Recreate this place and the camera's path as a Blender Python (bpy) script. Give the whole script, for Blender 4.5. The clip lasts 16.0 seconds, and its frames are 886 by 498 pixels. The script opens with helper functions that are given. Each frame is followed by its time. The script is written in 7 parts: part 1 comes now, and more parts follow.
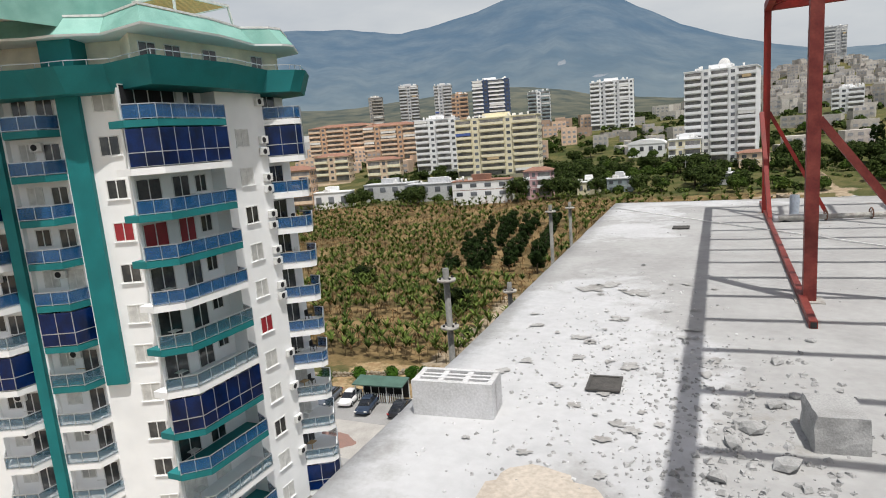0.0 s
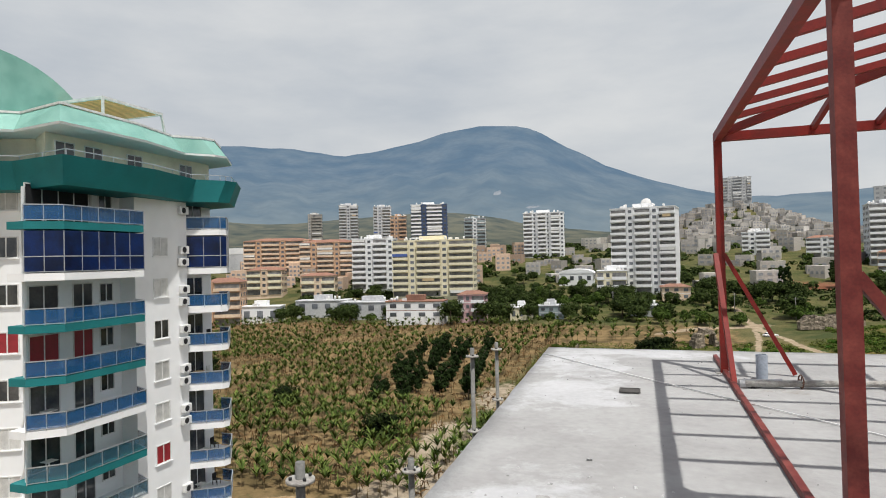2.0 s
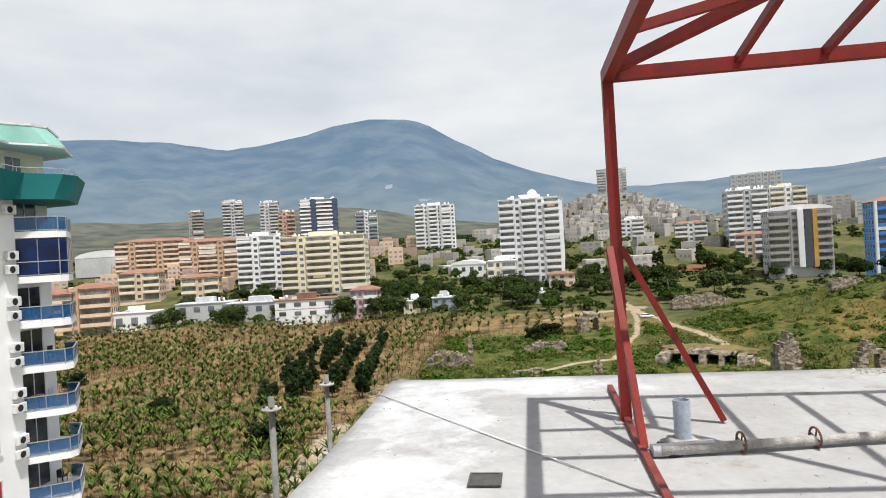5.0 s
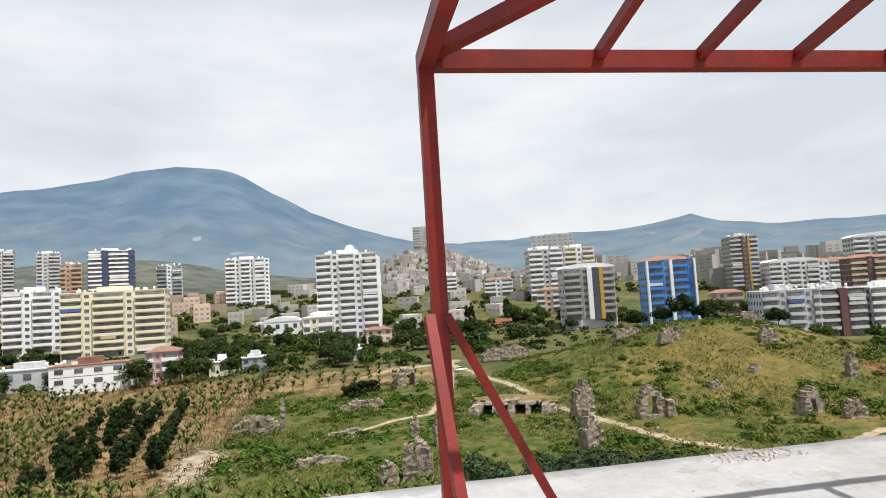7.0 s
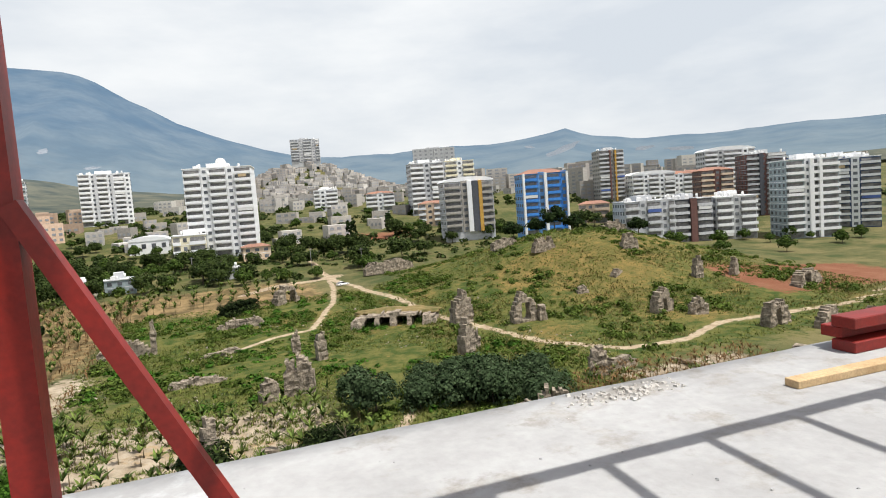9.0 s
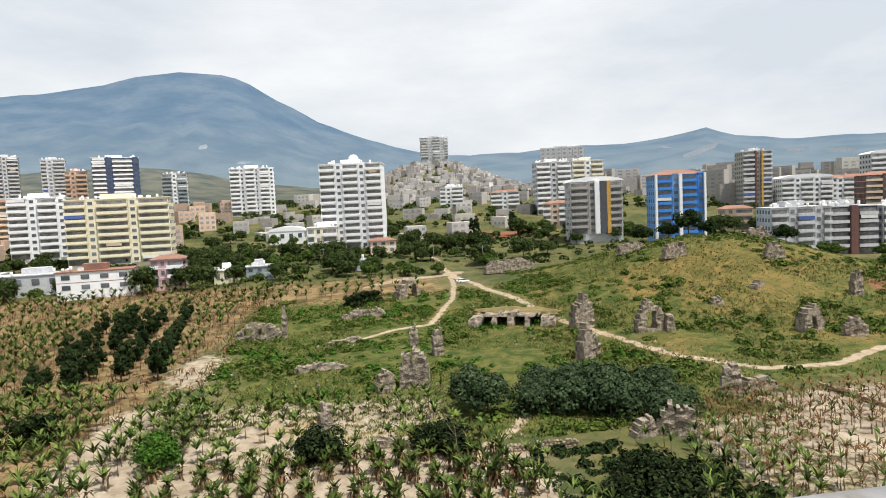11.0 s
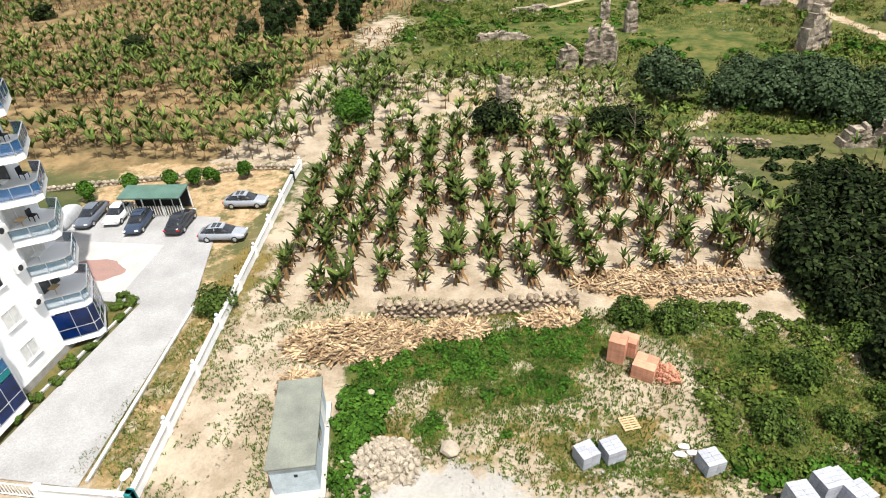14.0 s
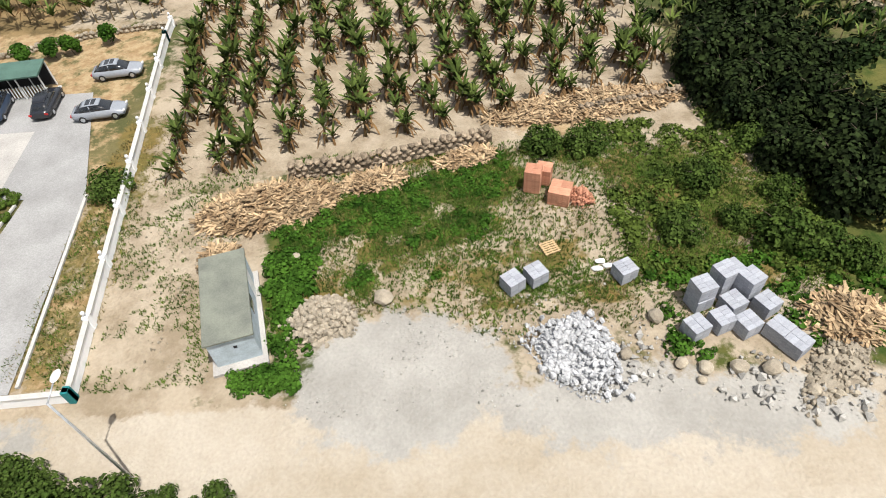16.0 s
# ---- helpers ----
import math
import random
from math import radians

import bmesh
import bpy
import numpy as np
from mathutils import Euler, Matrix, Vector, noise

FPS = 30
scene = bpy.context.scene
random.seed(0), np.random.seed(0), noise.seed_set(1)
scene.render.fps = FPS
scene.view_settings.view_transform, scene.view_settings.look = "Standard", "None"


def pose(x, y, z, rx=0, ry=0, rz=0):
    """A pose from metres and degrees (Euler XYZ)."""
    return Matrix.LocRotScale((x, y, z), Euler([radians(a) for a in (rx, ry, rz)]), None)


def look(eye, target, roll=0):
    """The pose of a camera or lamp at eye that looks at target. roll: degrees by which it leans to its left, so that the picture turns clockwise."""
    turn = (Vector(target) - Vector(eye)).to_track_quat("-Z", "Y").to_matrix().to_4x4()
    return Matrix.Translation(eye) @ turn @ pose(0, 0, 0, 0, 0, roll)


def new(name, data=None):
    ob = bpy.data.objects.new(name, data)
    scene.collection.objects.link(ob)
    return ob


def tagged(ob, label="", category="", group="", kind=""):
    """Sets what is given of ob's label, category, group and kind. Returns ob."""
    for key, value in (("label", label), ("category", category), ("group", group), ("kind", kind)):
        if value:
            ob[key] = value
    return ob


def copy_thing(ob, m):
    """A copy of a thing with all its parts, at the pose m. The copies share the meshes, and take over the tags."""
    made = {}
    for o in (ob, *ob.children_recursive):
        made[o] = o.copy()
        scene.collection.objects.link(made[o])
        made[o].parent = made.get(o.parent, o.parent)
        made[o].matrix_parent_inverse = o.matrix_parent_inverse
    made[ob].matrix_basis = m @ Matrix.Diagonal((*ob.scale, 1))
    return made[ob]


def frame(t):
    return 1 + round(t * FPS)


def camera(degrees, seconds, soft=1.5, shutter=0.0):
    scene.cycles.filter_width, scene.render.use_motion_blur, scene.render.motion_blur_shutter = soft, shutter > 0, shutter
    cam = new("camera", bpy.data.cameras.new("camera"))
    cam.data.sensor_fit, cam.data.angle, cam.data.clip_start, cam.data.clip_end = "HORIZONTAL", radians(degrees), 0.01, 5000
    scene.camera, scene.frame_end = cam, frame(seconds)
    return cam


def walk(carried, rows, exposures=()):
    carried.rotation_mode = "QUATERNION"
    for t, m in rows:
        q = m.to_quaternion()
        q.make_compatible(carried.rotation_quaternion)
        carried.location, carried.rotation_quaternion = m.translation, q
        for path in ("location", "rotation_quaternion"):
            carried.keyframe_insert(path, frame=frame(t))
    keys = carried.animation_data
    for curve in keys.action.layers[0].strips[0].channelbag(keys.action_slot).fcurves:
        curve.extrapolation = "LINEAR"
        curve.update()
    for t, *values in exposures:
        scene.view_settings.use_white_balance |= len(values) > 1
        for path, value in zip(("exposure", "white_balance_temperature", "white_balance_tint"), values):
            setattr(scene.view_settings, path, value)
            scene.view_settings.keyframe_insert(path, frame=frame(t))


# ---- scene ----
cam = camera(71.8, 16.0, soft=1.0)
PATH = [
    (0, (0.13, 0.351, 30.596), (-0.69, 2.142, 30.25), -4.5),
    (0.5, (0.106, 0.794, 30.608), (-0.723, 2.603, 30.407), -2.1),
    (1, (0.072, 1.175, 30.631), (-0.737, 2.994, 30.437), -2.3),
    (1.5, (-0.089, 1.664, 30.659), (-0.706, 3.566, 30.597), -2.9),
    (2, (-0.143, 2.073, 30.662), (-0.759, 3.975, 30.694), -1.4),
    (2.5, (-0.151, 2.527, 30.676), (-0.573, 4.482, 30.657), -2.0),
    (3, (-0.19, 2.99, 30.696), (-0.433, 4.975, 30.667), -1.5),
    (3.2, (-0.19, 3.166, 30.68), (-0.545, 5.134, 30.667), -2.0),
    (5.3, (0.063, 5.076, 30.711), (-0.172, 7.063, 30.713), -4.0),
    (5.5, (0.057, 5.279, 30.708), (-0.057, 7.276, 30.73), -3.2),
    (6, (0.084, 5.693, 30.72), (0.007, 7.691, 30.755), -3.7),
    (6.5, (0.193, 6.083, 30.73), (0.069, 8.077, 30.816), -4.3),
    (7, (0.251, 6.539, 30.752), (0.568, 8.508, 30.895), -3.5),
    (7.5, (0.392, 6.888, 30.719), (0.841, 8.836, 30.774), -4.3),
    (8, (0.592, 7.23, 30.741), (1.102, 9.163, 30.678), -5.9),
    (8.2, (0.679, 7.389, 30.709), (1.284, 9.293, 30.604), -6.5),
    (10.3, (2.024, 8.871, 30.53), (2.681, 10.751, 30.345), -2.7),
    (10.5, (2.095, 9.026, 30.543), (2.625, 10.948, 30.383), -3.0),
    (11, (2.257, 9.185, 30.492), (2.533, 11.16, 30.351), -2.7),
    (11.5, (2.28, 9.560, 30.472), (2.517, 11.526, 30.192), -1.2),
    (12, (2.223, 9.662, 30.535), (2.217, 11.633, 30.196), -2.1),
    (12.5, (2.295, 9.714, 30.53), (2.012, 11.656, 30.144), -3.2),
    (12.9, (2.377, 10.050, 30.591), (2.011, 11.938, 30.045), -3.8),
    (13, (2.382, 10.176, 30.601), (2.031, 12.050, 29.999), -3.7),
    (13.5, (2.307, 10.281, 30.671), (2.012, 12.101, 29.897), -2.0),
    (14, (2.188, 10.423, 30.818), (1.881, 12.065, 29.718), -3.4),
    (14.5, (2.13, 10.552, 30.798), (1.751, 12.086, 29.572), -5.8),
    (15, (2.145, 10.656, 30.702), (1.801, 12.163, 29.432), -7.2),
    (15.5, (2.184, 10.729, 30.52), (1.98, 12.254, 29.242), -6.9),
    (16, (2.128, 10.95, 30.46), (2.086, 12.284, 28.97), -5.3),
]
walk(cam, [(t, look(eye, target, roll)) for t, eye, target, roll in PATH],
     exposures=[(0, -0.22), (0.5, -0.2), (1.5, -0.2), (2.5, -0.24), (3.0, -0.09), (3.2, -0.05), (5.3, 0.15), (8.2, 0.24), (11, 0.25), (12, 0.36), (12.5, 0.5), (13.0, 0.58), (13.5, 0.7), (14, 0.62), (14.6, 0.36), (15.5, 0.3), (16, 0.22)])

# ---- world, sun ----
SUN = Vector((0.72, -0.74, 2.7)).normalized()
world = bpy.data.worlds.new("sky")
scene.world = world
world.use_nodes = True
wn, wl = world.node_tree.nodes, world.node_tree.links
sky = wn.new("ShaderNodeTexSky")
sky.sky_type = "NISHITA"
sky.sun_disc = False
sky.sun_elevation = math.asin(SUN.z)
sky.sun_rotation = math.atan2(SUN.x, SUN.y)
sky.dust_density, sky.air_density, sky.ozone_density = 4.0, 1.2, 1.0
# thin high cloud over a hazy sky
wco = wn.new("ShaderNodeTexCoord")
wmap = wn.new("ShaderNodeMapping")
wmap.inputs["Scale"].default_value = (1.0, 1.0, 3.2)
wno = wn.new("ShaderNodeTexNoise")
wno.inputs["Scale"].default_value = 2.2
wno.inputs["Detail"].default_value = 6
wno.inputs["Roughness"].default_value = 0.55
wra = wn.new("ShaderNodeValToRGB")
wra.color_ramp.elements[0].position, wra.color_ramp.elements[0].color = 0.36, (7.75, 8.3, 8.95, 1)
wra.color_ramp.elements[1].position, wra.color_ramp.elements[1].color = 0.64, (10.4, 10.6, 10.7, 1)
wmx = wn.new("ShaderNodeMixRGB")
wsep = wn.new("ShaderNodeSeparateXYZ")
wl.new(wco.outputs["Generated"], wsep.inputs[0])
wthin = wn.new("ShaderNodeMapRange")
wthin.inputs["From Min"].default_value, wthin.inputs["From Max"].default_value = 0.40, 0.85
wthin.inputs["To Min"].default_value, wthin.inputs["To Max"].default_value = 0.90, 0.05
wl.new(wsep.outputs["Z"], wthin.inputs["Value"])
wl.new(wthin.outputs[0], wmx.inputs[0])
wl.new(wco.outputs["Generated"], wmap.inputs[0])
wl.new(wmap.outputs[0], wno.inputs["Vector"])
wl.new(wno.outputs["Fac"], wra.inputs[0])
wl.new(sky.outputs[0], wmx.inputs[1])
wl.new(wra.outputs[0], wmx.inputs[2])
wbg = wn["Background"]
wbg.inputs["Strength"].default_value = 0.082
wl.new(wmx.outputs[0], wbg.inputs["Color"])

sun = new("sun", bpy.data.lights.new("sun", "SUN"))
sun.data.energy, sun.data.angle, sun.data.color = 4.8, radians(0.6), (1.0, 0.97, 0.92)
sun.matrix_world = look(SUN * 60, (0, 0, 0))

# ---- helpers ----
RZ = 29.3


def lerp_table(v, xs, ys):
    for i in range(len(xs) - 1):
        if v <= xs[i + 1]:
            return ys[i] + (ys[i + 1] - ys[i]) * max(0.0, (v - xs[i]) / (xs[i + 1] - xs[i]))
    return ys[-1]


FALL_Y = (-200, 150, 200, 250, 320, 420, 520, 900, 1500, 3000, 5000)
FALL_Z = (0, 0, 2, 5, 12, 25, 34, 46, 55, 60, 62)


def ground_z(x, y):
    """Height of the land: flat field, a grassy mound, a slope up to the hills."""
    z = lerp_table(y, FALL_Y, FALL_Z)
    z += 15.5 * math.exp(-((x - 112) / 48) ** 2 - ((y - 185) / 42) ** 2)
    z += 45 * math.exp(-((x - 108) / 84) ** 2 - ((y - 830) / 110) ** 2)
    return z


def thing(name, label, category, x=0, y=0, z=0, rz=0, group="", kind=""):
    ob = new(name)
    ob.empty_display_size = 0.2
    ob.matrix_world = pose(x, y, z, 0, 0, rz)
    return tagged(ob, label, category, group, kind)


def part(name, bm, material, parent=None, label=""):
    if isinstance(bm, bmesh.types.BMesh):
        me = bpy.data.meshes.new(name)
        bm.to_mesh(me)
        bm.free()
    else:
        me = bm
    if material is not None and not me.materials:
        me.materials.append(material)
    ob = new(name, me)
    if parent is not None:
        ob.parent = parent
    return tagged(ob, label)


def at(ob, x, y, z, rx=0, ry=0, rz=0):
    ob.matrix_basis = pose(x, y, z, rx, ry, rz)
    return ob


def box(bm, x0, x1, y0, y1, z0, z1, m=None):
    vs = [Vector((x, y, z)) for z in (z0, z1) for y in (y0, y1) for x in (x0, x1)]
    vs = [bm.verts.new(m @ v if m else v) for v in vs]
    for q in ((0, 2, 3, 1), (4, 5, 7, 6), (0, 1, 5, 4), (2, 6, 7, 3), (0, 4, 6, 2), (1, 3, 7, 5)):
        bm.faces.new([vs[i] for i in q])
    return bm


def boxes(*rows, m=None):
    bm = bmesh.new()
    for r in rows:
        box(bm, *r, m=m)
    return bm


def bevelled(bm, width, segments=1):
    bmesh.ops.bevel(bm, geom=list(bm.edges), offset=width, segments=segments, affect="EDGES", profile=0.5)
    return bm


def cyl(bm, a, b, r0, r1=None, n=10, caps=True):
    """A round bar from a to b."""
    a, b = Vector(a), Vector(b)
    r1 = r0 if r1 is None else r1
    q = (b - a).to_track_quat("Z", "Y")
    rings = []
    for p, r in ((a, r0), (b, r1)):
        rings.append([bm.verts.new(p + q @ Vector((r * math.cos(k * math.tau / n), r * math.sin(k * math.tau / n), 0))) for k in range(n)])
    for k in range(n):
        f = bm.faces.new((rings[0][k], rings[0][(k + 1) % n], rings[1][(k + 1) % n], rings[1][k]))
        f.smooth = True
    if caps:
        bm.faces.new(rings[0][::-1])
        bm.faces.new(rings[1])
    return bm


def bar(bm, a, b, w, h=None):
    """A square tube from a to b, w wide and h high."""
    a, b = Vector(a), Vector(b)
    h = w if h is None else h
    q = (b - a).to_track_quat("X", "Z")
    m = Matrix.Translation(a) @ q.to_matrix().to_4x4()
    return box(bm, 0, (b - a).length, -w / 2, w / 2, -h / 2, h / 2, m)


def stone_bm(rnd, sx, sy, sz, sub=1, rough=0.25):
    bm = bmesh.new()
    bmesh.ops.create_icosphere(bm, subdivisions=sub, radius=0.5)
    for v in bm.verts:
        k = 1 + rnd.uniform(-rough, rough)
        v.co = Vector((v.co.x * sx * k, v.co.y * sy * k, v.co.z * sz * k))
    return bm


# ---- materials ----
def material(name, color, rough=0.8, second=None, scale=3.0, amount=0.5, fine=40.0, bump=0.2, metal=0.0, island=0.0, per_object=0.0, spec=0.3, distance=0.02):
    """Two-scale surface: a broad stain pattern between two tones, fine grain and a light relief."""
    m = bpy.data.materials.new(name)
    m.use_nodes = True
    n, l = m.node_tree.nodes, m.node_tree.links
    b = n["Principled BSDF"]
    second = second or tuple(c * 0.75 for c in color)
    co = n.new("ShaderNodeTexCoord")
    n1, n2 = n.new("ShaderNodeTexNoise"), n.new("ShaderNodeTexNoise")
    n1.inputs["Scale"].default_value, n1.inputs["Detail"].default_value = scale, 5
    n2.inputs["Scale"].default_value, n2.inputs["Detail"].default_value = fine, 3
    for q in (n1, n2):
        l.new(co.outputs["Object"], q.inputs["Vector"])
    ra = n.new("ShaderNodeValToRGB")
    ra.color_ramp.elements[0].position, ra.color_ramp.elements[0].color = 0.5 - 0.3 * (1 - amount) - 0.02, (*second, 1)
    ra.color_ramp.elements[1].position, ra.color_ramp.elements[1].color = 0.62, (*color, 1)
    l.new(n1.outputs["Fac"], ra.inputs[0])
    mx = n.new("ShaderNodeMixRGB")
    mx.blend_type = "OVERLAY"
    mx.inputs[0].default_value = 0.35
    l.new(ra.outputs[0], mx.inputs[1])
    l.new(n2.outputs["Fac"], mx.inputs[2])
    out = mx.outputs[0]
    if island or per_object:
        hs = n.new("ShaderNodeHueSaturation")
        src = n.new("ShaderNodeObjectInfo").outputs["Random"] if per_object else n.new("ShaderNodeNewGeometry").outputs["Random Per Island"]
        mr = n.new("ShaderNodeMapRange")
        k = per_object or island
        mr.inputs["To Min"].default_value, mr.inputs["To Max"].default_value = 1 - k, 1 + k
        l.new(src, mr.inputs["Value"])
        l.new(mr.outputs[0], hs.inputs["Value"])
        l.new(out, hs.inputs["Color"])
        out = hs.outputs[0]
    l.new(out, b.inputs["Base Color"])
    b.inputs["Roughness"].default_value = rough
    b.inputs["Metallic"].default_value = metal
    b.inputs["Specular IOR Level"].default_value = spec
    if bump:
        bu = n.new("ShaderNodeBump")
        bu.inputs["Strength"].default_value, bu.inputs["Distance"].default_value = bump, distance
        l.new(n2.outputs["Fac"], bu.inputs["Height"])
        l.new(bu.outputs[0], b.inputs["Normal"])
    return m


def glass(name, tint, rough=0.05, alpha=0.55):
    """Tinted pane: part clear, part glossy."""
    m = bpy.data.materials.new(name)
    m.use_nodes = True
    b = m.node_tree.nodes["Principled BSDF"]
    b.inputs["Base Color"].default_value = (*tint, 1)
    b.inputs["Roughness"].default_value = rough
    b.inputs["Alpha"].default_value = alpha
    b.inputs["Specular IOR Level"].default_value = 0.6
    return m


M_CONC_PALE = material("lime_washed_screed", (0.64, 0.65, 0.67), 0.9, (0.50, 0.50, 0.50), 1.6, 0.6, 34, 0.3)
M_BLOCK = material("pumice_block", (0.38, 0.38, 0.378), 0.95, (0.27, 0.27, 0.265), 6, 0.5, 120, 0.4, distance=0.004)
M_RED = material("red_oxide_steel", (0.215, 0.013, 0.008), 0.5, (0.15, 0.013, 0.009), 5, 0.5, 60, 0.12, spec=0.4, distance=0.004)
M_RED_DK = material("worn_red_steel", (0.125, 0.016, 0.013), 0.6, (0.20, 0.04, 0.03), 8, 0.5, 70, 0.2, spec=0.4, distance=0.004)
M_PVC = material("grey_pvc", (0.40, 0.45, 0.52), 0.45, None, 4, 0.3, 50, 0.03)
M_STEEL = material("mortar_caked_steel", (0.46, 0.45, 0.42), 0.7, (0.28, 0.26, 0.24), 12, 0.5, 80, 0.5, metal=0.2)
M_WOOD = material("raw_timber", (0.50, 0.36, 0.20), 0.75, (0.40, 0.27, 0.14), 8, 0.5, 60, 0.2)
M_HOLE = material("dark_opening", (0.03, 0.03, 0.032), 0.7, None, 5, 0.4, 30, 0.1)
M_WHITE = material("white_render", (0.88, 0.89, 0.90), 0.85, (0.82, 0.83, 0.84), 0.5, 0.6, 25, 0.06)
M_TEAL = material("teal_paint", (0.012, 0.185, 0.195), 0.6, (0.010, 0.150, 0.160), 0.6, 0.5, 25, 0.05)
M_TEAL_LT = material("pale_teal_roof_sheet", (0.26, 0.49, 0.43), 0.55, (0.19, 0.39, 0.34), 0.8, 0.5, 20, 0.08)
M_FRAME = material("white_frame", (0.75, 0.75, 0.74), 0.5, None, 3, 0.3, 40, 0.02)
M_ALU = material("aluminium_rail", (0.60, 0.62, 0.65), 0.35, None, 4, 0.3, 60, 0.02, metal=0.7)
M_PANE = material("window_pane", (0.028, 0.032, 0.038), 0.12, (0.085, 0.085, 0.085), 0.9, 0.5, 9, 0.0, per_object=0.5, spec=0.7)
M_CURTAIN = material("window_with_curtain", (0.62, 0.62, 0.60), 0.3, (0.48, 0.48, 0.47), 2, 0.5, 30, 0.0, per_object=0.3, spec=0.6)
M_RED_CURTAIN = material("red_curtain", (0.32, 0.02, 0.03), 0.4, None, 2, 0.5, 30, 0.0, spec=0.6)
M_BLUE_GLASS = glass("blue_balcony_glass", (0.016, 0.10, 0.26), 0.06, 0.66)
M_GREY_GLASS = glass("grey_balcony_glass", (0.05, 0.13, 0.19), 0.06, 0.48)
M_NAVY = material("navy_blue_glazing", (0.003, 0.018, 0.095), 0.12, (0.002, 0.007, 0.032), 0.7, 0.5, 8, 0.0, spec=0.35)
# Near black for dark small parts, and for shade painted on two surfaces.
M_DARK = material("near_black_and_shade", (0.025, 0.025, 0.028), 0.8, None, 1, 0.5, 10, 0.0)

# ---- land ----
def attribute_mix(name, layers, rough=0.95, bump=0.6):
    """Land material: layers of (attribute, tone, second tone, noise scale), each laid over the one before by its mask, with ragged edges."""
    m = bpy.data.materials.new(name)
    m.use_nodes = True
    n, l = m.node_tree.nodes, m.node_tree.links
    b = n["Principled BSDF"]
    co = n.new("ShaderNodeTexCoord")
    rag = n.new("ShaderNodeTexNoise")
    rag.inputs["Scale"].default_value, rag.inputs["Detail"].default_value = 0.55, 8
    rag.inputs["Roughness"].default_value = 0.7
    l.new(co.outputs["Object"], rag.inputs["Vector"])
    grain = n.new("ShaderNodeTexNoise")
    grain.inputs["Scale"].default_value, grain.inputs["Detail"].default_value = 5.0, 6
    l.new(co.outputs["Object"], grain.inputs["Vector"])
    cur = None
    for att, c1, c2, sc in layers:
        t = n.new("ShaderNodeTexNoise")
        t.inputs["Scale"].default_value, t.inputs["Detail"].default_value = sc, 7
        t.inputs["Roughness"].default_value = 0.65
        l.new(co.outputs["Object"], t.inputs["Vector"])
        r = n.new("ShaderNodeValToRGB")
        r.color_ramp.elements[0].position, r.color_ramp.elements[0].color = 0.40, (*c1, 1)
        r.color_ramp.elements[1].position, r.color_ramp.elements[1].color = 0.60, (*c2, 1)
        l.new(t.outputs["Fac"], r.inputs[0])
        if cur is None:
            cur = r.outputs[0]
            continue
        a = n.new("ShaderNodeAttribute")
        a.attribute_name = att
        s = n.new("ShaderNodeMath")
        s.operation = "MULTIPLY_ADD"
        l.new(rag.outputs["Fac"], s.inputs[0])
        s.inputs[1].default_value = 1.6
        s.inputs[2].default_value = -0.8
        ad = n.new("ShaderNodeMath")
        ad.operation = "ADD"
        l.new(a.outputs["Fac"], ad.inputs[0])
        l.new(s.outputs[0], ad.inputs[1])
        st = n.new("ShaderNodeMapRange")
        st.inputs["From Min"].default_value, st.inputs["From Max"].default_value = 0.40, 0.60
        l.new(ad.outputs[0], st.inputs["Value"])
        mx = n.new("ShaderNodeMixRGB")
        l.new(st.outputs[0], mx.inputs[0])
        l.new(cur, mx.inputs[1])
        l.new(r.outputs[0], mx.inputs[2])
        cur = mx.outputs[0]
    ov = n.new("ShaderNodeMixRGB")
    ov.blend_type = "OVERLAY"
    ov.inputs[0].default_value = 0.17
    l.new(cur, ov.inputs[1])
    l.new(grain.outputs["Fac"], ov.inputs[2])
    l.new(ov.outputs[0], b.inputs["Base Color"])
    b.inputs["Roughness"].default_value = rough
    b.inputs["Specular IOR Level"].default_value = 0.1
    bu = n.new("ShaderNodeBump")
    bu.inputs["Strength"].default_value, bu.inputs["Distance"].default_value = bump, 0.15
    l.new(grain.outputs["Fac"], bu.inputs["Height"])
    l.new(bu.outputs[0], b.inputs["Normal"])
    return m


def blob(x, y, cx, cy, rx, ry):
    return math.exp(-((x - cx) / rx) ** 2 - ((y - cy) / ry) ** 2)


def rect(x, y, x0, x1, y0, y1, soft=3.0):
    d = min(x - x0, x1 - x, y - y0, y1 - y)
    return max(0.0, min(1.0, 0.5 + d / soft))


def near_line(x, y, pts, w, soft=1.5):
    best = 1e9
    for (ax, ay), (bx, by) in zip(pts, pts[1:]):
        dx, dy = bx - ax, by - ay
        k = max(0, min(1, ((x - ax) * dx + (y - ay) * dy) / (dx * dx + dy * dy)))
        best = min(best, math.hypot(x - ax - k * dx, y - ay - k * dy))
    return max(0.0, min(1.0, 0.5 + (w - best) / soft))


TRACK = ((170, 118), (132, 107), (110, 108), (97, 108), (83, 102.5), (70, 104), (61, 115.5), (54, 136), (50, 154), (43, 192), (38, 225), (37, 245), (34, 300))
TRACK_B = ((37, 245), (34, 214), (29.5, 189), (19, 161), (2, 152))
TRACK_C = ((37, 240), (20, 236), (5, 222))
FOOTPATH = ((12.6, 72), (13.8, 77), (17, 83), (22, 88), (25, 93))


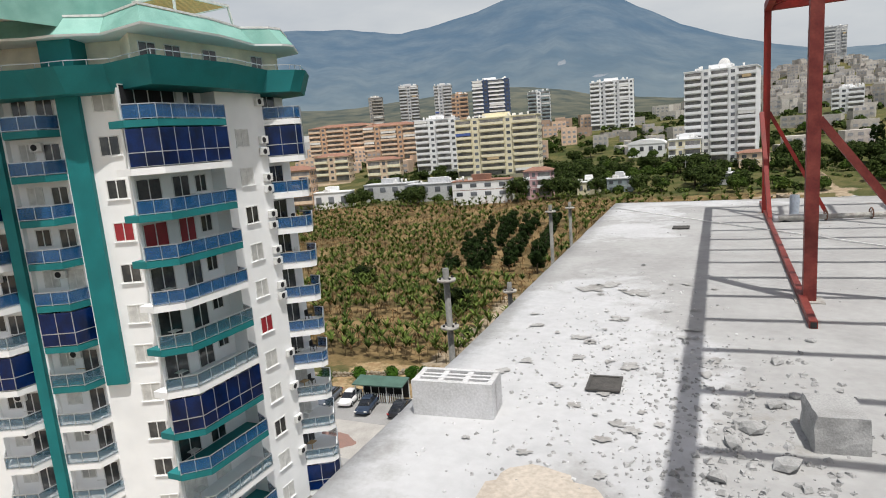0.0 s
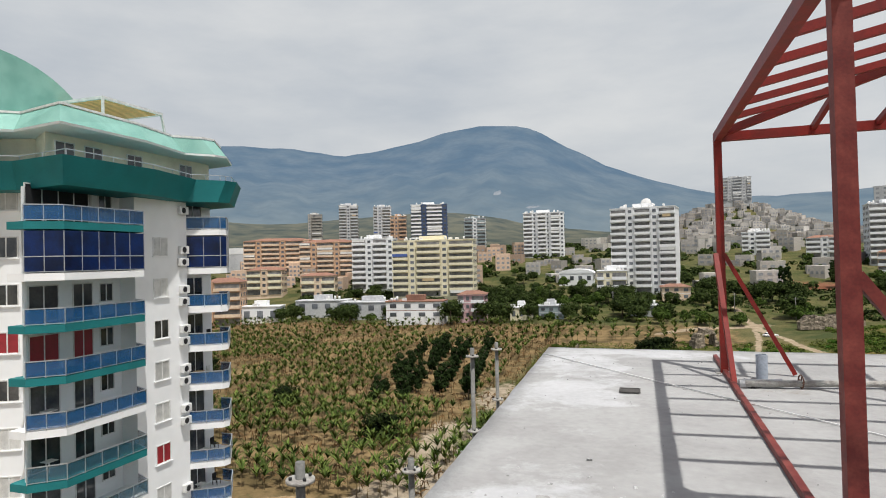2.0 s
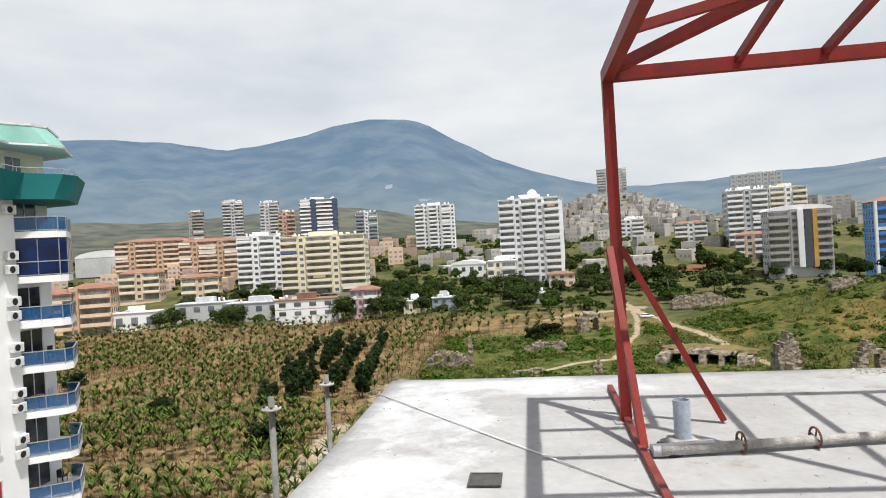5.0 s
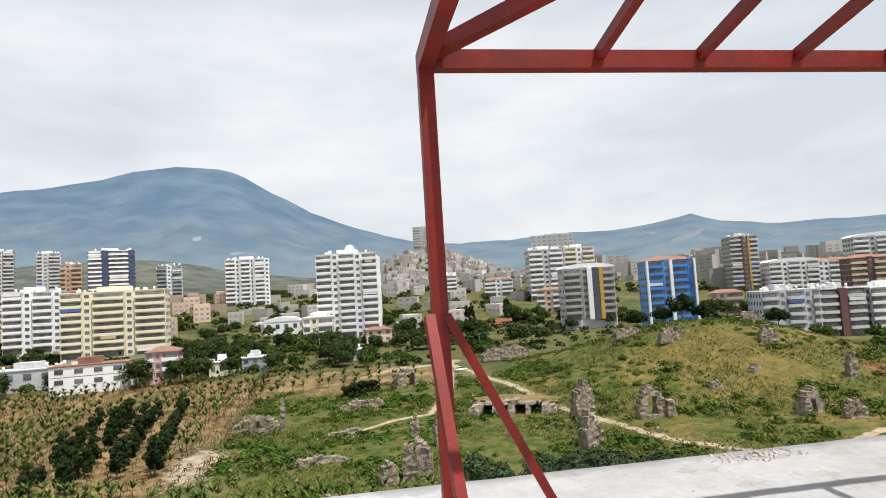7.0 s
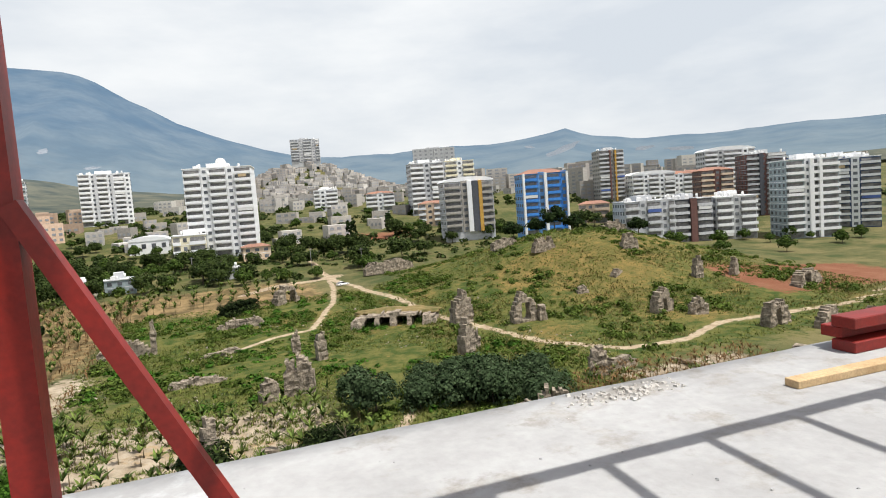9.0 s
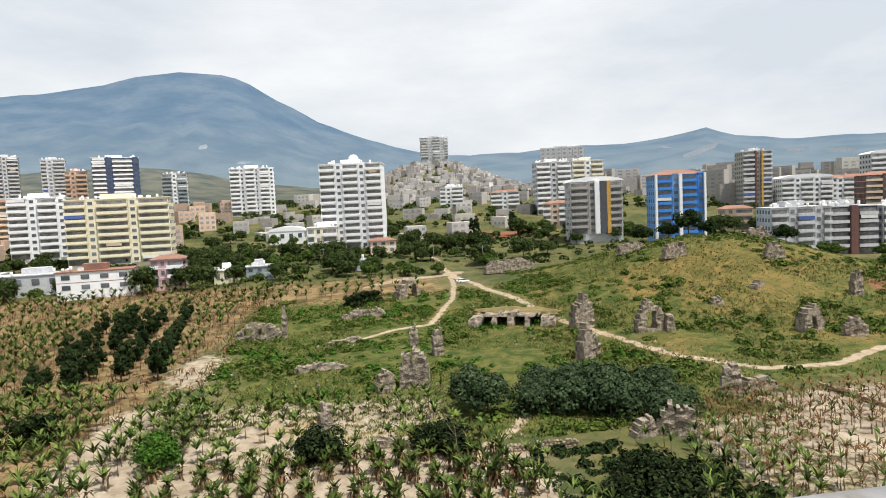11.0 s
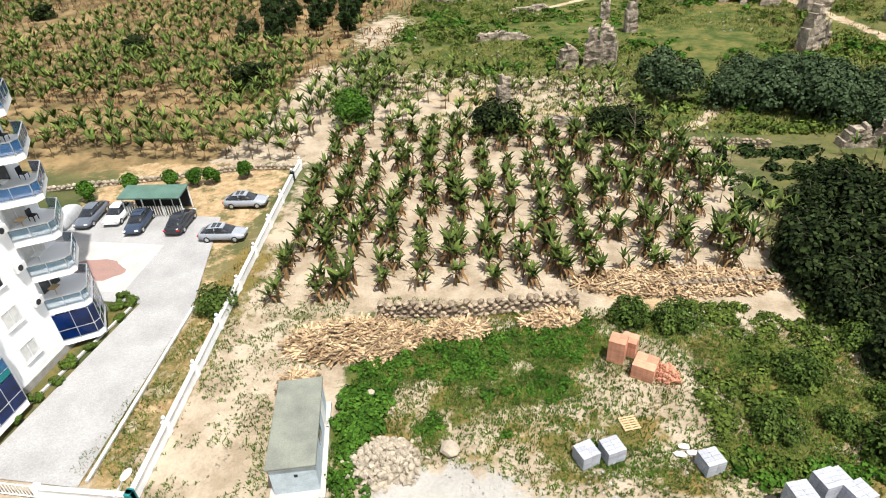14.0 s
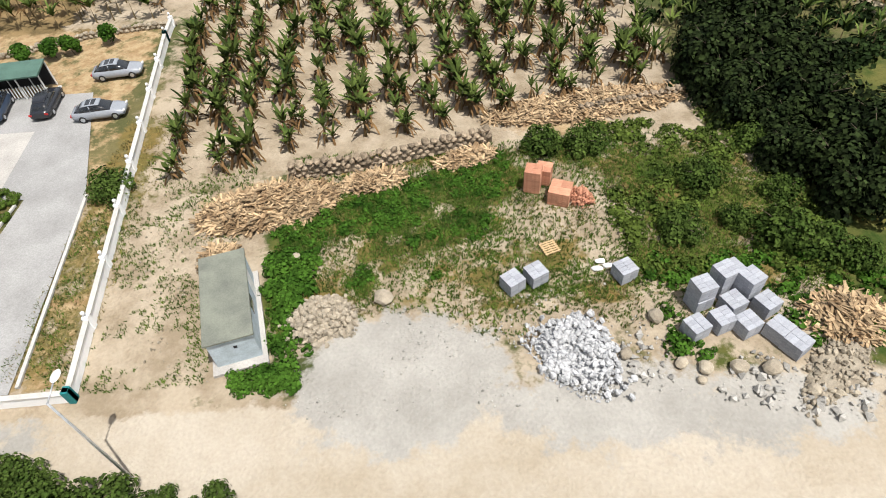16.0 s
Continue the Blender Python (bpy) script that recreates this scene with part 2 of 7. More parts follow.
def lushness(x, y):
    """How thick the weeds stand on the building lot, 0 to 1."""
    v = max(1.1 * blob(x, y, -8.6, 40.5, 2.8, 5.0), 1.1 * blob(x, y, -3.0, 42.6, 5.0, 3.6), 1.0 * blob(x, y, 3.4, 44.6, 5.0, 3.2), 0.8 * blob(x, y, 1.5, 39.5, 5.5, 3.2), 0.95 * blob(x, y, -9.2, 35.0, 1.5, 4.5), 0.9 * blob(x, y, -4.0, 35.8, 1.4, 1.5))
    v = max(v, 1.0 * blob(x, y, 19.0, 42.5, 6.0, 5.5), 0.9 * blob(x, y, 17.5, 36.0, 4.5, 2.6), 0.9 * blob(x, y, 11.5, 47.5, 4.0, 2.2), 0.8 * blob(x, y, 25.0, 40.0, 4.0, 8.0), 0.7 * blob(x, y, 17.0, 28.6, 2.6, 1.2), 0.6 * blob(x, y, 8.0, 34.6, 5.0, 1.6))
    v *= 1 - 0.85 * blob(x, y, 10.2, 40.8, 3.0, 1.7) - 0.5 * blob(x, y, 4.5, 38.4, 2.5, 0.9)
    return v + 0.35 * noise.noise((x * 0.35, y * 0.35, 4)) * min(1.0, v * 2)


def masks(x, y):
    """soil, grass, dry grass, straw, track: how much of each covers the land here."""
    soil = max(rect(x, y, -24, 24, 46, 82, 8) * (1 if x < 22 else 0.6), 0.8 * rect(x, y, -10, 26, 30, 49, 3))
    soil = max(soil, 0.9 * rect(x, y, 57, 84, 66, 92, 5))
    soil = max(soil, 0.85 * rect(x, y, -24, 14, 80, 106, 8), 0.9 * blob(x, y, -16, 100, 12, 14), 0.85 * blob(x, y, -30, 135, 7, 18), 0.5 * blob(x, y, -5, 120, 14, 8))
    soil = max(soil, 0.95 * rect(x, y, -30, -9, 27, 46, 5), 1.1 * rect(x, y, -400, 400, -300, 28, 4))
    soil = max(soil, 1.1 * rect(x, y, -6, 24, 24, 33, 7) * (0.75 + 0.25 * math.sin(x * 0.9)), 0.8 * blob(x, y, 9, 41, 4, 4), 0.62 * blob(x, y, 11, 37.5, 4, 2.5), 0.75 * blob(x, y, 13, 33, 7, 2.2), 0.6 * blob(x, y, 4, 33, 4, 1.6))
    grass = max(1.1 * lushness(x, y) - 0.05, 0.85 * rect(x, y, -22, 60, 108, 200, 16), 0.85 * rect(x, y, 14, 60, 84, 200, 8), 0.75 * rect(x, y, 55, 160, 92, 235, 20))
    grass = max(grass, 0.9 * blob(x, y, -12, 150, 18, 22), 0.42 * rect(x, y, -200, 300, 240, 700, 40), 0.8 * rect(x, y, 24, 60, 25, 58, 6), 0.45 * rect(x, y, 24, 60, 58, 90, 6))
    dry = 0.62 * blob(x, y, 95, 150, 30, 32) + 0.55 * blob(x, y, 20, 175, 22, 20) + 0.25 * rect(x, y, -46, -26, 58, 72, 2) + 0.5 * blob(x, y, 140, 175, 40, 30)
    dry = max(dry, 0.55 * blob(x, y, 3, 37, 4, 2.5), 0.55 * blob(x, y, 8, 36.5, 4, 2.5), 0.5 * blob(x, y, 16, 41, 4, 4), 0.5 * blob(x, y, 12, 45, 4, 2), 0.6 * rect(x, y, -26, -21, 29, 56, 1.5), 0.55 * rect(x, y, -35, -31, 20, 46, 1.0))
    if -8 < x < 25 and 33 < y < 49:
        dry = max(dry, 0.42 + 0.7 * noise.noise((x * 0.3, y * 0.3, 17)) - 0.8 * blob(x, y, 10.2, 40.8, 3.0, 1.7))
    for q in range(9):
        dry = max(dry, 0.6 * blob(x, y, 62 + 37 * ((q * 0.618) % 1) * 2.6, 118 + 11 * q, 9 + q % 3 * 3, 5))
    dry = max(dry, 0.30 + 0.75 * noise.noise((x * 0.045, y * 0.045, 12)) if 40 < x < 170 and 108 < y < 215 else 0.0, 0.1 + 0.8 * noise.noise((x * 0.07, y * 0.07, 22)) if 5 < x < 62 and 86 < y < 205 else 0.0)
    soil = max(soil, 0.9 * blob(x, y, 1.5, 36.5, 3.5, 1.2), 0.95 * blob(x, y, 9.5, 40.5, 3, 2), 0.8 * blob(x, y, 5.5, 38.5, 3, 1.2), 0.75 * rect(x, y, -38, -20, 72, 112, 6), 0.95 * rect(x, y, 42, 60, 62, 92, 5), 0.6 * blob(x, y, 62, 98, 10, 6), 0.55 * blob(x, y, -8, 138, 8, 7), 0.5 * blob(x, y, 30, 118, 6, 4))
    straw = max(0.62 * rect(x, y, -48, -26, 54, 73, 2), 0.45 * rect(x, y, -30, -25, 44, 58, 1.5), 0.40 * rect(x, y, -25.5, -21, 29, 46, 1.0), 0.75 * blob(x, y, -12, 44, 5.5, 3), 0.55 * blob(x, y, -8, 96, 12, 7), 0.5 * blob(x, y, 2, 91, 8, 4), 0.6 * blob(x, y, 12, 51, 7, 2.5))
    track = 0.0
    if y > 60:
        track = max(near_line(x, y, TRACK, 0.95), near_line(x, y, TRACK_B, 0.8), near_line(x, y, TRACK_C, 2.0), near_line(x, y, FOOTPATH, 0.9, 1.0), 0.9 * blob(x, y, 37, 240, 6, 6))
    red = max(rect(x, y, 52, 98, 325, 346, 10), rect(x, y, 128, 190, 120, 150, 6))
    brown = max(rect(x, y, -300, -31, 70, 205, 10), 0.8 * rect(x, y, -300, 30, 195, 240, 12)) * (1 - blob(x, y, -30, 135, 7, 18))
    road = rect(x, y, -300, 300, 18.0, 27.4, 1.6)
    gravel = max(1.9 * blob(x, y, -1.5, 28.8, 5.4, 3.8), 1.3 * blob(x, y, 10, 26.4, 6, 2.6), 0.95 * blob(x, y, 18, 25.6, 7, 2.6), 0.55 * rect(x, y, -26, -20, 25, 28, 1.5))
    grass *= 1 - min(1, 0.9 * blob(x, y, 1.5, 36.5, 3.5, 1.2) + 0.95 * blob(x, y, 9.5, 40.5, 3, 2) + 0.8 * blob(x, y, 5.5, 38.5, 3, 1.2))
    return soil, grass, dry, straw, track, red, brown, road, gravel


M_LAND = attribute_mix("land", (
    ("", (0.050, 0.064, 0.022), (0.138, 0.120, 0.054), 0.07),
    ("brown", (0.104, 0.078, 0.036), (0.252, 0.176, 0.087), 0.16),
    ("soil", (0.250, 0.200, 0.138), (0.375, 0.315, 0.236), 0.30),
    ("grass", (0.034, 0.058, 0.012), (0.112, 0.108, 0.032), 0.30),
    ("dry", (0.088, 0.084, 0.024), (0.185, 0.132, 0.046), 0.22),
    ("straw", (0.27, 0.18, 0.095), (0.38, 0.29, 0.17), 0.9),
    ("red", (0.16, 0.066, 0.036), (0.20, 0.094, 0.055), 0.1),
    ("track", (0.28, 0.21, 0.14), (0.39, 0.32, 0.23), 0.6),
    ("road", (0.345, 0.293, 0.222), (0.42, 0.372, 0.305), 0.10),
    ("gravel", (0.285, 0.272, 0.246), (0.36, 0.345, 0.315), 0.16)))


def stretched(lo, hi, far_lo, far_hi, step, n):
    mid = list(np.arange(lo, hi, step))
    a = [lo - (lo - far_lo) * (k / n) ** 2.4 for k in range(n, 0, -1)]
    b = [hi + (far_hi - hi) * (k / n) ** 2.4 for k in range(0, n + 1)]
    return a + mid + b


def build_land():
    xs = stretched(-75, 125, -4300, 4300, 1.25, 38)
    ys = stretched(12, 255, -4300, 4300, 1.25, 42)
    vs, att = [], [[] for _ in range(9)]
    for y in ys:
        for x in xs:
            z = ground_z(x, y)
            z += 0.10 * noise.noise((x * 0.35, y * 0.35, 0)) if y > 44 else 0.03 * noise.noise((x * 0.4, y * 0.4, 0))
            if y > 85:
                z += 0.9 * noise.noise((x * 0.05, y * 0.05, 3)) * min(1, (y - 85) / 40)
            vs.append((x, y, z - 0.05))
            for k, v in enumerate(masks(x, y)):
                att[k].append(v)
    w = len(xs)
    fs = [(j * w + i, j * w + i + 1, (j + 1) * w + i + 1, (j + 1) * w + i) for j in range(len(ys) - 1) for i in range(w - 1)]
    me = bpy.data.meshes.new("ground")
    me.from_pydata(vs, [], fs)
    for k, nm in enumerate(("soil", "grass", "dry", "straw", "track", "red", "brown", "road", "gravel")):
        me.attributes.new(nm, "FLOAT", "POINT").data.foreach_set("value", att[k])
    me.shade_smooth()
    return tagged(part("ground", me, M_LAND), "sandy and grassy land rising from a flat field to the hills", "ground", kind="structure")


build_land()

RIDGE_A = (-80, -60, -45, -36, -31, -27, -21, -17, -14, -11, -9, -6, -3, 0, 4, 8, 14, 20, 26, 29, 31.4, 34, 37, 44, 51, 58, 80)
RIDGE_E = (7, 9, 10, 10.4, 10.2, 9.6, 10.6, 11.8, 12.2, 12.0, 11.5, 9.8, 8.1, 6.9, 5.5, 4.6, 4.5, 4.8, 4.8, 5.1, 5.5, 4.6, 4.1, 4.0, 4.1, 3.8, 3.5)
# Mountain blue carries the haze in its colour; emission adds the rest.
M_MOUNT = material("haze_blue_hills", (0.062, 0.078, 0.080), 1.0, (0.028, 0.046, 0.056), 0.005, 0.6, 0.03, 0.0, spec=0.0)


def haze_glow(mat, low, high, z0, z1, strength):
    """Air light painted into the far backdrop as emission: paler towards its foot."""
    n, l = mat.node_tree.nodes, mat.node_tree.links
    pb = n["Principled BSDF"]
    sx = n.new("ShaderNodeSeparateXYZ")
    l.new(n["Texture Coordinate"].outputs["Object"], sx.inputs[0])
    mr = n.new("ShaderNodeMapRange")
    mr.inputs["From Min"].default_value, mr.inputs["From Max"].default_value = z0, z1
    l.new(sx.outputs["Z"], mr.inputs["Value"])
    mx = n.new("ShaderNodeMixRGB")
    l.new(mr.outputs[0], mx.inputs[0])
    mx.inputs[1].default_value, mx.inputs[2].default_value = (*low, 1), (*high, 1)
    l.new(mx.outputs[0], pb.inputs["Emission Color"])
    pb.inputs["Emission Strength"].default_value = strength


haze_glow(M_MOUNT, (0.185, 0.235, 0.285), (0.112, 0.175, 0.275), 120, 520, 0.86)
M_MOUNT_NEAR = material("hazed_olive_hills", (0.078, 0.076, 0.048), 1.0, (0.010, 0.020, 0.016), 0.022, 0.5, 0.12, 0.0, spec=0.0)


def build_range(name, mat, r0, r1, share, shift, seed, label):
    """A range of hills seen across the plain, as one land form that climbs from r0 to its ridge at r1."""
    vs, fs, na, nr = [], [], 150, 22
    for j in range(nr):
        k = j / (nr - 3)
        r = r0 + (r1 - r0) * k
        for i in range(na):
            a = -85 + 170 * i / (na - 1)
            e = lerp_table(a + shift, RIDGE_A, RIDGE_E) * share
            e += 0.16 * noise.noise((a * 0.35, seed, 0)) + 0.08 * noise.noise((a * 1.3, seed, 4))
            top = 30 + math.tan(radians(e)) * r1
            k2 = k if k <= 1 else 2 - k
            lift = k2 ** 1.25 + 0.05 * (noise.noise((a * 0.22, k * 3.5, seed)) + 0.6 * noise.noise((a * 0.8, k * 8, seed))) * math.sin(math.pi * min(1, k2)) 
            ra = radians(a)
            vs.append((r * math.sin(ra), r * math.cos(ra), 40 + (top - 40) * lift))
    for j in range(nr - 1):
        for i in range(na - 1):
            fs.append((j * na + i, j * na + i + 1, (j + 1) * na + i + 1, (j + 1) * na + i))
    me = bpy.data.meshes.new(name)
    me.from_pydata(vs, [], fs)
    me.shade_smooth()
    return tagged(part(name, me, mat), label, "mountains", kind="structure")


# The foothills get haze painted as emission as well.
haze_glow(M_MOUNT_NEAR, (0.140, 0.148, 0.140), (0.165, 0.185, 0.200), 40, 140, 0.6)
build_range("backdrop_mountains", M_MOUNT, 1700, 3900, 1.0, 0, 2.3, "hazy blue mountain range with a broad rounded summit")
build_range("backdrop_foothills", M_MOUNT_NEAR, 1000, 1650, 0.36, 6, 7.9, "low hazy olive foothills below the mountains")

# ---- the roof that is walked on ----
def noisy_slab(x0, x1, y0, y1, z0, z1, step):
    """A cast slab with a slightly wavering edge and surface."""
    bm = bmesh.new()
    nx, ny = int((x1 - x0) / step), int((y1 - y0) / step)
    top = [[bm.verts.new((x0 + (x1 - x0) * i / nx + (0.012 * noise.noise((0, j * 0.4, 1)) if i == 0 else 0) - 0.0235 * (y0 + (y1 - y0) * j / ny - 11.1) * max(0.0, 1 - i / 6), y0 + (y1 - y0) * j / ny + (0.012 * noise.noise((i * 0.4, 0, 5)) if j == ny else 0), z1 + 0.004 * noise.noise((i * 0.5, j * 0.5, 0)))) for i in range(nx + 1)] for j in range(ny + 1)]
    for j in range(ny):
        for i in range(nx):
            bm.faces.new((top[j][i], top[j][i + 1], top[j + 1][i + 1], top[j + 1][i])).smooth = True
    ring = top[0][:] + [r[-1] for r in top[1:]] + top[-1][-2::-1] + [r[0] for r in top[-2:0:-1]]
    low = [bm.verts.new((v.co.x, v.co.y, z0)) for v in ring]
    for k in range(len(ring)):
        q = (k + 1) % len(ring)
        bm.faces.new((ring[q], ring[k], low[k], low[q]))
    return bm


M_ROOF = attribute_mix("roof_concrete", (
    ("", (0.315, 0.313, 0.31), (0.375, 0.375, 0.372), 0.4),
    ("lime", (0.44, 0.445, 0.455), (0.49, 0.495, 0.505), 0.6),
    ("dirt", (0.24, 0.225, 0.20), (0.31, 0.295, 0.27), 2.5)), 0.9, 0.0)
grain_node = M_ROOF.node_tree.nodes["Bump"]
grain_node.inputs["Strength"].default_value, grain_node.inputs["Distance"].default_value = 0.35, 0.02
for nd in M_ROOF.node_tree.nodes:
    if nd.bl_idname == "ShaderNodeMixRGB" and nd.blend_type == "OVERLAY":
        nd.inputs[0].default_value = 0.12
    if nd.bl_idname == "ShaderNodeTexNoise":
        nd.inputs["Scale"].default_value *= 3.2
roof = part("floor_roof", noisy_slab(-1.5, 16, -8, 11.28, RZ - 0.32, RZ, 0.2), M_ROOF)
tagged(roof, "pale bare concrete roof slab with rubble and stains", "roof", kind="structure")
for nm, fn in (("lime", lambda x, y: max(0.95 * blob(x, y, -0.75, 3.6, 0.75, 2.6), 0.75 * blob(x, y, -0.2, 3.2, 0.5, 1.5), 0.6 * rect(x, y, -1.6, 1.3, 10.45, 11.5, 0.8), 0.6 * rect(x, y, -1.6, -0.1, 7.5, 11, 1.0))), ("dirt", lambda x, y: max(1.25 * blob(x, y, -0.43, 2.0, 0.30, 0.2), 0.55 * blob(x, y, 0.4, 3.0, 0.5, 0.7), 0.7 * blob(x, y, 3.4, 11.05, 0.6, 0.22), 0.45 * blob(x, y, 2.2, 11.1, 0.5, 0.2), 0.42 * rect(x, y, 1.4, 12, 9.6, 11.8, 1.5), 0.5 * blob(x, y, 1.4, 8.8, 0.8, 0.3), 0.42 * blob(x, y, -0.6, 5.0, 0.35, 0.3)))):
    co = [v.co for v in roof.data.vertices]
    roof.data.attributes.new(nm, "FLOAT", "POINT").data.foreach_set("value", [fn(c.x, c.y) for c in co])
tagged(part("wall_building", boxes((-1.0, 15.95, -7.95, 11.22, -0.2, RZ - 0.325)), M_WHITE), "plain rendered wall of the building below the roof", "wall", kind="structure")


def ragged_sheet(cx, cy, rx, ry, z, seed, n=40, wob=0.25, lift=None):
    """A flat patch with an irregular outline."""
    bm = bmesh.new()
    c = bm.verts.new((cx, cy, z))
    rings = []
    for s in (0.5, 1.0):
        ring = []
        for k in range(n):
            a = k * math.tau / n
            q = s * (1 + wob * noise.noise((math.cos(a) * 1.6, math.sin(a) * 1.6, seed)) + 0.5 * wob * noise.noise((math.cos(a) * 5, math.sin(a) * 5, seed)))
            ring.append(bm.verts.new((cx + rx * q * math.cos(a), cy + ry * q * math.sin(a), z)))
        rings.append(ring)
    for k in range(n):
        bm.faces.new((c, rings[0][k], rings[0][(k + 1) % n]))
        bm.faces.new((rings[0][k], rings[1][k], rings[1][(k + 1) % n], rings[0][(k + 1) % n]))
    return bm


M_DAMP = material("damp_cement_stain", (0.40, 0.38, 0.35), 0.9, (0.52, 0.50, 0.47), 3, 0.5, 40, 0.2)

# ---- red steel pergola with a hipped roof ----
PX, PY, PT, PITCH = 0.71, 9.62, 31.96, math.tan(radians(11.5))
RIDGE_X, FAR_X, BACK_Y = 4.2, 7.7, -4.5
perg = thing("steel_pergola", "red oxide painted steel pergola frame with hipped rafters", "pergola", PX, PY, RZ)


def pbar(name, a, b, w=0.08, h=None, mat=M_RED):
    o = Vector((PX, PY, RZ))
    return part(name, bar(bmesh.new(), Vector(a) - o, Vector(b) - o, w, h), mat, perg)


POSTS = [(PX, PY), (PX, 5.15), (PX, 0.6), (FAR_X, PY), (FAR_X, 5.15), (FAR_X, 0.6), (PX, BACK_Y), (FAR_X, BACK_Y)]
for x, y in POSTS:
    post = part("post", bar(bmesh.new(), (x - PX, y - PY, 0.01), (x - PX, y - PY, PT - RZ - 0.05), 0.08), M_RED if y > 9 else M_RED_DK, perg)
    pl = part("base_plate", boxes((x - PX - 0.09, x - PX + 0.09, y - PY - 0.09, y - PY + 0.09, 0.0, 0.01)), M_STEEL, post, "mortar-splashed steel plate")
pbar("side_beam", (PX, BACK_Y, PT), (PX, PY + 0.05, PT), 0.08, 0.1)
pbar("side_beam", (FAR_X, BACK_Y, PT), (FAR_X, PY + 0.05, PT), 0.08, 0.1)
pbar("front_beam", (PX - 0.04, PY, PT + 0.001), (FAR_X + 0.04, PY, PT + 0.001), 0.08, 0.1)
run = RIDGE_X - PX
RT = PT + run * PITCH
pbar("ridge_beam", (RIDGE_X, BACK_Y, RT), (RIDGE_X, PY - run, RT), 0.08, 0.08)
pbar("hip_beam", (PX, PY, PT + 0.03), (RIDGE_X, PY - run, RT), 0.07, 0.08)
pbar("hip_beam", (FAR_X, PY, PT + 0.03), (RIDGE_X, PY - run, RT), 0.07, 0.08)
k = 0
while PY + 0.25 - 0.6 * (k + 1) > BACK_Y:
    k += 1
    y = PY + 0.25 - 0.6 * k
    reach = min(run, PY - y)
    if reach < 0.5:
        continue
    pbar("rafter", (PX, y, PT + 0.02), (PX + reach, y, PT + 0.02 + reach * PITCH), 0.05, 0.06)
    pbar("rafter", (FAR_X, y, PT + 0.02), (FAR_X - reach, y, PT + 0.02 + reach * PITCH), 0.05, 0.06)
for k in range(1, 12):
    x = PX - 0.25 + 0.6 * k
    reach = min(x - PX, FAR_X - x)
    if reach > 0.5:
        pbar("rafter", (x, PY, PT + 0.02), (x, PY - reach, PT + 0.02 + reach * PITCH), 0.05, 0.06)
# struts that prop the posts, and the tube laid along the roof
BR = 30.64
pbar("strut", (PX + 0.03, PY - 0.03, BR), (1.40, 9.54, RZ + 0.02), 0.045)
pbar("strut", (PX - 0.06, PY - 0.05, BR), (0.72, 8.93, RZ + 0.02), 0.05)
pbar("strut", (PX + 0.03, 5.15, RZ + 1.25), (1.62, 5.15, RZ + 0.02), 0.05, None, M_RED_DK)
pbar("strut", (PX + 0.03, 0.6, RZ + 1.25), (1.62, 0.6, RZ + 0.02), 0.05, None, M_RED_DK)

tube = thing("steel_tube", "long worn red square steel tube lying on the roof", "steel tube", 0.66, 4.5, RZ)
bmt = bar(bmesh.new(), (0, 0, 0.025), (0.06, 6.15, 0.025), 0.046)
part("tube", bmt, M_RED_DK, tube)
part("open_end", boxes((-0.017, 0.017, -0.004, 0.002, 0.008, 0.042)), M_HOLE, tube)

# ---- loose things on the roof ----
def hollow_block(x, y, z, rz, label, length=0.40, tilt=0):
    """Pumice building block with rows of slots through it."""
    b = thing("building_block", label, "building block", x, y, z, rz, "building blocks")
    L, W, H = length, 0.18, 0.175
    bm = bmesh.new()
    w = 0.028
    box(bm, -L / 2, L / 2, -W / 2, -W / 2 + w, 0, H)
    box(bm, -L / 2, L / 2, W / 2 - w, W / 2, 0, H)
    g = (W - 2 * w) / 3
    for q in (1, 2):
        box(bm, -L / 2, L / 2, -W / 2 + w + g * q - 0.009, -W / 2 + w + g * q + 0.009, 0, H - 0.002)
    for k in range(4):
        cx = -L / 2 + w / 2 + (L - w) * k / 3
        box(bm, cx - w / 2, cx + w / 2, -W / 2 + w, W / 2 - w, 0, H - 0.003)
    box(bm, -L / 2 + 0.005, L / 2 - 0.005, -W / 2 + 0.005, W / 2 - 0.005, 0.004, 0.03)
    part("block_body", bm, M_BLOCK_LT, b)
    return b


M_BLOCK_LT = material("pale_pumice_block", (0.58, 0.58, 0.59), 0.95, (0.47, 0.47, 0.47), 6, 0.5, 90, 0.3, distance=0.004)
hollow_block(-1.03, 2.92, RZ, 5, "grey hollow pumice block standing near the roof edge")
sb = thing("concrete_block", "rough grey solid concrete block lying on the roof", "concrete block", 0.55, 3.04, RZ, 6)
bmb = boxes((-0.095, 0.095, -0.13, 0.10, 0, 0.15))
bmesh.ops.subdivide_edges(bmb, edges=list(bmb.edges), cuts=5, use_grid_fill=True)
for v in bmb.verts:
    v.co += Vector((noise.noise(v.co * 18), noise.noise(v.co * 18 + Vector((5, 0, 0))), 0)) * 0.008
    if v.co.z > 0.14:
        v.co.x *= 0.93
part("block_body", bmb, M_BLOCK, sb)
M_VENT = material("drain_grate", (0.085, 0.08, 0.075), 0.8, (0.06, 0.058, 0.055), 20, 0.5, 90, 0.2)
vent = thing("floor_vent", "dark square drain opening in the roof slab", "floor drain", -0.40, 3.36, RZ + 0.012, 3)
part("frame", boxes((-0.085, 0.085, -0.095, -0.08, 0, 0.008), (-0.085, 0.085, 0.08, 0.095, 0, 0.008), (-0.085, -0.07, -0.08, 0.08, 0, 0.008), (0.07, 0.085, -0.08, 0.08, 0, 0.008)), M_VENT, vent)
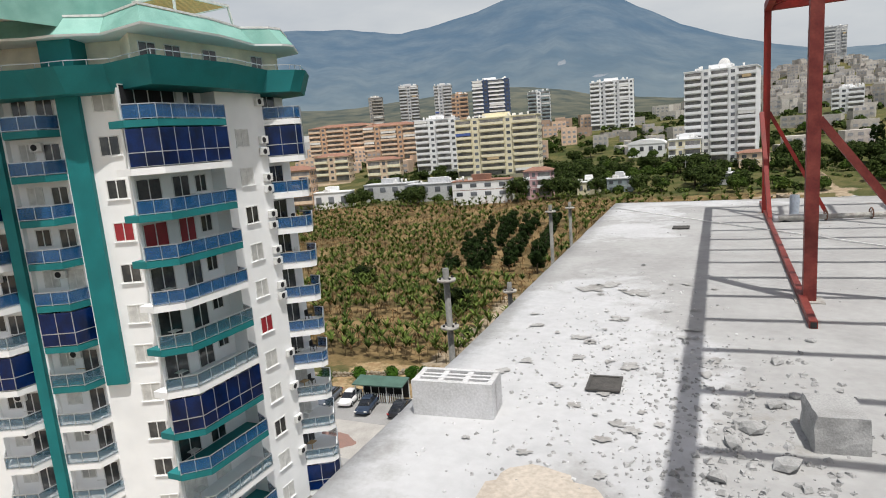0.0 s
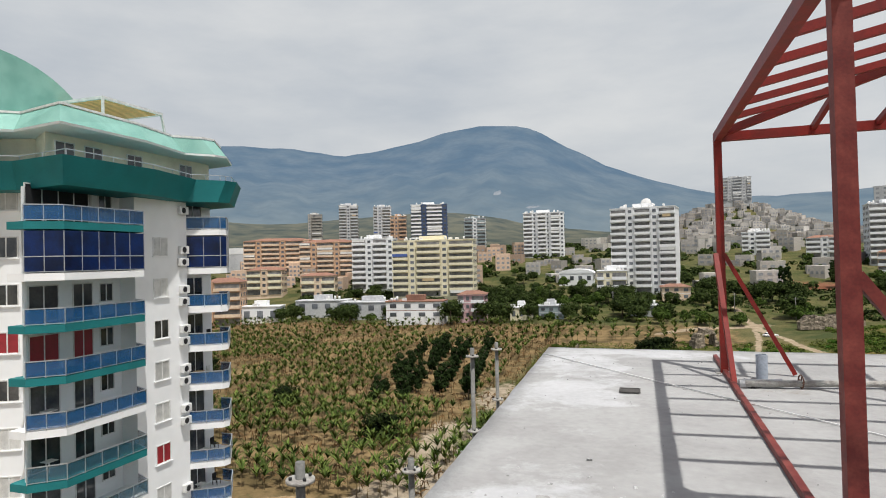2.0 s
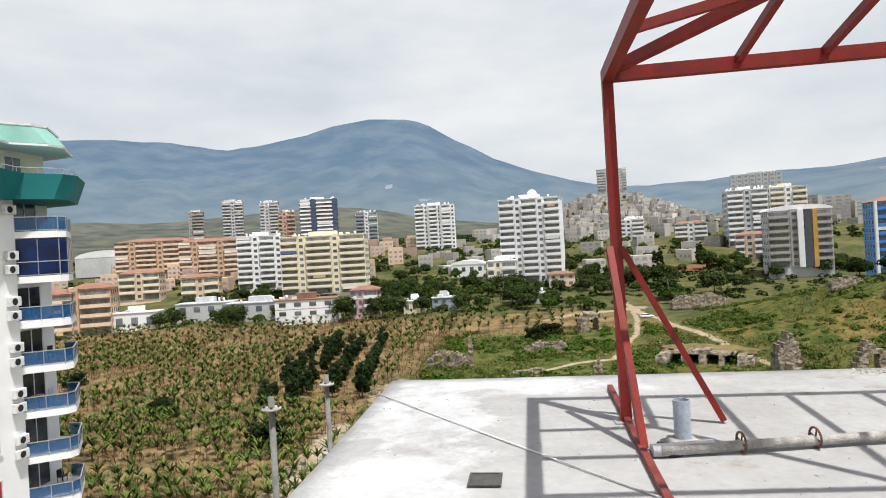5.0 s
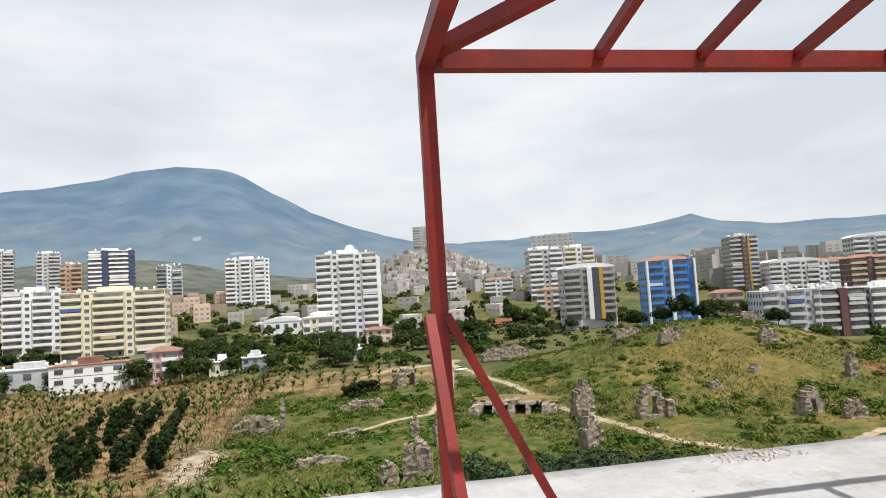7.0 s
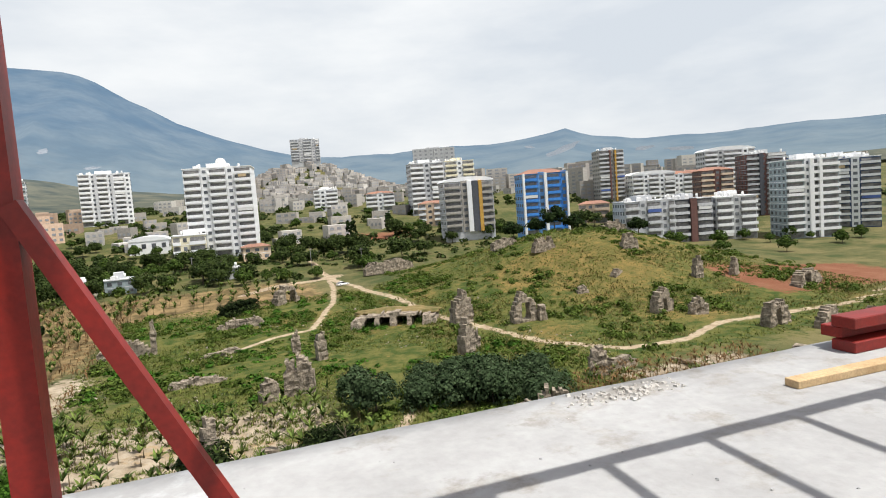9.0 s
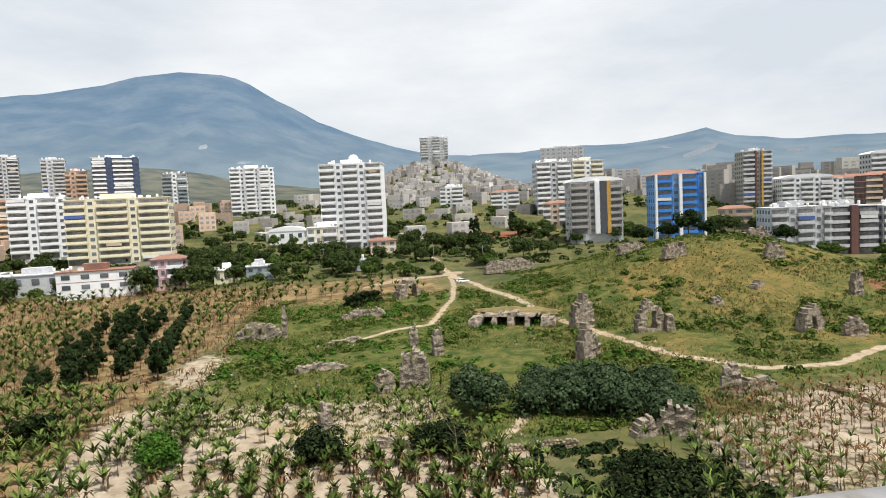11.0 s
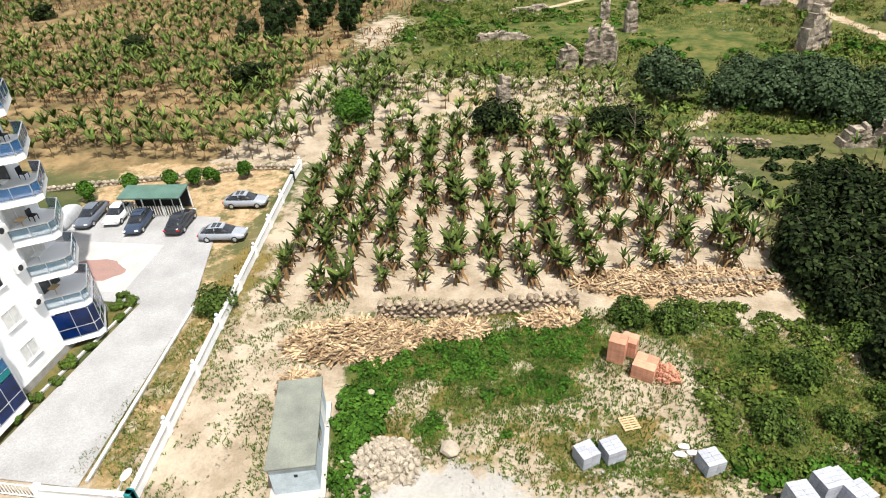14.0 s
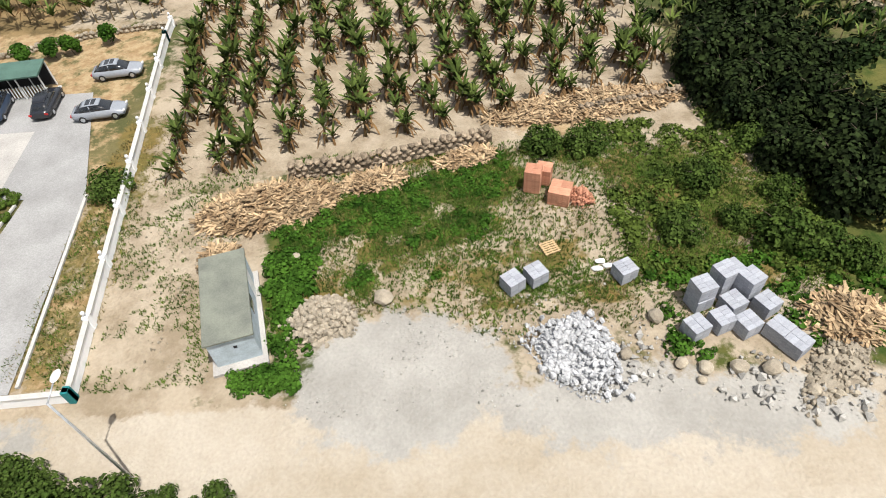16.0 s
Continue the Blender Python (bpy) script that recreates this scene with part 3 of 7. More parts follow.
part("opening", boxes((-0.07, 0.07, -0.08, 0.08, 0, 0.003)), M_VENT, vent)
v2 = thing("floor_vent", "dark square drain opening in the roof slab", "floor drain", -0.29, 8.42, RZ + 0.012, 0, "")
part("frame", boxes((-0.1, 0.1, -0.1, -0.085, 0, 0.008), (-0.1, 0.1, 0.085, 0.1, 0, 0.008), (-0.1, -0.085, -0.085, 0.085, 0, 0.008), (0.085, 0.1, -0.085, 0.085, 0, 0.008)), M_VENT, v2)
part("opening", boxes((-0.085, 0.085, -0.085, 0.085, 0, 0.003)), M_VENT, v2)

pipe = thing("drain_pipe", "pale blue-grey plastic pipe standing out of the roof", "pipe", 1.0, 9.07, RZ)
bmp = bmesh.new()
cyl(bmp, (0, 0, 0), (0, 0, 0.30), 0.055, n=24, caps=False)
cyl(bmp, (0, 0, 0.30), (0, 0, 0.12), 0.049, n=24, caps=False)
part("pipe_wall", bmp, M_PVC, pipe)
bmr = bmesh.new()
for k in range(24):
    a0, a1 = k * math.tau / 24, (k + 1) * math.tau / 24
    vs = [bmr.verts.new((r * math.cos(a), r * math.sin(a), 0.301)) for r, a in ((0.049, a0), (0.0555, a0), (0.0555, a1), (0.049, a1))]
    bmr.faces.new(vs)
part("rim", bmr, M_PVC, pipe)
part("mortar_collar", bevelled(boxes((-0.10, 0.09, -0.09, 0.08, 0, 0.045)), 0.02, 2), M_STEEL, pipe, "lump of mortar round the pipe")

prop = thing("scaffold_prop", "mortar-caked steel scaffold prop with ring handles lying on the roof", "scaffold prop", 0.80, 8.80, RZ, 9.5)
bms = bmesh.new()
cyl(bms, (0, 0, 0.05), (3.1, 0, 0.05), 0.032, n=14)
part("tube", bms, M_STEEL, prop)
bms = bmesh.new()
cyl(bms, (-0.05, 0.02, 0.045), (0.35, 0.02, 0.05), 0.042, n=14)
part("sleeve", bms, M_CONC_PALE, prop, "sleeve crusted with pale mortar")
M_RUST = material("rusted_iron", (0.14, 0.08, 0.06), 0.8, (0.22, 0.12, 0.08), 20, 0.5, 90, 0.4, metal=0.3)
for d in (0.52, 1.0, 1.55, 2.1):
    bmr = bmesh.new()
    for k in range(18):
        a0, a1 = k * math.tau / 18, (k + 1) * math.tau / 18
        cyl(bmr, (d, 0.062 * math.cos(a0), 0.07 + 0.062 * math.sin(a0)), (d, 0.062 * math.cos(a1), 0.07 + 0.062 * math.sin(a1)), 0.008, n=6)
    for k in range(4):
        a0 = k * math.tau / 4 + 0.3
        cyl(bmr, (d, 0, 0.07), (d, 0.06 * math.cos(a0), 0.07 + 0.06 * math.sin(a0)), 0.006, n=6)
    part("ring_handle", bmr, M_RUST, prop, "rusty ring handle")
bag = thing("plastic_bag", "crumpled black and white plastic bag on the roof", "plastic bag", 0.86, 8.86, RZ)
bb = stone_bm(random.Random(3), 0.22, 0.14, 0.10, 2, 0.25)
bmesh.ops.translate(bb, verts=list(bb.verts), vec=(0, 0, 0.03))
part("bag_body", bb, M_HOLE, bag)

# string stretched over the roof
bml = bmesh.new()
cyl(bml, (-1.48, 10.62, RZ + 0.012), (0.15, 8.75, RZ + 0.012), 0.006, n=6)
cyl(bml, (0.15, 8.75, RZ + 0.012), (2.6, 6.0, RZ + 0.012), 0.006, n=6)
tagged(part("mason_line", bml, M_FRAME), "white mason's string lying across the roof", "string")

plank = thing("timber_plank", "raw pale timber plank lying on the roof", "plank", 4.30, 10.66, RZ, -1)
part("board", bevelled(boxes((0, 1.8, -0.05, 0.05, 0, 0.05)), 0.004), M_WOOD, plank)
stack = thing("steel_stack", "stack of red steel profiles by the roof edge", "steel profiles", 5.22, 10.98, RZ)
for k, (dx, dz) in enumerate(((0, 0), (0.02, 0.085), (0.0, 0.17))):
    part("profile", bevelled(boxes((dx, dx + 2.4, -0.04 + 0.12 * (k % 2), 0.14 + 0.10 * (k % 2), dz, dz + 0.08)), 0.006), M_RED, stack)

rnd = random.Random(21)
def crumbs(name, label, n, xr, yr, size, mat, z=RZ, dense=None):
    bm = bmesh.new()
    for _ in range(n):
        x, y = rnd.uniform(*xr), rnd.uniform(*yr)
        if dense:
            x, y = rnd.gauss(dense[0], dense[2]), rnd.gauss(dense[1], dense[3])
            if not (xr[0] < x < xr[1] and yr[0] < y < yr[1]):
                continue
        s = size * rnd.uniform(0.3, 1) ** 1.5
        m = Matrix.Translation((x, y, z + s * 0.15)) @ Euler((rnd.uniform(-0.3, 0.3), rnd.uniform(-0.3, 0.3), rnd.uniform(0, 6))).to_matrix().to_4x4()
        vs = [bm.verts.new(m @ Vector((a * s * rnd.uniform(0.6, 1), b * s * rnd.uniform(0.5, 1), c * s * rnd.uniform(0.3, 0.5)))) for a, b, c in ((-.5, -.4, -.4), (.5, -.4, -.4), (.4, .5, -.4), (-.5, .4, -.4), (-.3, -.3, .5), (.35, -.25, .4), (.2, .35, .5))]
        for f in ((0, 1, 2, 3), (0, 4, 5, 1), (1, 5, 6, 2), (2, 6, 4, 3), (3, 4, 0), (4, 6, 5)):
            bm.faces.new([vs[i] for i in f])
    return tagged(part(name, bm, mat), label, "rubble", kind="stuff")


crumbs("rubble", "grey crumbs of broken concrete on the roof", 420, (-0.2, 2.2), (0.9, 4.4), 0.055, M_BLOCK, dense=(0.35, 2.9, 0.35, 0.6))
crumbs("rubble", "grey crumbs of mortar along the roof", 500, (-0.35, 0.7), (1.2, 4.6), 0.03, M_BLOCK, dense=(0.05, 2.8, 0.22, 0.8))
crumbs("rubble", "fine grit and chips of mortar on the roof", 500, (-1.4, 3.5), (0.8, 11.1), 0.022, M_BLOCK)
crumbs("rubble", "flat pale chips of flaked lime wash", 520, (-1.2, 0.3), (1.9, 6.0), 0.032, M_BLOCK_LT, dense=(-0.5, 4.0, 0.32, 1.0))
crumbs("rubble", "small flat flakes of cement on the roof", 420, (-1.1, 0.5), (1.5, 5.0), 0.03, M_BLOCK, dense=(-0.35, 3.0, 0.35, 0.8))
crumbs("rubble", "dark crumbs of soil on the roof edge", 160, (2.8, 4.0), (10.85, 11.25), 0.05, M_DAMP, dense=(3.42, 11.1, 0.22, 0.07))
for x, y, s in ((0.42, 3.86, 0.09), (0.36, 3.29, 0.09), (0.46, 3.42, 0.06), (0.26, 3.02, 0.11), (0.37, 2.75, 0.12), (0.19, 2.88, 0.09), (0.13, 2.6, 0.09), (0.22, 3.08, 0.08), (-0.51, 6.25, 0.05), (0.62, 4.25, 0.06)):
    st = stone_bm(rnd, s, s * 0.8, s * 0.5, 1, 0.3)
    ob = tagged(part("concrete_lump", st, M_BLOCK), "broken grey lump of concrete on the roof", "rubble", "lumps on the roof")
    at(ob, x, y, RZ + s * 0.18, 0, 0, rnd.uniform(0, 360))

# flanged poles standing outside the roof edge
M_POLE = material("dull_grey_pole", (0.20, 0.20, 0.19), 0.75, (0.13, 0.13, 0.125), 6, 0.5, 60, 0.2, metal=0.2)


def flange_pole(x, y, top, gap):
    p = thing("scaffold_pole", "grey steel pole with bolted flanges beside the building", "scaffold pole", x, y, 0, rnd.uniform(0, 60), "poles beside the building")
    bm = bmesh.new()
    cyl(bm, (0, 0, -0.05), (0, 0, top), 0.029, n=12)
    part("shaft", bm, M_POLE, p)
    z = top - 0.12
    for _ in range(3):
        bm = bmesh.new()
        cyl(bm, (0, 0, z), (0, 0, z + 0.02), 0.088, n=18)
        fl = part("flange", bm, M_STEEL, p, "pale ring flange with bolt holes")
        for k in range(4):
            bm = bmesh.new()
            a = k * math.tau / 4
            cyl(bm, (0.064 * math.cos(a), 0.064 * math.sin(a), z + 0.025), (0.064 * math.cos(a), 0.064 * math.sin(a), z + 0.04), 0.011, n=8)
            part("bolt", bm, M_HOLE, fl)
        z -= gap


for x, y, tp, gap in ((-2.15, 5.35, 29.45, 0.45), (-2.25, 7.45, 28.8, 1.0), (-2.35, 10.05, 29.45, 1.0), (-2.4, 11.7, 29.3, 0.8)):
    flange_pole(x, y, tp, gap)

M_TAN = material("dried_mortar_spill", (0.47, 0.42, 0.36), 0.95, (0.39, 0.34, 0.285), 4, 0.5, 50, 0.3, distance=0.006)
tagged(part("floor_spill", ragged_sheet(-0.46, 2.22, 0.24, 0.26, RZ + 0.0075, 8.3, 40, 0.3), M_TAN), "tan spill of dried mortar on the roof", "stain", kind="structure")

# flaked patches of the lime wash
rf = random.Random(14)
M_FLAKE = material("bare_cement_under_wash", (0.37, 0.368, 0.36), 0.95, (0.27, 0.262, 0.25), 9, 0.5, 60, 0.4, distance=0.004)
FLAKES = [(-0.81, 5.32, 0.12), (-1.01, 4.28, 0.05), (-0.48, 4.52, 0.06), (-0.68, 4.08, 0.06), (-0.70, 5.46, 0.07), (-0.89, 3.61, 0.04), (-0.32, 3.64, 0.05), (-0.44, 5.21, 0.09)] + [(rf.gauss(-0.45, 0.36), rf.uniform(2.0, 5.6), rf.uniform(0.012, 0.045)) for _ in range(46)]
for k, (fx, fy, fr) in enumerate(FLAKES):
    if -1.22 < fx < 0.45:
        tagged(part("floor_flake", ragged_sheet(fx, fy, fr, fr * rf.uniform(0.6, 1.2), RZ + 0.0085, k * 3.7, 30, 0.9), M_FLAKE), "grey patch of bare cement where the wash flaked off", "stain", kind="structure")

# ---- neighbouring tower with teal balconies ----
TX = -33.0
tower = thing("apartment_tower", "white and teal apartment tower with blue glass balconies", "building", TX, 34, 0)


def tbox(name, x0, x1, y0, y1, z0, z1, mat, parent=tower, label=""):
    return part(name, boxes((x0 - TX, x1 - TX, y0 - 34, y1 - 34, z0, z1)), mat, parent, label)


def prism(pts, z0, z1, grow_top=0.0):
    """An upright solid over a plan outline; grow_top flares the upper edge."""
    bm = bmesh.new()
    c = Vector((sum(p[0] for p in pts) / len(pts), sum(p[1] for p in pts) / len(pts)))
    lo = [bm.verts.new((x - TX, y - 34, z0)) for x, y in pts]
    hi = []
    for x, y in pts:
        d = (Vector((x, y)) - c).normalized() * grow_top
        hi.append(bm.verts.new((x + d.x - TX, y + d.y - 34, z1)))
    n = len(pts)
    for k in range(n):
        bm.faces.new((lo[k], lo[(k + 1) % n], hi[(k + 1) % n], hi[k]))
    bm.faces.new(lo[::-1])
    bm.faces.new(hi)
    bmesh.ops.recalc_face_normals(bm, faces=list(bm.faces))
    return bm


def railing(pts, z, mat, glazed=0.0):
    """Glass panes between rails and posts along the open sides of a balcony."""
    panes, rail, top, foot = [], [], bmesh.new(), bmesh.new()
    h = glazed or 0.95
    for (ax, ay), (bx, by) in zip(pts, pts[1:]):
        pane = bmesh.new()
        panes.append(pane)
        a, b = Vector((ax - TX, ay - 34, z)), Vector((bx - TX, by - 34, z))
        bar(pane, a + Vector((0, 0, 0.08 + h / 2 - 0.06)), b + Vector((0, 0, 0.08 + h / 2 - 0.06)), 0.015, h - 0.12)
        bar(top, a + Vector((0, 0, h if not glazed else 0.95)), b + Vector((0, 0, h if not glazed else 0.95)), 0.06)
        bar(foot, a + Vector((0, 0, 0.08)), b + Vector((0, 0, 0.08)), 0.04)
        n = max(1, round((b - a).length / 1.25))
        for k in range(n):
            p = a.lerp(b, k / n)
            rail.append(("post", bar(bmesh.new(), p, p + Vector((0, 0, h)), 0.045)))
    rail += [("top_rail", top), ("bottom_rail", foot)]
    return panes, rail


STOREY, FIRST = 2.95, 0.9
# outlines of the balcony slabs (plan)
BIG = ((-33.0, 27.4), (-31.55, 28.7), (-31.55, 34.6), (-33.0, 35.3))
END = ((-33.0, 40.3), (-30.95, 41.6), (-30.85, 42.2), (-32.8, 45.0), (-33.8, 45.0))
LEFT = ((-33.0, 5.0), (-31.7, 5.8), (-31.7, 8.1), (-33.0, 8.8))
FARL = ((-33.0, 0.6), (-31.7, 1.4), (-31.7, 3.3), (-33.0, 4.0))


def wing(l, d):
    """Plan place on the oblique wing: l along its front, d its distance."""
    return (0.12 - 0.416 * d + 0.909 * l, 0.45 + 0.909 * d + 0.416 * l)


WING = pose(wing(0, 42.3)[0] - TX, wing(0, 42.3)[1] - 34, 0, 0, 0, -65.4)
# walls with the balcony bays set back behind them
REC, REC_S = -34.3, -33.45
for y0, y1, xf in ((-3, 0.6, TX), (0.6, 4.0, REC_S), (4.0, 5.0, TX), (5.0, 8.8, REC_S), (8.8, 13.3, TX)):
    tbox("wall", -46, xf, y0, y1, 0, 35.39, M_WHITE).matrix_basis = WING
part("wall", prism(((-34.3, 28.46), (-34.3, 35.29), (-45, 35.29), (-45, 34.2), (-36.6, 30.35)), 0, 35.39), M_WHITE, tower)
part("wall", prism(((-33.6, 27.75), (-33.6, 27.93), (-36.6, 30.33), (-36.7, 30.1)), 0, 35.39), M_WHITE, tower)
for y0, y1, xf in ((35.3, 40.3, TX), (40.3, 45.0, -34.6)):
    tbox("wall", -50, xf, y0, y1, 0, 35.39, M_WHITE)
tbox("plinth", -50.1, -32.95, 28.5, 45.3, -0.2, 0.55, material("stone_plinth", (0.34, 0.33, 0.31), 0.85, None, 2, 0.5, 30, 0.3))
for y0, y1, z0 in ((9.1, 10.6, 15.2), (4.1, 4.85, 0.56)):
    tbox("wall", -34, TX + 0.4, y0, y1, z0, 35.39, M_TEAL, tower, "teal painted vertical band").matrix_basis = WING


def window(y, z, w, h, x=TX, mat=M_PANE, leaves=2):
    win = part("window", boxes((x - TX - 0.02, x - TX + 0.05, y - 34 - w / 2, y - 34 + w / 2, z, z + 0.07), (x - TX - 0.02, x - TX + 0.05, y - 34 - w / 2, y - 34 + w / 2, z + h - 0.07, z + h), *[(x - TX - 0.02, x - TX + 0.048, y - 34 - w / 2 + (w - 0.07) * k / leaves, y - 34 - w / 2 + (w - 0.07) * k / leaves + 0.07, z + 0.07, z + h - 0.07) for k in range(leaves + 1)]), M_FRAME, tower)
    part("pane", boxes((x - TX - 0.015, x - TX + 0.02, y - 34 - w / 2 + 0.03, y - 34 + w / 2 - 0.03, z + 0.03, z + h - 0.03)), mat, win)
    if x == TX:
        part("sill", boxes((x - TX, x - TX + 0.12, y - 34 - w / 2 - 0.08, y - 34 + w / 2 + 0.08, z - 0.06, z)), M_WHITE, win)
    return win


def ac_unit(y, z, x=TX):
    u = part("air_conditioner", bevelled(boxes((x - TX + 0.05, x - TX + 0.38, y - 34 - 0.42, y - 34 + 0.42, z, z + 0.6)), 0.03), M_FRAME, tower, "white outdoor unit of an air conditioner")
    bm = bmesh.new()
    cyl(bm, (x - TX + 0.375, y - 34 - 0.1, z + 0.3), (x - TX + 0.385, y - 34 - 0.1, z + 0.3), 0.22, n=16)
    part("fan_grille", bm, M_DARK, u)
    return u


rnd = random.Random(5)
GLAZED_BIG, GLAZED_END, GLAZED_LEFT = {10, 4, 0}, {10, 0}, {6}
for f in range(12):
    z = FIRST + STOREY * f
    for outline, glazed, nm in ((BIG, f in GLAZED_BIG, "big"), (END, f in GLAZED_END, "end"), (LEFT, f in GLAZED_LEFT, "left"), (FARL, f in (5, 9), "far")):
        teal = (nm == "big" and f in (11, 9, 8, 6, 4, 3, 1)) or (nm == "left" and f >= 5) 
        inner = -34.59 if nm == "end" else ((REC if nm == "big" else REC_S) + 0.01)
        pts = ((inner, outline[0][1]),) + outline + ((inner, outline[-1][1]),)
        bal = part("balcony", prism(pts, z - 0.44, z), M_TEAL if teal else M_WHITE, tower, "teal edged balcony" if teal else "white edged balcony")
        if nm in ("left", "far"):
            bal.matrix_basis = WING
        panes, rail = railing(outline, z, None, 2.45 if glazed else 0.0)
        gm = M_NAVY if glazed else (M_BLUE_GLASS if ((f > 6 and nm != "end") or rnd.random() < (0.85 if nm == "end" else 0.3)) else M_GREY_GLASS)
        for pane in panes:
            part("glass_panel", pane, gm, bal)
        for nm2, piece in rail:
            part(nm2, piece, M_ALU, bal)
        y0, y1 = outline[0][1], outline[-1][1]
        if not glazed:
            if rnd.random() < 0.75:
                t = part("table", boxes((-1.0, -0.4, y0 - 34 + 1.6, y0 - 34 + 2.3, z + 0.68, z + 0.72), (-0.73, -0.67, y0 - 34 + 1.9, y0 - 34 + 1.96, z, z + 0.68)), M_WOOD if rnd.random() < 0.4 else M_FRAME, bal)
            if rnd.random() < 0.6:
                cx = y0 - 34 + rnd.uniform(2.6, y1 - y0 - 0.9)
                chm = M_DARK if rnd.random() < 0.5 else M_FRAME
                ch = part("chair", boxes((-0.95, -0.5, cx, cx + 0.45, z + 0.38, z + 0.44)), chm, bal)
                part("backrest", boxes((-0.98, -0.93, cx, cx + 0.45, z + 0.44, z + 0.9)), chm, ch)
                for a, b in ((-0.95, 0.0), (-0.95, 0.41), (-0.54, 0.0), (-0.54, 0.41)):
                    part("leg", boxes((a, a + 0.04, cx + b, cx + b + 0.04, z, z + 0.38)), chm, ch)
        mat = M_RED_CURTAIN if (f == 8 and nm == "big") else (M_CURTAIN if rnd.random() < 0.2 else M_PANE)
        if nm == "big":
            window(y0 + 2.2, z + 0.03, 2.0, 2.2, REC, mat)
            window(y0 + 4.9, z + 0.03, 1.5, 2.2, REC, mat)
            window(y1 - 1.2, z + 0.9, 1.1, 1.25, REC, M_PANE)
            # Added near-black window puts the cornice's shade into the top balcony recess.
            if f == 11:
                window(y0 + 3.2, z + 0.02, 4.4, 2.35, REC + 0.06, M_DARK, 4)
        elif nm == "end":
            window(y0 + 2.6, z + 0.03, 2.0, 2.2, -34.6, mat)
        else:
            window(y0 + 1.1, z + 0.95, 1.1, 1.25, REC_S, M_CURTAIN if rnd.random() < 0.6 else M_PANE, 2).matrix_basis = WING
            window(y1 - 1.0, z + 0.03, 1.2, 2.1, REC_S, mat).matrix_basis = WING
            if rnd.random() < 0.6:
                ac_unit((y0 + y1) / 2, z + 1.6, REC_S).matrix_basis = WING
    window(12.0, z + 0.95, 1.4, 1.35, TX, M_RED_CURTAIN if f == 8 else (M_CURTAIN if rnd.random() < 0.75 else M_PANE)).matrix_basis = WING
    if f < 11:
        window(37.6, z + 0.95, 1.4, 1.35, TX, M_RED_CURTAIN if f == 5 else (M_CURTAIN if rnd.random() < 0.6 else M_PANE))
    if rnd.random() < 0.8 or f > 7:
        ac_unit(39.75, z + 1.1)
    if rnd.random() < 0.6:
        ac_unit(39.7, z + 0.2)

# flared teal cornice, set-back storey, roof eaves
CORN = (wing(-34, 40.9), wing(-29, 40.0), wing(-25.2, 40.6), wing(-23.2, 40.3), wing(-20.6, 40.9), (-31.2, 28.4), (-31.2, 34.9), (-32.2, 39.6), (-30.8, 41.2), (-30.6, 42.3), (-32.6, 45.6), (-36, 46.2), (-49, 46.2), (-53, 40), wing(-34, 50))
part("cornice", prism(CORN, 35.4, 37.05, 0.6), M_TEAL, tower, "dark teal flared cornice")
part("wall", prism((wing(-33, 43), wing(-20.6, 43), (-34, 29.6), (-34, 44.2), (-48, 44.2), wing(-33, 50)), 37.06, 38.9), material("cream_render", (0.86, 0.80, 0.66), 0.85, None, 0.6, 0.5, 25, 0.05), tower, "cream set-back top storey")
rim_pts = [Vector((x + 0.25 - TX, y - 34, 0)) for x, y in CORN[0:11]]
bm = bmesh.new()
for a, b in zip(rim_pts, rim_pts[1:]):
    bar(bm, a + Vector((0, 0, 37.42)), b + Vector((0, 0, 37.42)), 0.05)
    for q in (a, a.lerp(b, 0.5)):
        bar(bm, q + Vector((0, 0, 37.06)), q + Vector((0, 0, 37.42)), 0.04)
part("railing", bm, M_ALU, tower)
for y in (30.9, 33.0, 36.4, 41.5):
    window(y, 37.2, 1.4, 1.3, -34.0)
part("wall", prism((wing(-25.0, 41.2), wing(-22.9, 41.2), wing(-22.9, 43.1), wing(-25.0, 43.1)), 37.06, 38.9), M_TEAL, tower, "teal pier on the set-back storey")
EAVE = [(x - 0.2, y) for x, y in CORN]
part("roof", prism(EAVE, 39.06, 40.2, -0.9), M_TEAL_LT, tower, "pale teal sheet roof with sloping eaves")
part("roof_edge", prism(EAVE, 38.91, 39.05, 0.05), M_WHITE, tower)

inner = []
mid_e = Vector((sum(p[0] for p in EAVE) / len(EAVE), sum(p[1] for p in EAVE) / len(EAVE), 0))
for ex, ey in EAVE[0:11]:
    d = (Vector((ex, ey, 0)) - mid_e).normalized() * -0.9
    inner.append(Vector((ex + d.x - TX, ey + d.y - 34, 40.30)))
bm = bmesh.new()
for a, b in zip(inner, inner[1:]):
    bar(bm, a, b, 0.10, 0.14)
part("eave_rail", bm, M_FRAME, tower, "white rail along the top of the eaves")

# barrel roof and the timber canopy on top
bmv = bmesh.new()
NV = 28
arc = [(29.0 + 7.6 * math.cos(math.pi * k / NV), 39.6 + 4.9 * math.sin(math.pi * k / NV)) for k in range(NV + 1)]
va = [[bmv.verts.new((x - TX, y - 34, z)) for y, z in arc] for x in (-47.5, -38.0)]
for k in range(NV):
    bmv.faces.new((va[1][k], va[1][k + 1], va[0][k + 1], va[0][k])).smooth = True
bmv.faces.new(va[1][::-1])
bmv.faces.new(va[0])
part("vault", bmv, M_TEAL_LT, tower, "teal barrel-vaulted roof")
M_BOARD = material("honey_boards", (0.68, 0.40, 0.17), 0.7, (0.55, 0.35, 0.15), 4, 0.5, 40, 0.1)
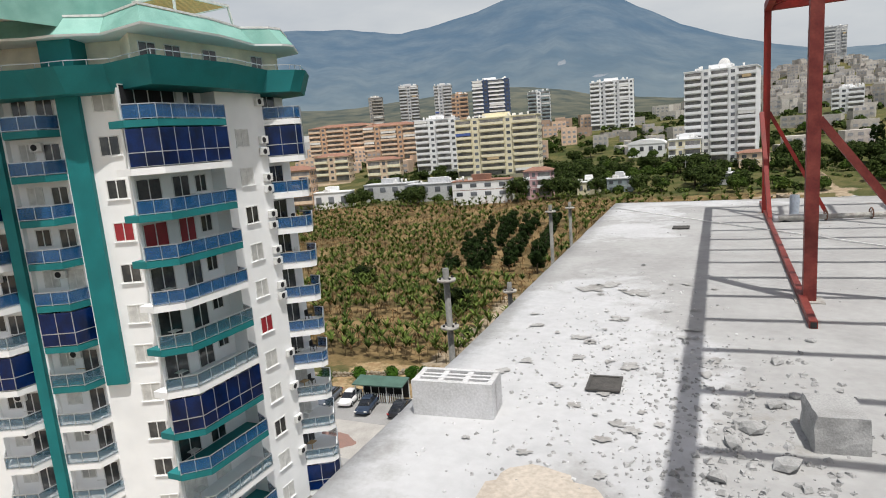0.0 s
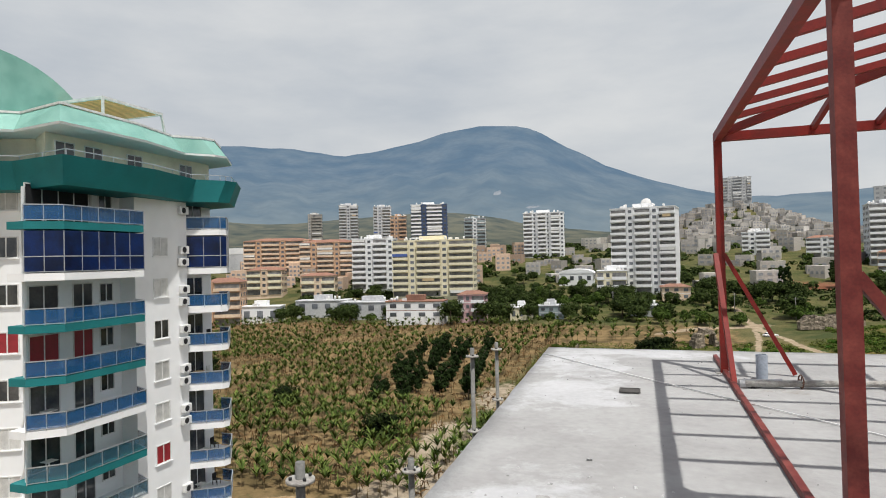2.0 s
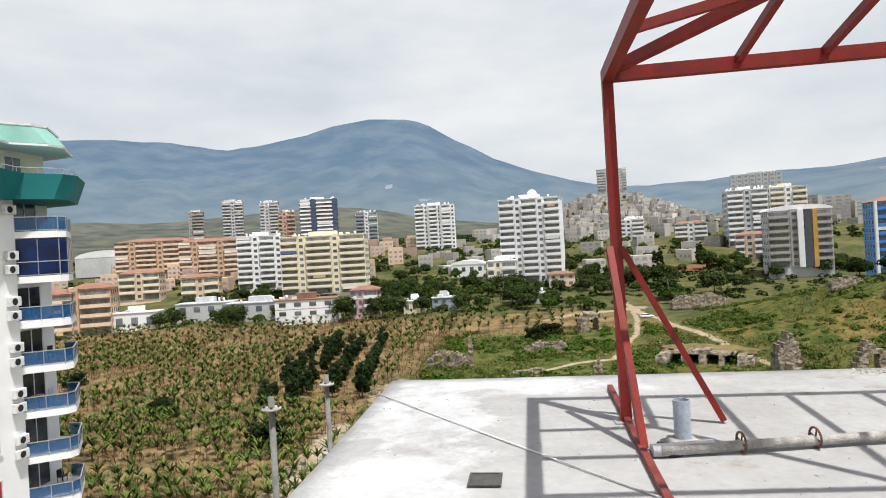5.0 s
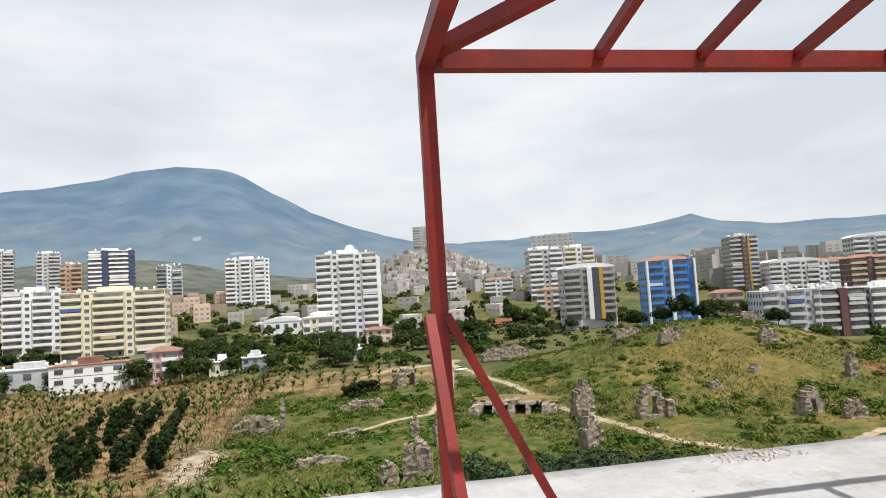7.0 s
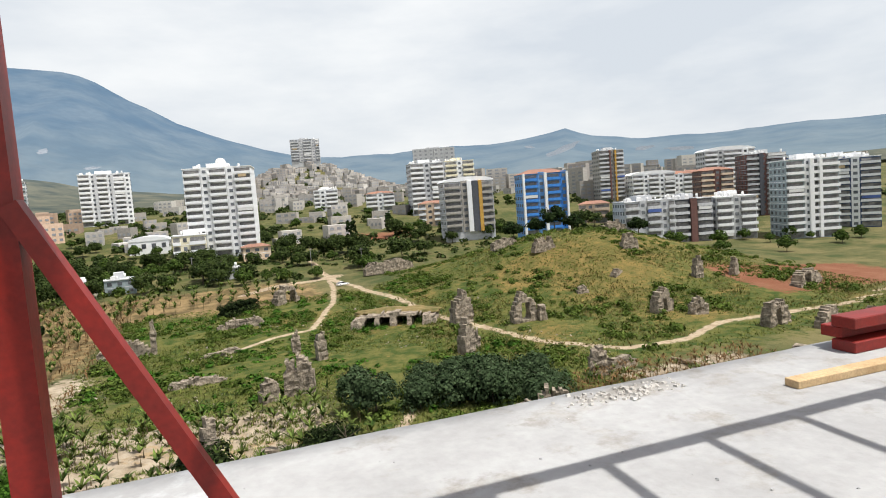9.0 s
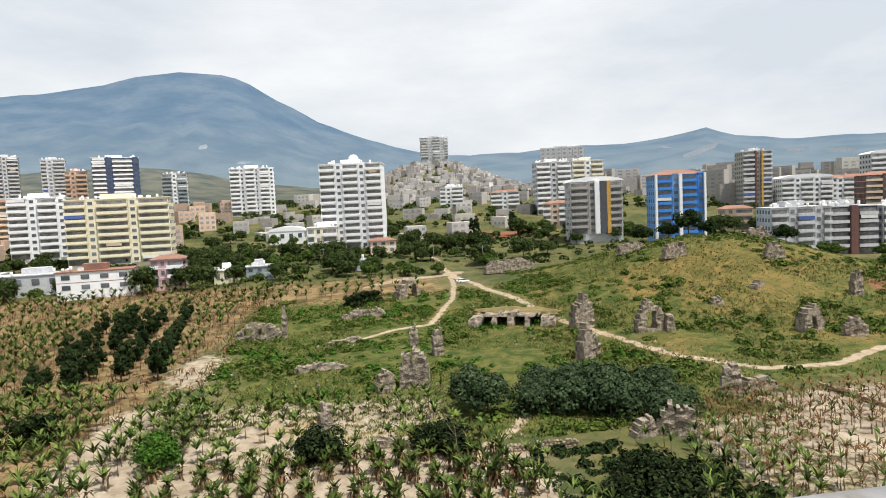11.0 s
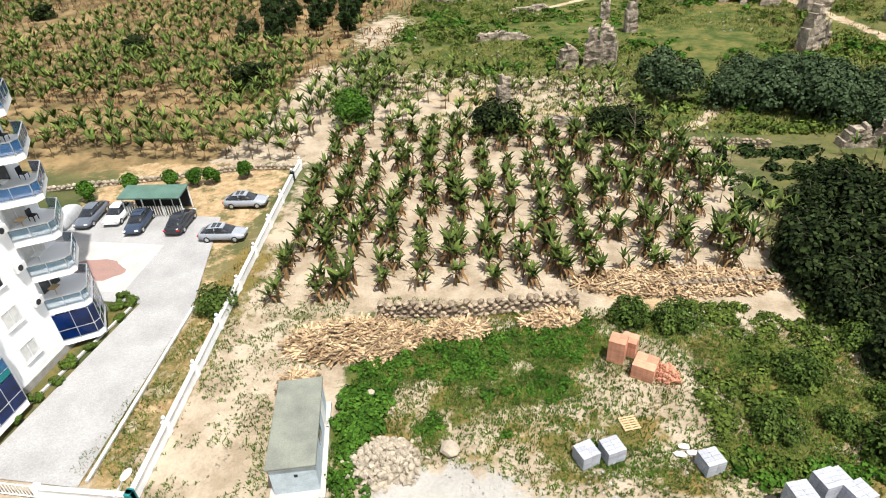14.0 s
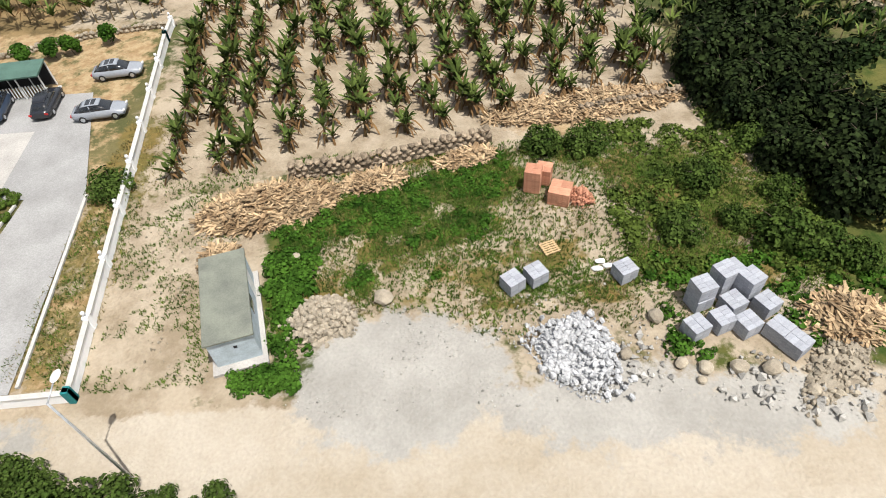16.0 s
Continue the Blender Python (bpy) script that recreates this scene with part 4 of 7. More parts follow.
CX0, CX1, CY0, CY1, CZ = -39.4, -34.0, 33.8, 39.2, 41.9
can = part("canopy", boxes((CX0 - TX, CX1 - TX, CY0 - 34, CY0 - 33.85, CZ, CZ + 0.2), (CX0 - TX, CX1 - TX, CY1 - 34.15, CY1 - 34, CZ, CZ + 0.2), (CX1 - 0.15 - TX, CX1 - TX, CY0 - 33.85, CY1 - 34.15, CZ, CZ + 0.2), (CX0 - TX, CX0 + 0.15 - TX, CY0 - 33.85, CY1 - 34.15, CZ, CZ + 0.2)), M_FRAME, tower, "white framed timber canopy on the roof")
for cx in (CX0, CX1 - 0.14):
    for cy in (CY0, CY1 - 0.14):
        part("leg", bar(bmesh.new(), (cx + 0.07 - TX, cy + 0.07 - 34, CZ), (cx + 0.07 - TX, cy + (0.6 if cy > 36 else 0.07) - 34, 39.7), 0.14), M_FRAME, can)
for k in range(18):
    part("board", boxes((CX0 + 0.15 - TX, CX1 - 0.15 - TX, CY0 - 33.84 + 0.285 * k, CY0 - 33.84 + 0.285 * k + 0.17, CZ + 0.03, CZ + 0.07)), M_BOARD, can)

# ---- street, parking and building lot ----
M_ASPH = material("worn_asphalt", (0.315, 0.312, 0.308), 0.9, (0.25, 0.247, 0.243), 0.35, 0.5, 9, 0.2)
M_PAVE = material("pale_paving", (0.42, 0.40, 0.375), 0.9, (0.34, 0.325, 0.305), 0.5, 0.5, 12, 0.2)
M_REDPAVE = material("red_paving", (0.280, 0.168, 0.140), 0.9, (0.238, 0.154, 0.133), 1.0, 0.5, 12, 0.2)
M_KERB = material("kerb_stone", (0.496, 0.488, 0.464), 0.9, (0.400, 0.392, 0.368), 1.5, 0.5, 20, 0.2)
M_LIME = material("limestone_rubble", (0.36, 0.315, 0.245), 0.95, (0.26, 0.22, 0.165), 2.0, 0.5, 14, 0.4, per_object=0.2)
M_WHITESTONE = material("white_broken_stone", (0.50, 0.505, 0.515), 0.9, (0.30, 0.305, 0.315), 3, 0.5, 14, 0.3, per_object=0.15)
M_BRICK = material("clay_brick", (0.50, 0.245, 0.155), 0.9, (0.40, 0.185, 0.115), 3, 0.5, 20, 0.3, per_object=0.18)
M_GREYBLK = material("pale_grey_block", (0.35, 0.365, 0.405), 0.95, (0.30, 0.31, 0.34), 3, 0.5, 30, 0.4, per_object=0.12)
M_STALK = material("dry_stalks", (0.41, 0.30, 0.18), 0.95, (0.20, 0.13, 0.07), 1.1, 0.5, 8, 0.3, island=0.5)
M_CABIN = material("green_grey_cabin_roof", (0.190, 0.202, 0.165), 0.7, (0.128, 0.135, 0.116), 0.7, 0.5, 14, 0.1)
M_CABIN_W = material("pale_blue_cabin_wall", (0.442, 0.510, 0.561), 0.7, (0.357, 0.408, 0.442), 1.5, 0.5, 18, 0.1)
M_VERGE = material("grey_verge_stone", (0.40, 0.385, 0.355), 0.95, (0.27, 0.26, 0.24), 2.0, 0.5, 14, 0.4, island=0.25)
M_BARK = material("bark", (0.13, 0.10, 0.075), 0.95, (0.09, 0.07, 0.05), 4, 0.5, 30, 0.6)


def leaf_material(name, a, b, k=0.35):
    m = material(name, a, 0.75, b, 0.6, 0.5, 6, 0.0, island=k, spec=0.04)
    return m


M_LEAF = leaf_material("mid_green_leaves", (0.062, 0.096, 0.020), (0.022, 0.042, 0.008), 0.5)
M_LEAF_DK = leaf_material("dark_green_leaves", (0.022, 0.038, 0.011), (0.007, 0.014, 0.004), 0.5)
M_VILLAGE = leaf_material("village_tree_leaves", (0.055, 0.078, 0.022), (0.014, 0.024, 0.007), 0.5)
M_LEAF_OL = leaf_material("olive_grey_leaves", (0.052, 0.078, 0.036), (0.018, 0.032, 0.013), 0.5)
M_LEAF_BR = leaf_material("bright_green_leaves", (0.075, 0.118, 0.020), (0.040, 0.072, 0.012))
M_BANANA = leaf_material("banana_leaves", (0.108, 0.142, 0.034), (0.020, 0.042, 0.010), 0.65)
M_SCRUB = leaf_material("scrub_leaves", (0.082, 0.116, 0.022), (0.036, 0.058, 0.011), 0.45)
M_WEED = leaf_material("lush_weeds", (0.050, 0.112, 0.014), (0.022, 0.058, 0.007), 0.5)
M_BANANA_DRY = leaf_material("dry_banana_leaves", (0.165, 0.100, 0.045), (0.085, 0.050, 0.024), 0.5)
M_PSTEM = material("plant_stem", (0.15, 0.11, 0.055), 0.9, (0.14, 0.11, 0.05), 3, 0.5, 20, 0.2)
M_GRASS = leaf_material("grass_blades", (0.086, 0.126, 0.022), (0.034, 0.062, 0.011), 0.5)
M_MEADOW = leaf_material("meadow_blades", (0.135, 0.150, 0.040), (0.080, 0.096, 0.024), 0.35)
M_GRASS_DRY = leaf_material("dry_grass_blades", (0.190, 0.160, 0.058), (0.115, 0.100, 0.036), 0.45)


def poly_sheet(name, pts, z, mat, label, step=None):
    bm = bmesh.new()
    bm.faces.new([bm.verts.new((x, y, z)) for x, y in pts])
    bmesh.ops.recalc_face_normals(bm, faces=list(bm.faces))
    return tagged(part(name, bm, mat), label, "pavement", kind="structure")


poly_sheet("pavement_drive", ((-31.6, 29.2), (-24.3, 29.2), (-25.9, 46.5), (-30.2, 60.5), (-52, 60.5), (-52, 46.2), (-30.6, 46.2)), 0.035, M_ASPH, "worn grey asphalt drive and car park")
poly_sheet("pavement_bays", ((-33.0, 47.5), (-33.4, 55.0), (-51, 55.0), (-51, 47.5)), 0.042, M_PAVE, "pale concrete paving in the car park")
tagged(part("pavement_red", ragged_sheet(-38.0, 50.4, 3.0, 1.8, 0.05, 4, 30, 0.2), M_REDPAVE), "faded red paving in the car park", "pavement", kind="structure")


def kerb_run(name, pts, w, h, mat, label, cat):
    t = thing(name, label, cat, pts[0][0], pts[0][1], 0, kind="structure")
    for (ax, ay), (bx, by) in zip(pts, pts[1:]):
        L = math.hypot(bx - ax, by - ay)
        n = max(1, round(L / 1.0))
        me = None
        for k in range(n):
            p0, p1 = k / n, (k + 1) / n
            bm = bmesh.new()
            bar(bm, (ax + (bx - ax) * p0 - pts[0][0], ay + (by - ay) * p0 - pts[0][1], h / 2), (ax + (bx - ax) * (p1 - 0.015 / L) - pts[0][0], ay + (by - ay) * (p1 - 0.015 / L) - pts[0][1], h / 2), w, h)
            part("kerb_stone", bm, mat, t)
    return t


kerb_run("trim_kerb", ((-23.9, 29.6), (-25.7, 46.2)), 0.22, 0.16, M_KERB, "white kerb beside the drive", "kerb")
kerb_run("trim_kerb", ((-32.6, 29.4), (-31.0, 45.6)), 0.2, 0.16, M_KERB, "kerb of the planting strip along the tower", "kerb")


def fence_wall(name, pts, label, lamps=True):
    """White rendered boundary wall with coping, pillars and small lamps."""
    o = pts[0]
    t = thing(name, label, "wall", o[0], o[1], 0)
    for (ax, ay), (bx, by) in zip(pts, pts[1:]):
        a, b = Vector((ax - o[0], ay - o[1], 0)), Vector((bx - o[0], by - o[1], 0))
        L = (b - a).length
        bm = bmesh.new()
        bar(bm, a + Vector((0, 0, 0.4)), b + Vector((0, 0, 0.4)), 0.22, 0.86)
        part("panel", bm, M_WHITE, t)
        bm = bmesh.new()
        bar(bm, a + Vector((0, 0, 0.87)), b + Vector((0, 0, 0.87)), 0.34, 0.08)
        part("coping", bm, M_KERB, t)
        n = max(1, round(L / 5.0))
        for k in range(n + 1):
            p = a.lerp(b, k / n)
            pil = part("pillar", bevelled(boxes((p.x - 0.2, p.x + 0.2, p.y - 0.2, p.y + 0.2, -0.05, 1.12)), 0.02), M_WHITE if k else M_TEAL, t)
            if lamps and k:
                bm = bmesh.new()
                cyl(bm, (p.x, p.y, 1.12), (p.x, p.y, 1.3), 0.05, n=8)
                bmesh.ops.create_uvsphere(bm, u_segments=10, v_segments=7, radius=0.14, matrix=Matrix.Translation((p.x, p.y, 1.42)))
                part("lamp_globe", bm, M_FRAME, pil, "white globe lamp")
    return t


fence_wall("boundary_wall", ((-20.2, 28.7), (-25.5, 69.0), (-25.7, 72.0)), "white boundary wall with pillars and globe lamps")
fence_wall("boundary_wall", ((-20.2, 28.6), (-26.0, 28.4)), "white street wall with a teal corner pillar", False)
gate = thing("sliding_gate", "white metal sliding gate across the drive", "gate", -32.4, 28.3, 0)
for k in range(26):
    part("bar", boxes((0.24 * k + 0.05, 0.24 * k + 0.09, -0.02, 0.02, 0.12, 1.05)), M_FRAME, gate)
part("gate_frame", boxes((0, 6.2, -0.035, 0.035, 0.06, 0.13), (0, 6.2, -0.035, 0.035, 1.04, 1.11)), M_FRAME, gate)

# dry stone walls
M_FIELD = material("grey_field_stone", (0.31, 0.245, 0.175), 0.95, (0.15, 0.118, 0.082), 2, 0.5, 14, 0.5, per_object=0.35)


def stone_wall(name, pts, h, w, label, seed, mat=None, size=0.34):
    rnd = random.Random(seed)
    o = pts[0]
    t = thing(name, label, "stone wall", o[0], o[1], 0)
    protos = []
    for k in range(6):
        bm = stone_bm(rnd, size * 1.25, w * 0.8, size * 0.85, 1, 0.22)
        me = bpy.data.meshes.new("stone")
        bm.to_mesh(me)
        bm.free()
        me.materials.append(mat or M_FIELD)
        protos.append(me)
    core = bmesh.new()
    for (ax, ay), (bx, by) in zip(pts, pts[1:]):
        L = math.hypot(bx - ax, by - ay)
        ang = math.degrees(math.atan2(by - ay, bx - ax))
        bar(core, (ax - o[0], ay - o[1], h * 0.3), (bx - o[0], by - o[1], h * 0.3), w * 0.3, h * 0.65)
        n = int(L / (size * 1.05))
        for r in range(max(1, round(h / (size * 0.7)))):
            for k in range(n):
                f = (k + 0.5 * (r % 2) + rnd.uniform(-0.2, 0.2)) / n
                ob = part("stone", rnd.choice(protos), None, t)
                at(ob, ax + (bx - ax) * f - o[0], ay + (by - ay) * f - o[1], size * 0.3 + r * size * 0.68 + rnd.uniform(-0.1, 0.1), rnd.uniform(-35, 35), rnd.uniform(-35, 35), ang + rnd.uniform(-30, 30))
    part("core", core, M_FIELD, t)
    return t


stone_wall("stone_wall", ((-25.6, 72.2), (-33, 71.2), (-42, 68), (-56, 64)), 0.8, 0.6, "low dry stone wall between the car park and the field", 3, M_LIME, 0.5)
stone_wall("stone_wall", ((-9.9, 46.5), (-4.0, 47.0), (5.5, 49.3)), 1.35, 0.9, "crumbling dry stone terrace wall below the plantation", 4, None, 0.55)
stone_wall("stone_wall", ((13.0, 52.0), (21.6, 53.7)), 0.8, 0.7, "crumbling dry stone terrace wall below the plantation", 6, None, 0.42)
stone_wall("stone_wall", ((19.6, 80.7), (28.0, 80.4)), 0.9, 0.5, "low pale wall beside the footpath", 7, None, 0.5)
stone_wall("stone_wall", ((71.5, 93), (72.5, 84), (74.7, 71.8)), 1.0, 0.8, "long low field wall of rough stone", 8, None, 0.6)

# grey site cabin
cab = thing("site_cabin", "long site cabin with green-grey flat roof and pale blue walls", "cabin", -11.7, 33.52, 0, 14.7)
part("slab", boxes((-1.6, 1.6, -3.8, 3.5, -0.05, 0.18)), M_PAVE, cab, "concrete footing")
part("body", boxes((-1.3, 1.3, -3.25, 3.25, 0.18, 2.45)), M_CABIN_W, cab)
part("roof", bevelled(boxes((-1.42, 1.42, -3.42, 3.42, 2.45, 2.62)), 0.03), M_CABIN, cab)
part("window", boxes((1.3, 1.33, -0.9, 0.1, 1.2, 2.0)), M_PANE, cab)
part("door", boxes((1.3, 1.34, 1.2, 2.1, 0.2, 2.2)), M_FRAME, cab)
part("drain_hole", boxes((0.05, 0.25, -3.28, -3.25, 1.55, 1.75)), M_HOLE, cab)


def mesh_from(name, vs, fs, mat):
    me = bpy.data.meshes.new(name)
    me.from_pydata(vs, [], fs)
    me.materials.append(mat)
    return me


def chip(vs, fs, rnd, x, y, z, s):
    """An angular stone of eight faces."""
    m = pose(x, y, z, rnd.uniform(0, 360), rnd.uniform(0, 360), rnd.uniform(0, 360))
    i = len(vs)
    vs += [tuple(m @ Vector(q)) for q in ((s * rnd.uniform(0.4, 0.7), 0, 0), (-s * rnd.uniform(0.4, 0.7), 0, 0), (0, s * rnd.uniform(0.3, 0.6), 0), (0, -s * rnd.uniform(0.3, 0.6), 0), (0, 0, s * rnd.uniform(0.2, 0.5)), (0, 0, -s * rnd.uniform(0.2, 0.5)))]
    fs += [(i + a, i + b, i + c) for a, b, c in ((0, 2, 4), (2, 1, 4), (1, 3, 4), (3, 0, 4), (2, 0, 5), (1, 2, 5), (3, 1, 5), (0, 3, 5))]


def rubble_spread(name, label, n, area, smin, smax, mat, seed, keep):
    """Loose stones strewn over the ground, too many to count."""
    rnd = random.Random(seed)
    vs, fs = [], []
    for _ in range(n):
        x, y = rnd.uniform(area[0], area[1]), rnd.uniform(area[2], area[3])
        if keep(x, y):
            s = smin + (smax - smin) * rnd.random() ** 3
            chip(vs, fs, rnd, x, y, ground_z(x, y) + s * 0.12, s)
    return tagged(part(name, mesh_from(name, vs, fs, mat), None), label, "rubble", kind="stuff")


rubble_spread("verge_rubble", "grey and tan rocks strewn along the verge", 900, (11, 27, 23.6, 30.5), 0.08, 0.75, M_VERGE, 5, lambda x, y: noise.noise((x * 0.3, y * 0.4, 2)) > -0.15 and abs(y - 28.6 + 0.28 * (x - 13)) < 1.8)
rubble_spread("gravel_stones", "small stones lying on the gravel and the bare lot", 1300, (-8, 13, 26.5, 34.5), 0.04, 0.24, M_VERGE, 6, lambda x, y: noise.noise((x * 0.4, y * 0.4, 7)) > 0.0)
rubble_spread("field_stones", "small stones in the bare soil beside the boundary wall", 700, (-20, -12.5, 29, 46), 0.05, 0.28, M_LIME, 7, lambda x, y: noise.noise((x * 0.35, y * 0.35, 3)) > 0.0)
rubble_spread("fallen_masonry", "fallen stones lying round the ruins", 1500, (-28, 75, 84, 175), 0.2, 0.9, M_LIME, 8, lambda x, y: noise.noise((x * 0.07, y * 0.07, 33)) > 0.22)


def pile(name, label, cx, cy, rx, ry, h, n, size, mat, seed, single=260):
    """A heap of loose stones; the ones on top are single pieces."""
    rnd = random.Random(seed)
    t = thing(name, label, "stone pile", cx, cy, 0, rnd.uniform(0, 90))
    hump = bmesh.new()
    bmesh.ops.create_icosphere(hump, subdivisions=4, radius=1)
    for v in list(hump.verts):
        k = 1 + 0.18 * noise.noise(v.co * 1.7 + Vector((seed, 0, 0))) * 2.2
        v.co = Vector((v.co.x * rx * 0.82 * k, v.co.y * ry * 0.82 * k, max(-0.05, v.co.z * h * 0.62 * k + 0.06 * noise.noise(v.co * 9))))
    part("core", hump, mat, t)
    protos = []
    for k in range(7):
        bm = stone_bm(rnd, size * rnd.uniform(0.8, 1.4), size * rnd.uniform(0.7, 1.1), size * rnd.uniform(0.5, 0.9), 1, 0.28)
        me = bpy.data.meshes.new("stone")
        bm.to_mesh(me)
        bm.free()
        me.materials.append(mat)
        protos.append(me)
    for k in range(min(n, single)):
        a, r = rnd.uniform(0, math.tau), math.sqrt(rnd.random()) * 1.02
        kk = 1 + 0.4 * noise.noise(Vector((math.cos(a), math.sin(a), 0.3)) * 1.7 + Vector((seed, 0, 0)))
        z = h * 0.85 * kk * math.sqrt(max(0, 1 - min(1, r) ** 2))
        r *= kk * (1 if rnd.random() < 0.85 else rnd.uniform(1.05, 1.35))
        ob = part("stone", rnd.choice(protos), None, t)
        s = rnd.uniform(0.6, 1.25)
        ob.matrix_basis = pose(rx * r * math.cos(a), ry * r * math.sin(a), z + 0.02, rnd.uniform(0, 360), rnd.uniform(0, 360), rnd.uniform(0, 360)) @ Matrix.Scale(s, 4)
    vs, fs = [], []
    for k in range(n * 3):
        a, r = rnd.uniform(0, math.tau), math.sqrt(rnd.random()) * 1.12
        kk = 1 + 0.4 * noise.noise(Vector((math.cos(a), math.sin(a), 0.3)) * 1.7 + Vector((seed, 0, 0)))
        z = h * 0.8 * kk * math.sqrt(max(0, 1 - min(1, r) ** 2))
        chip(vs, fs, rnd, rx * r * kk * math.cos(a), ry * r * kk * math.sin(a), z, size * rnd.uniform(0.25, 0.75))
    tagged(part("small_stones", mesh_from("small_stones", vs, fs, mat), None, t), kind="stuff")
    return t


pile("stone_pile", "heap of tan limestone rubble beside the cabin", -6.3, 33.1, 1.8, 2.1, 0.6, 200, 0.42, M_LIME, 2)
pile("stone_pile", "heap of white broken stone by the road", 8.6, 29.6, 2.5, 2.6, 0.9, 300, 0.40, M_WHITESTONE, 9, 300)
pile("stone_pile", "spread of grey field stones and stalks at the verge", 22.5, 27.6, 3.2, 1.3, 0.3, 80, 0.36, M_LIME, 11)
for x, y, s in ((-2.6, 34.3, 1.1), (13.6, 31.6, 0.9), (14.2, 28.4, 0.7), (15.4, 28.0, 0.8), (17.2, 27.9, 0.9), (18.9, 27.7, 1.0), (11.3, 29.2, 0.7), (20.6, 26.3, 0.7), (15, 27.3, .5), (-8.6, 38.3, 0.6)):
    rr = random.Random(int(x * 10))
    ob = tagged(part("boulder", stone_bm(rr, s * 1.15, s, s * 0.8, 2, 0.1), M_LIME), "pale tan boulder lying on the lot", "boulder", "boulders")
    at(ob, x, y, s * 0.25, 0, 0, rr.uniform(0, 360))


def block_cube(x, y, z, rz, mat, label, nx=2, ny=4, nz=4, L=1.18, W=1.16, H=1.0, nm="block_pallet", cat="block pallet"):
    """A cube of stacked blocks, each block a piece."""
    t = thing(nm, label, cat, x, y, z, rz, label.split(" on")[0])
    gx, gy, gz = L / nx, W / ny, H / nz
    bm = boxes((-gx / 2 + 0.006, gx / 2 - 0.006, -gy / 2 + 0.006, gy / 2 - 0.006, 0.004, gz - 0.004))
    me = bpy.data.meshes.new("block")
    bm.to_mesh(me)
    bm.free()
    me.materials.append(mat)
    for i in range(nx):
        for j in range(ny):
            for k in range(nz):
                if k == nz - 1 or i in (0, nx - 1) or j in (0, ny - 1):
                    at(part("block", me, None, t), -L / 2 + gx * (i + 0.5), -W / 2 + gy * (j + 0.5), gz * k, 0, 0, 0)
    part("core", boxes((-L / 2 + 0.03, L / 2 - 0.03, -W / 2 + 0.03, W / 2 - 0.03, 0, H - 0.03)), mat, t)
    return t


B_LAB = "cube of stacked pale grey building blocks on the ground"
first = block_cube(5.5, 34.6, 0, 32, M_GREYBLK, B_LAB)
for x, y, rz, z in ((7.0, 35.1, 28, 0), (12.5, 34.9, 24, 0), (16.3, 32.4, 20, 0), (16.3, 32.45, 18, 1.0), (15.5, 30.4, 25, 0), (17.1, 30.8, 20, 0), (18.4, 30.4, 24, 0), (18.1, 31.9, 24, 0), (20.0, 31.7, 28, 0), (20.6, 28.9, 33, 0), (20.0, 29.9, 33, 0), (19.2, 32.8, 30, 0), (19.2, 32.8, 28, 1.0), (17.9, 33.4, 26, 0), (17.9, 33.4, 24, 1.0), (18.9, 34.3, 26, 0)):
    copy_thing(first, pose(x, y, z, 0, 0, rz))
R_LAB = "stack of orange-red clay bricks on the grass"
r1 = block_cube(7.95, 43.5, 0, -18, M_BRICK, R_LAB, 2, 2, 9, 1.15, 1.1, 1.9, "brick_stack", "brick stack")
r2 = block_cube(9.7, 42.2, 0, -22, M_BRICK, R_LAB, 2, 2, 6, 1.5, 1.5, 1.15, "brick_stack", "brick stack")
block_cube(8.85, 44.25, 0, -20, M_BRICK, R_LAB, 2, 2, 6, 1.1, 1.1, 1.35, "brick_stack", "brick stack")
pile("brick_heap", "tumbled heap of clay bricks beside the stacks", 11.2, 42.0, 0.8, 0.9, 0.8, 90, 0.26, M_BRICK, 17)
pal = thing("wooden_pallet", "small stack of bare wooden pallet boards on the grass", "pallet", 8.3, 37.6, 0, 20)
for k in range(6):
    part("board", boxes((-0.55, 0.55, -0.5 + 0.19 * k, -0.38 + 0.19 * k, 0.10, 0.13)), M_WOOD, pal)
part("bearers", boxes((-0.5, -0.4, -0.5, 0.57, 0, 0.1), (-0.05, 0.05, -0.5, 0.57, 0, 0.1), (0.4, 0.5, -0.5, 0.57, 0, 0.1)), M_WOOD, pal)
bagw = thing("cement_bags", "torn white cement bags dropped on the grass", "bags", 11.0, 35.6, 0)
for k, (dx, dy) in enumerate(((0, 0), (0.7, 0.2), (0.3, 0.6))):
    b = stone_bm(random.Random(k), 0.7, 0.42, 0.22, 2, 0.15)
    bmesh.ops.translate(b, verts=list(b.verts), vec=(dx, dy, 0.08))
    part("bag", b, M_FRAME, bagw)


def stalk_heap(name, label, cx, cy, rx, ry, h, n, seed, rz=0):
    """A heap of dry cut stalks, thrown criss-cross."""
    rnd = random.Random(seed)
    bm = bmesh.new()
    for _ in range(n):
        a, r = rnd.uniform(0, math.tau), math.sqrt(rnd.random())
        x, y = rx * r * math.cos(a), ry * r * math.sin(a)
        z = h * (1 - r * r) * rnd.uniform(0.3, 1) + 0.05
        L, az, el = rnd.uniform(0.4, 1.5), rnd.uniform(0, math.tau), rnd.uniform(-0.5, 0.5)
        d = Vector((math.cos(az) * math.cos(el), math.sin(az) * math.cos(el), math.sin(el))) * L / 2
        c = Vector((x, y, max(z, abs(d.z) * 0.7 + 0.03)))
        bar(bm, c - d, c + d, rnd.uniform(0.05, 0.2), rnd.uniform(0.02, 0.06))
    ob = tagged(part(name, bm, M_STALK), label, "stalk heap", kind="stuff")
    return at(ob, cx, cy, 0, 0, 0, rz)


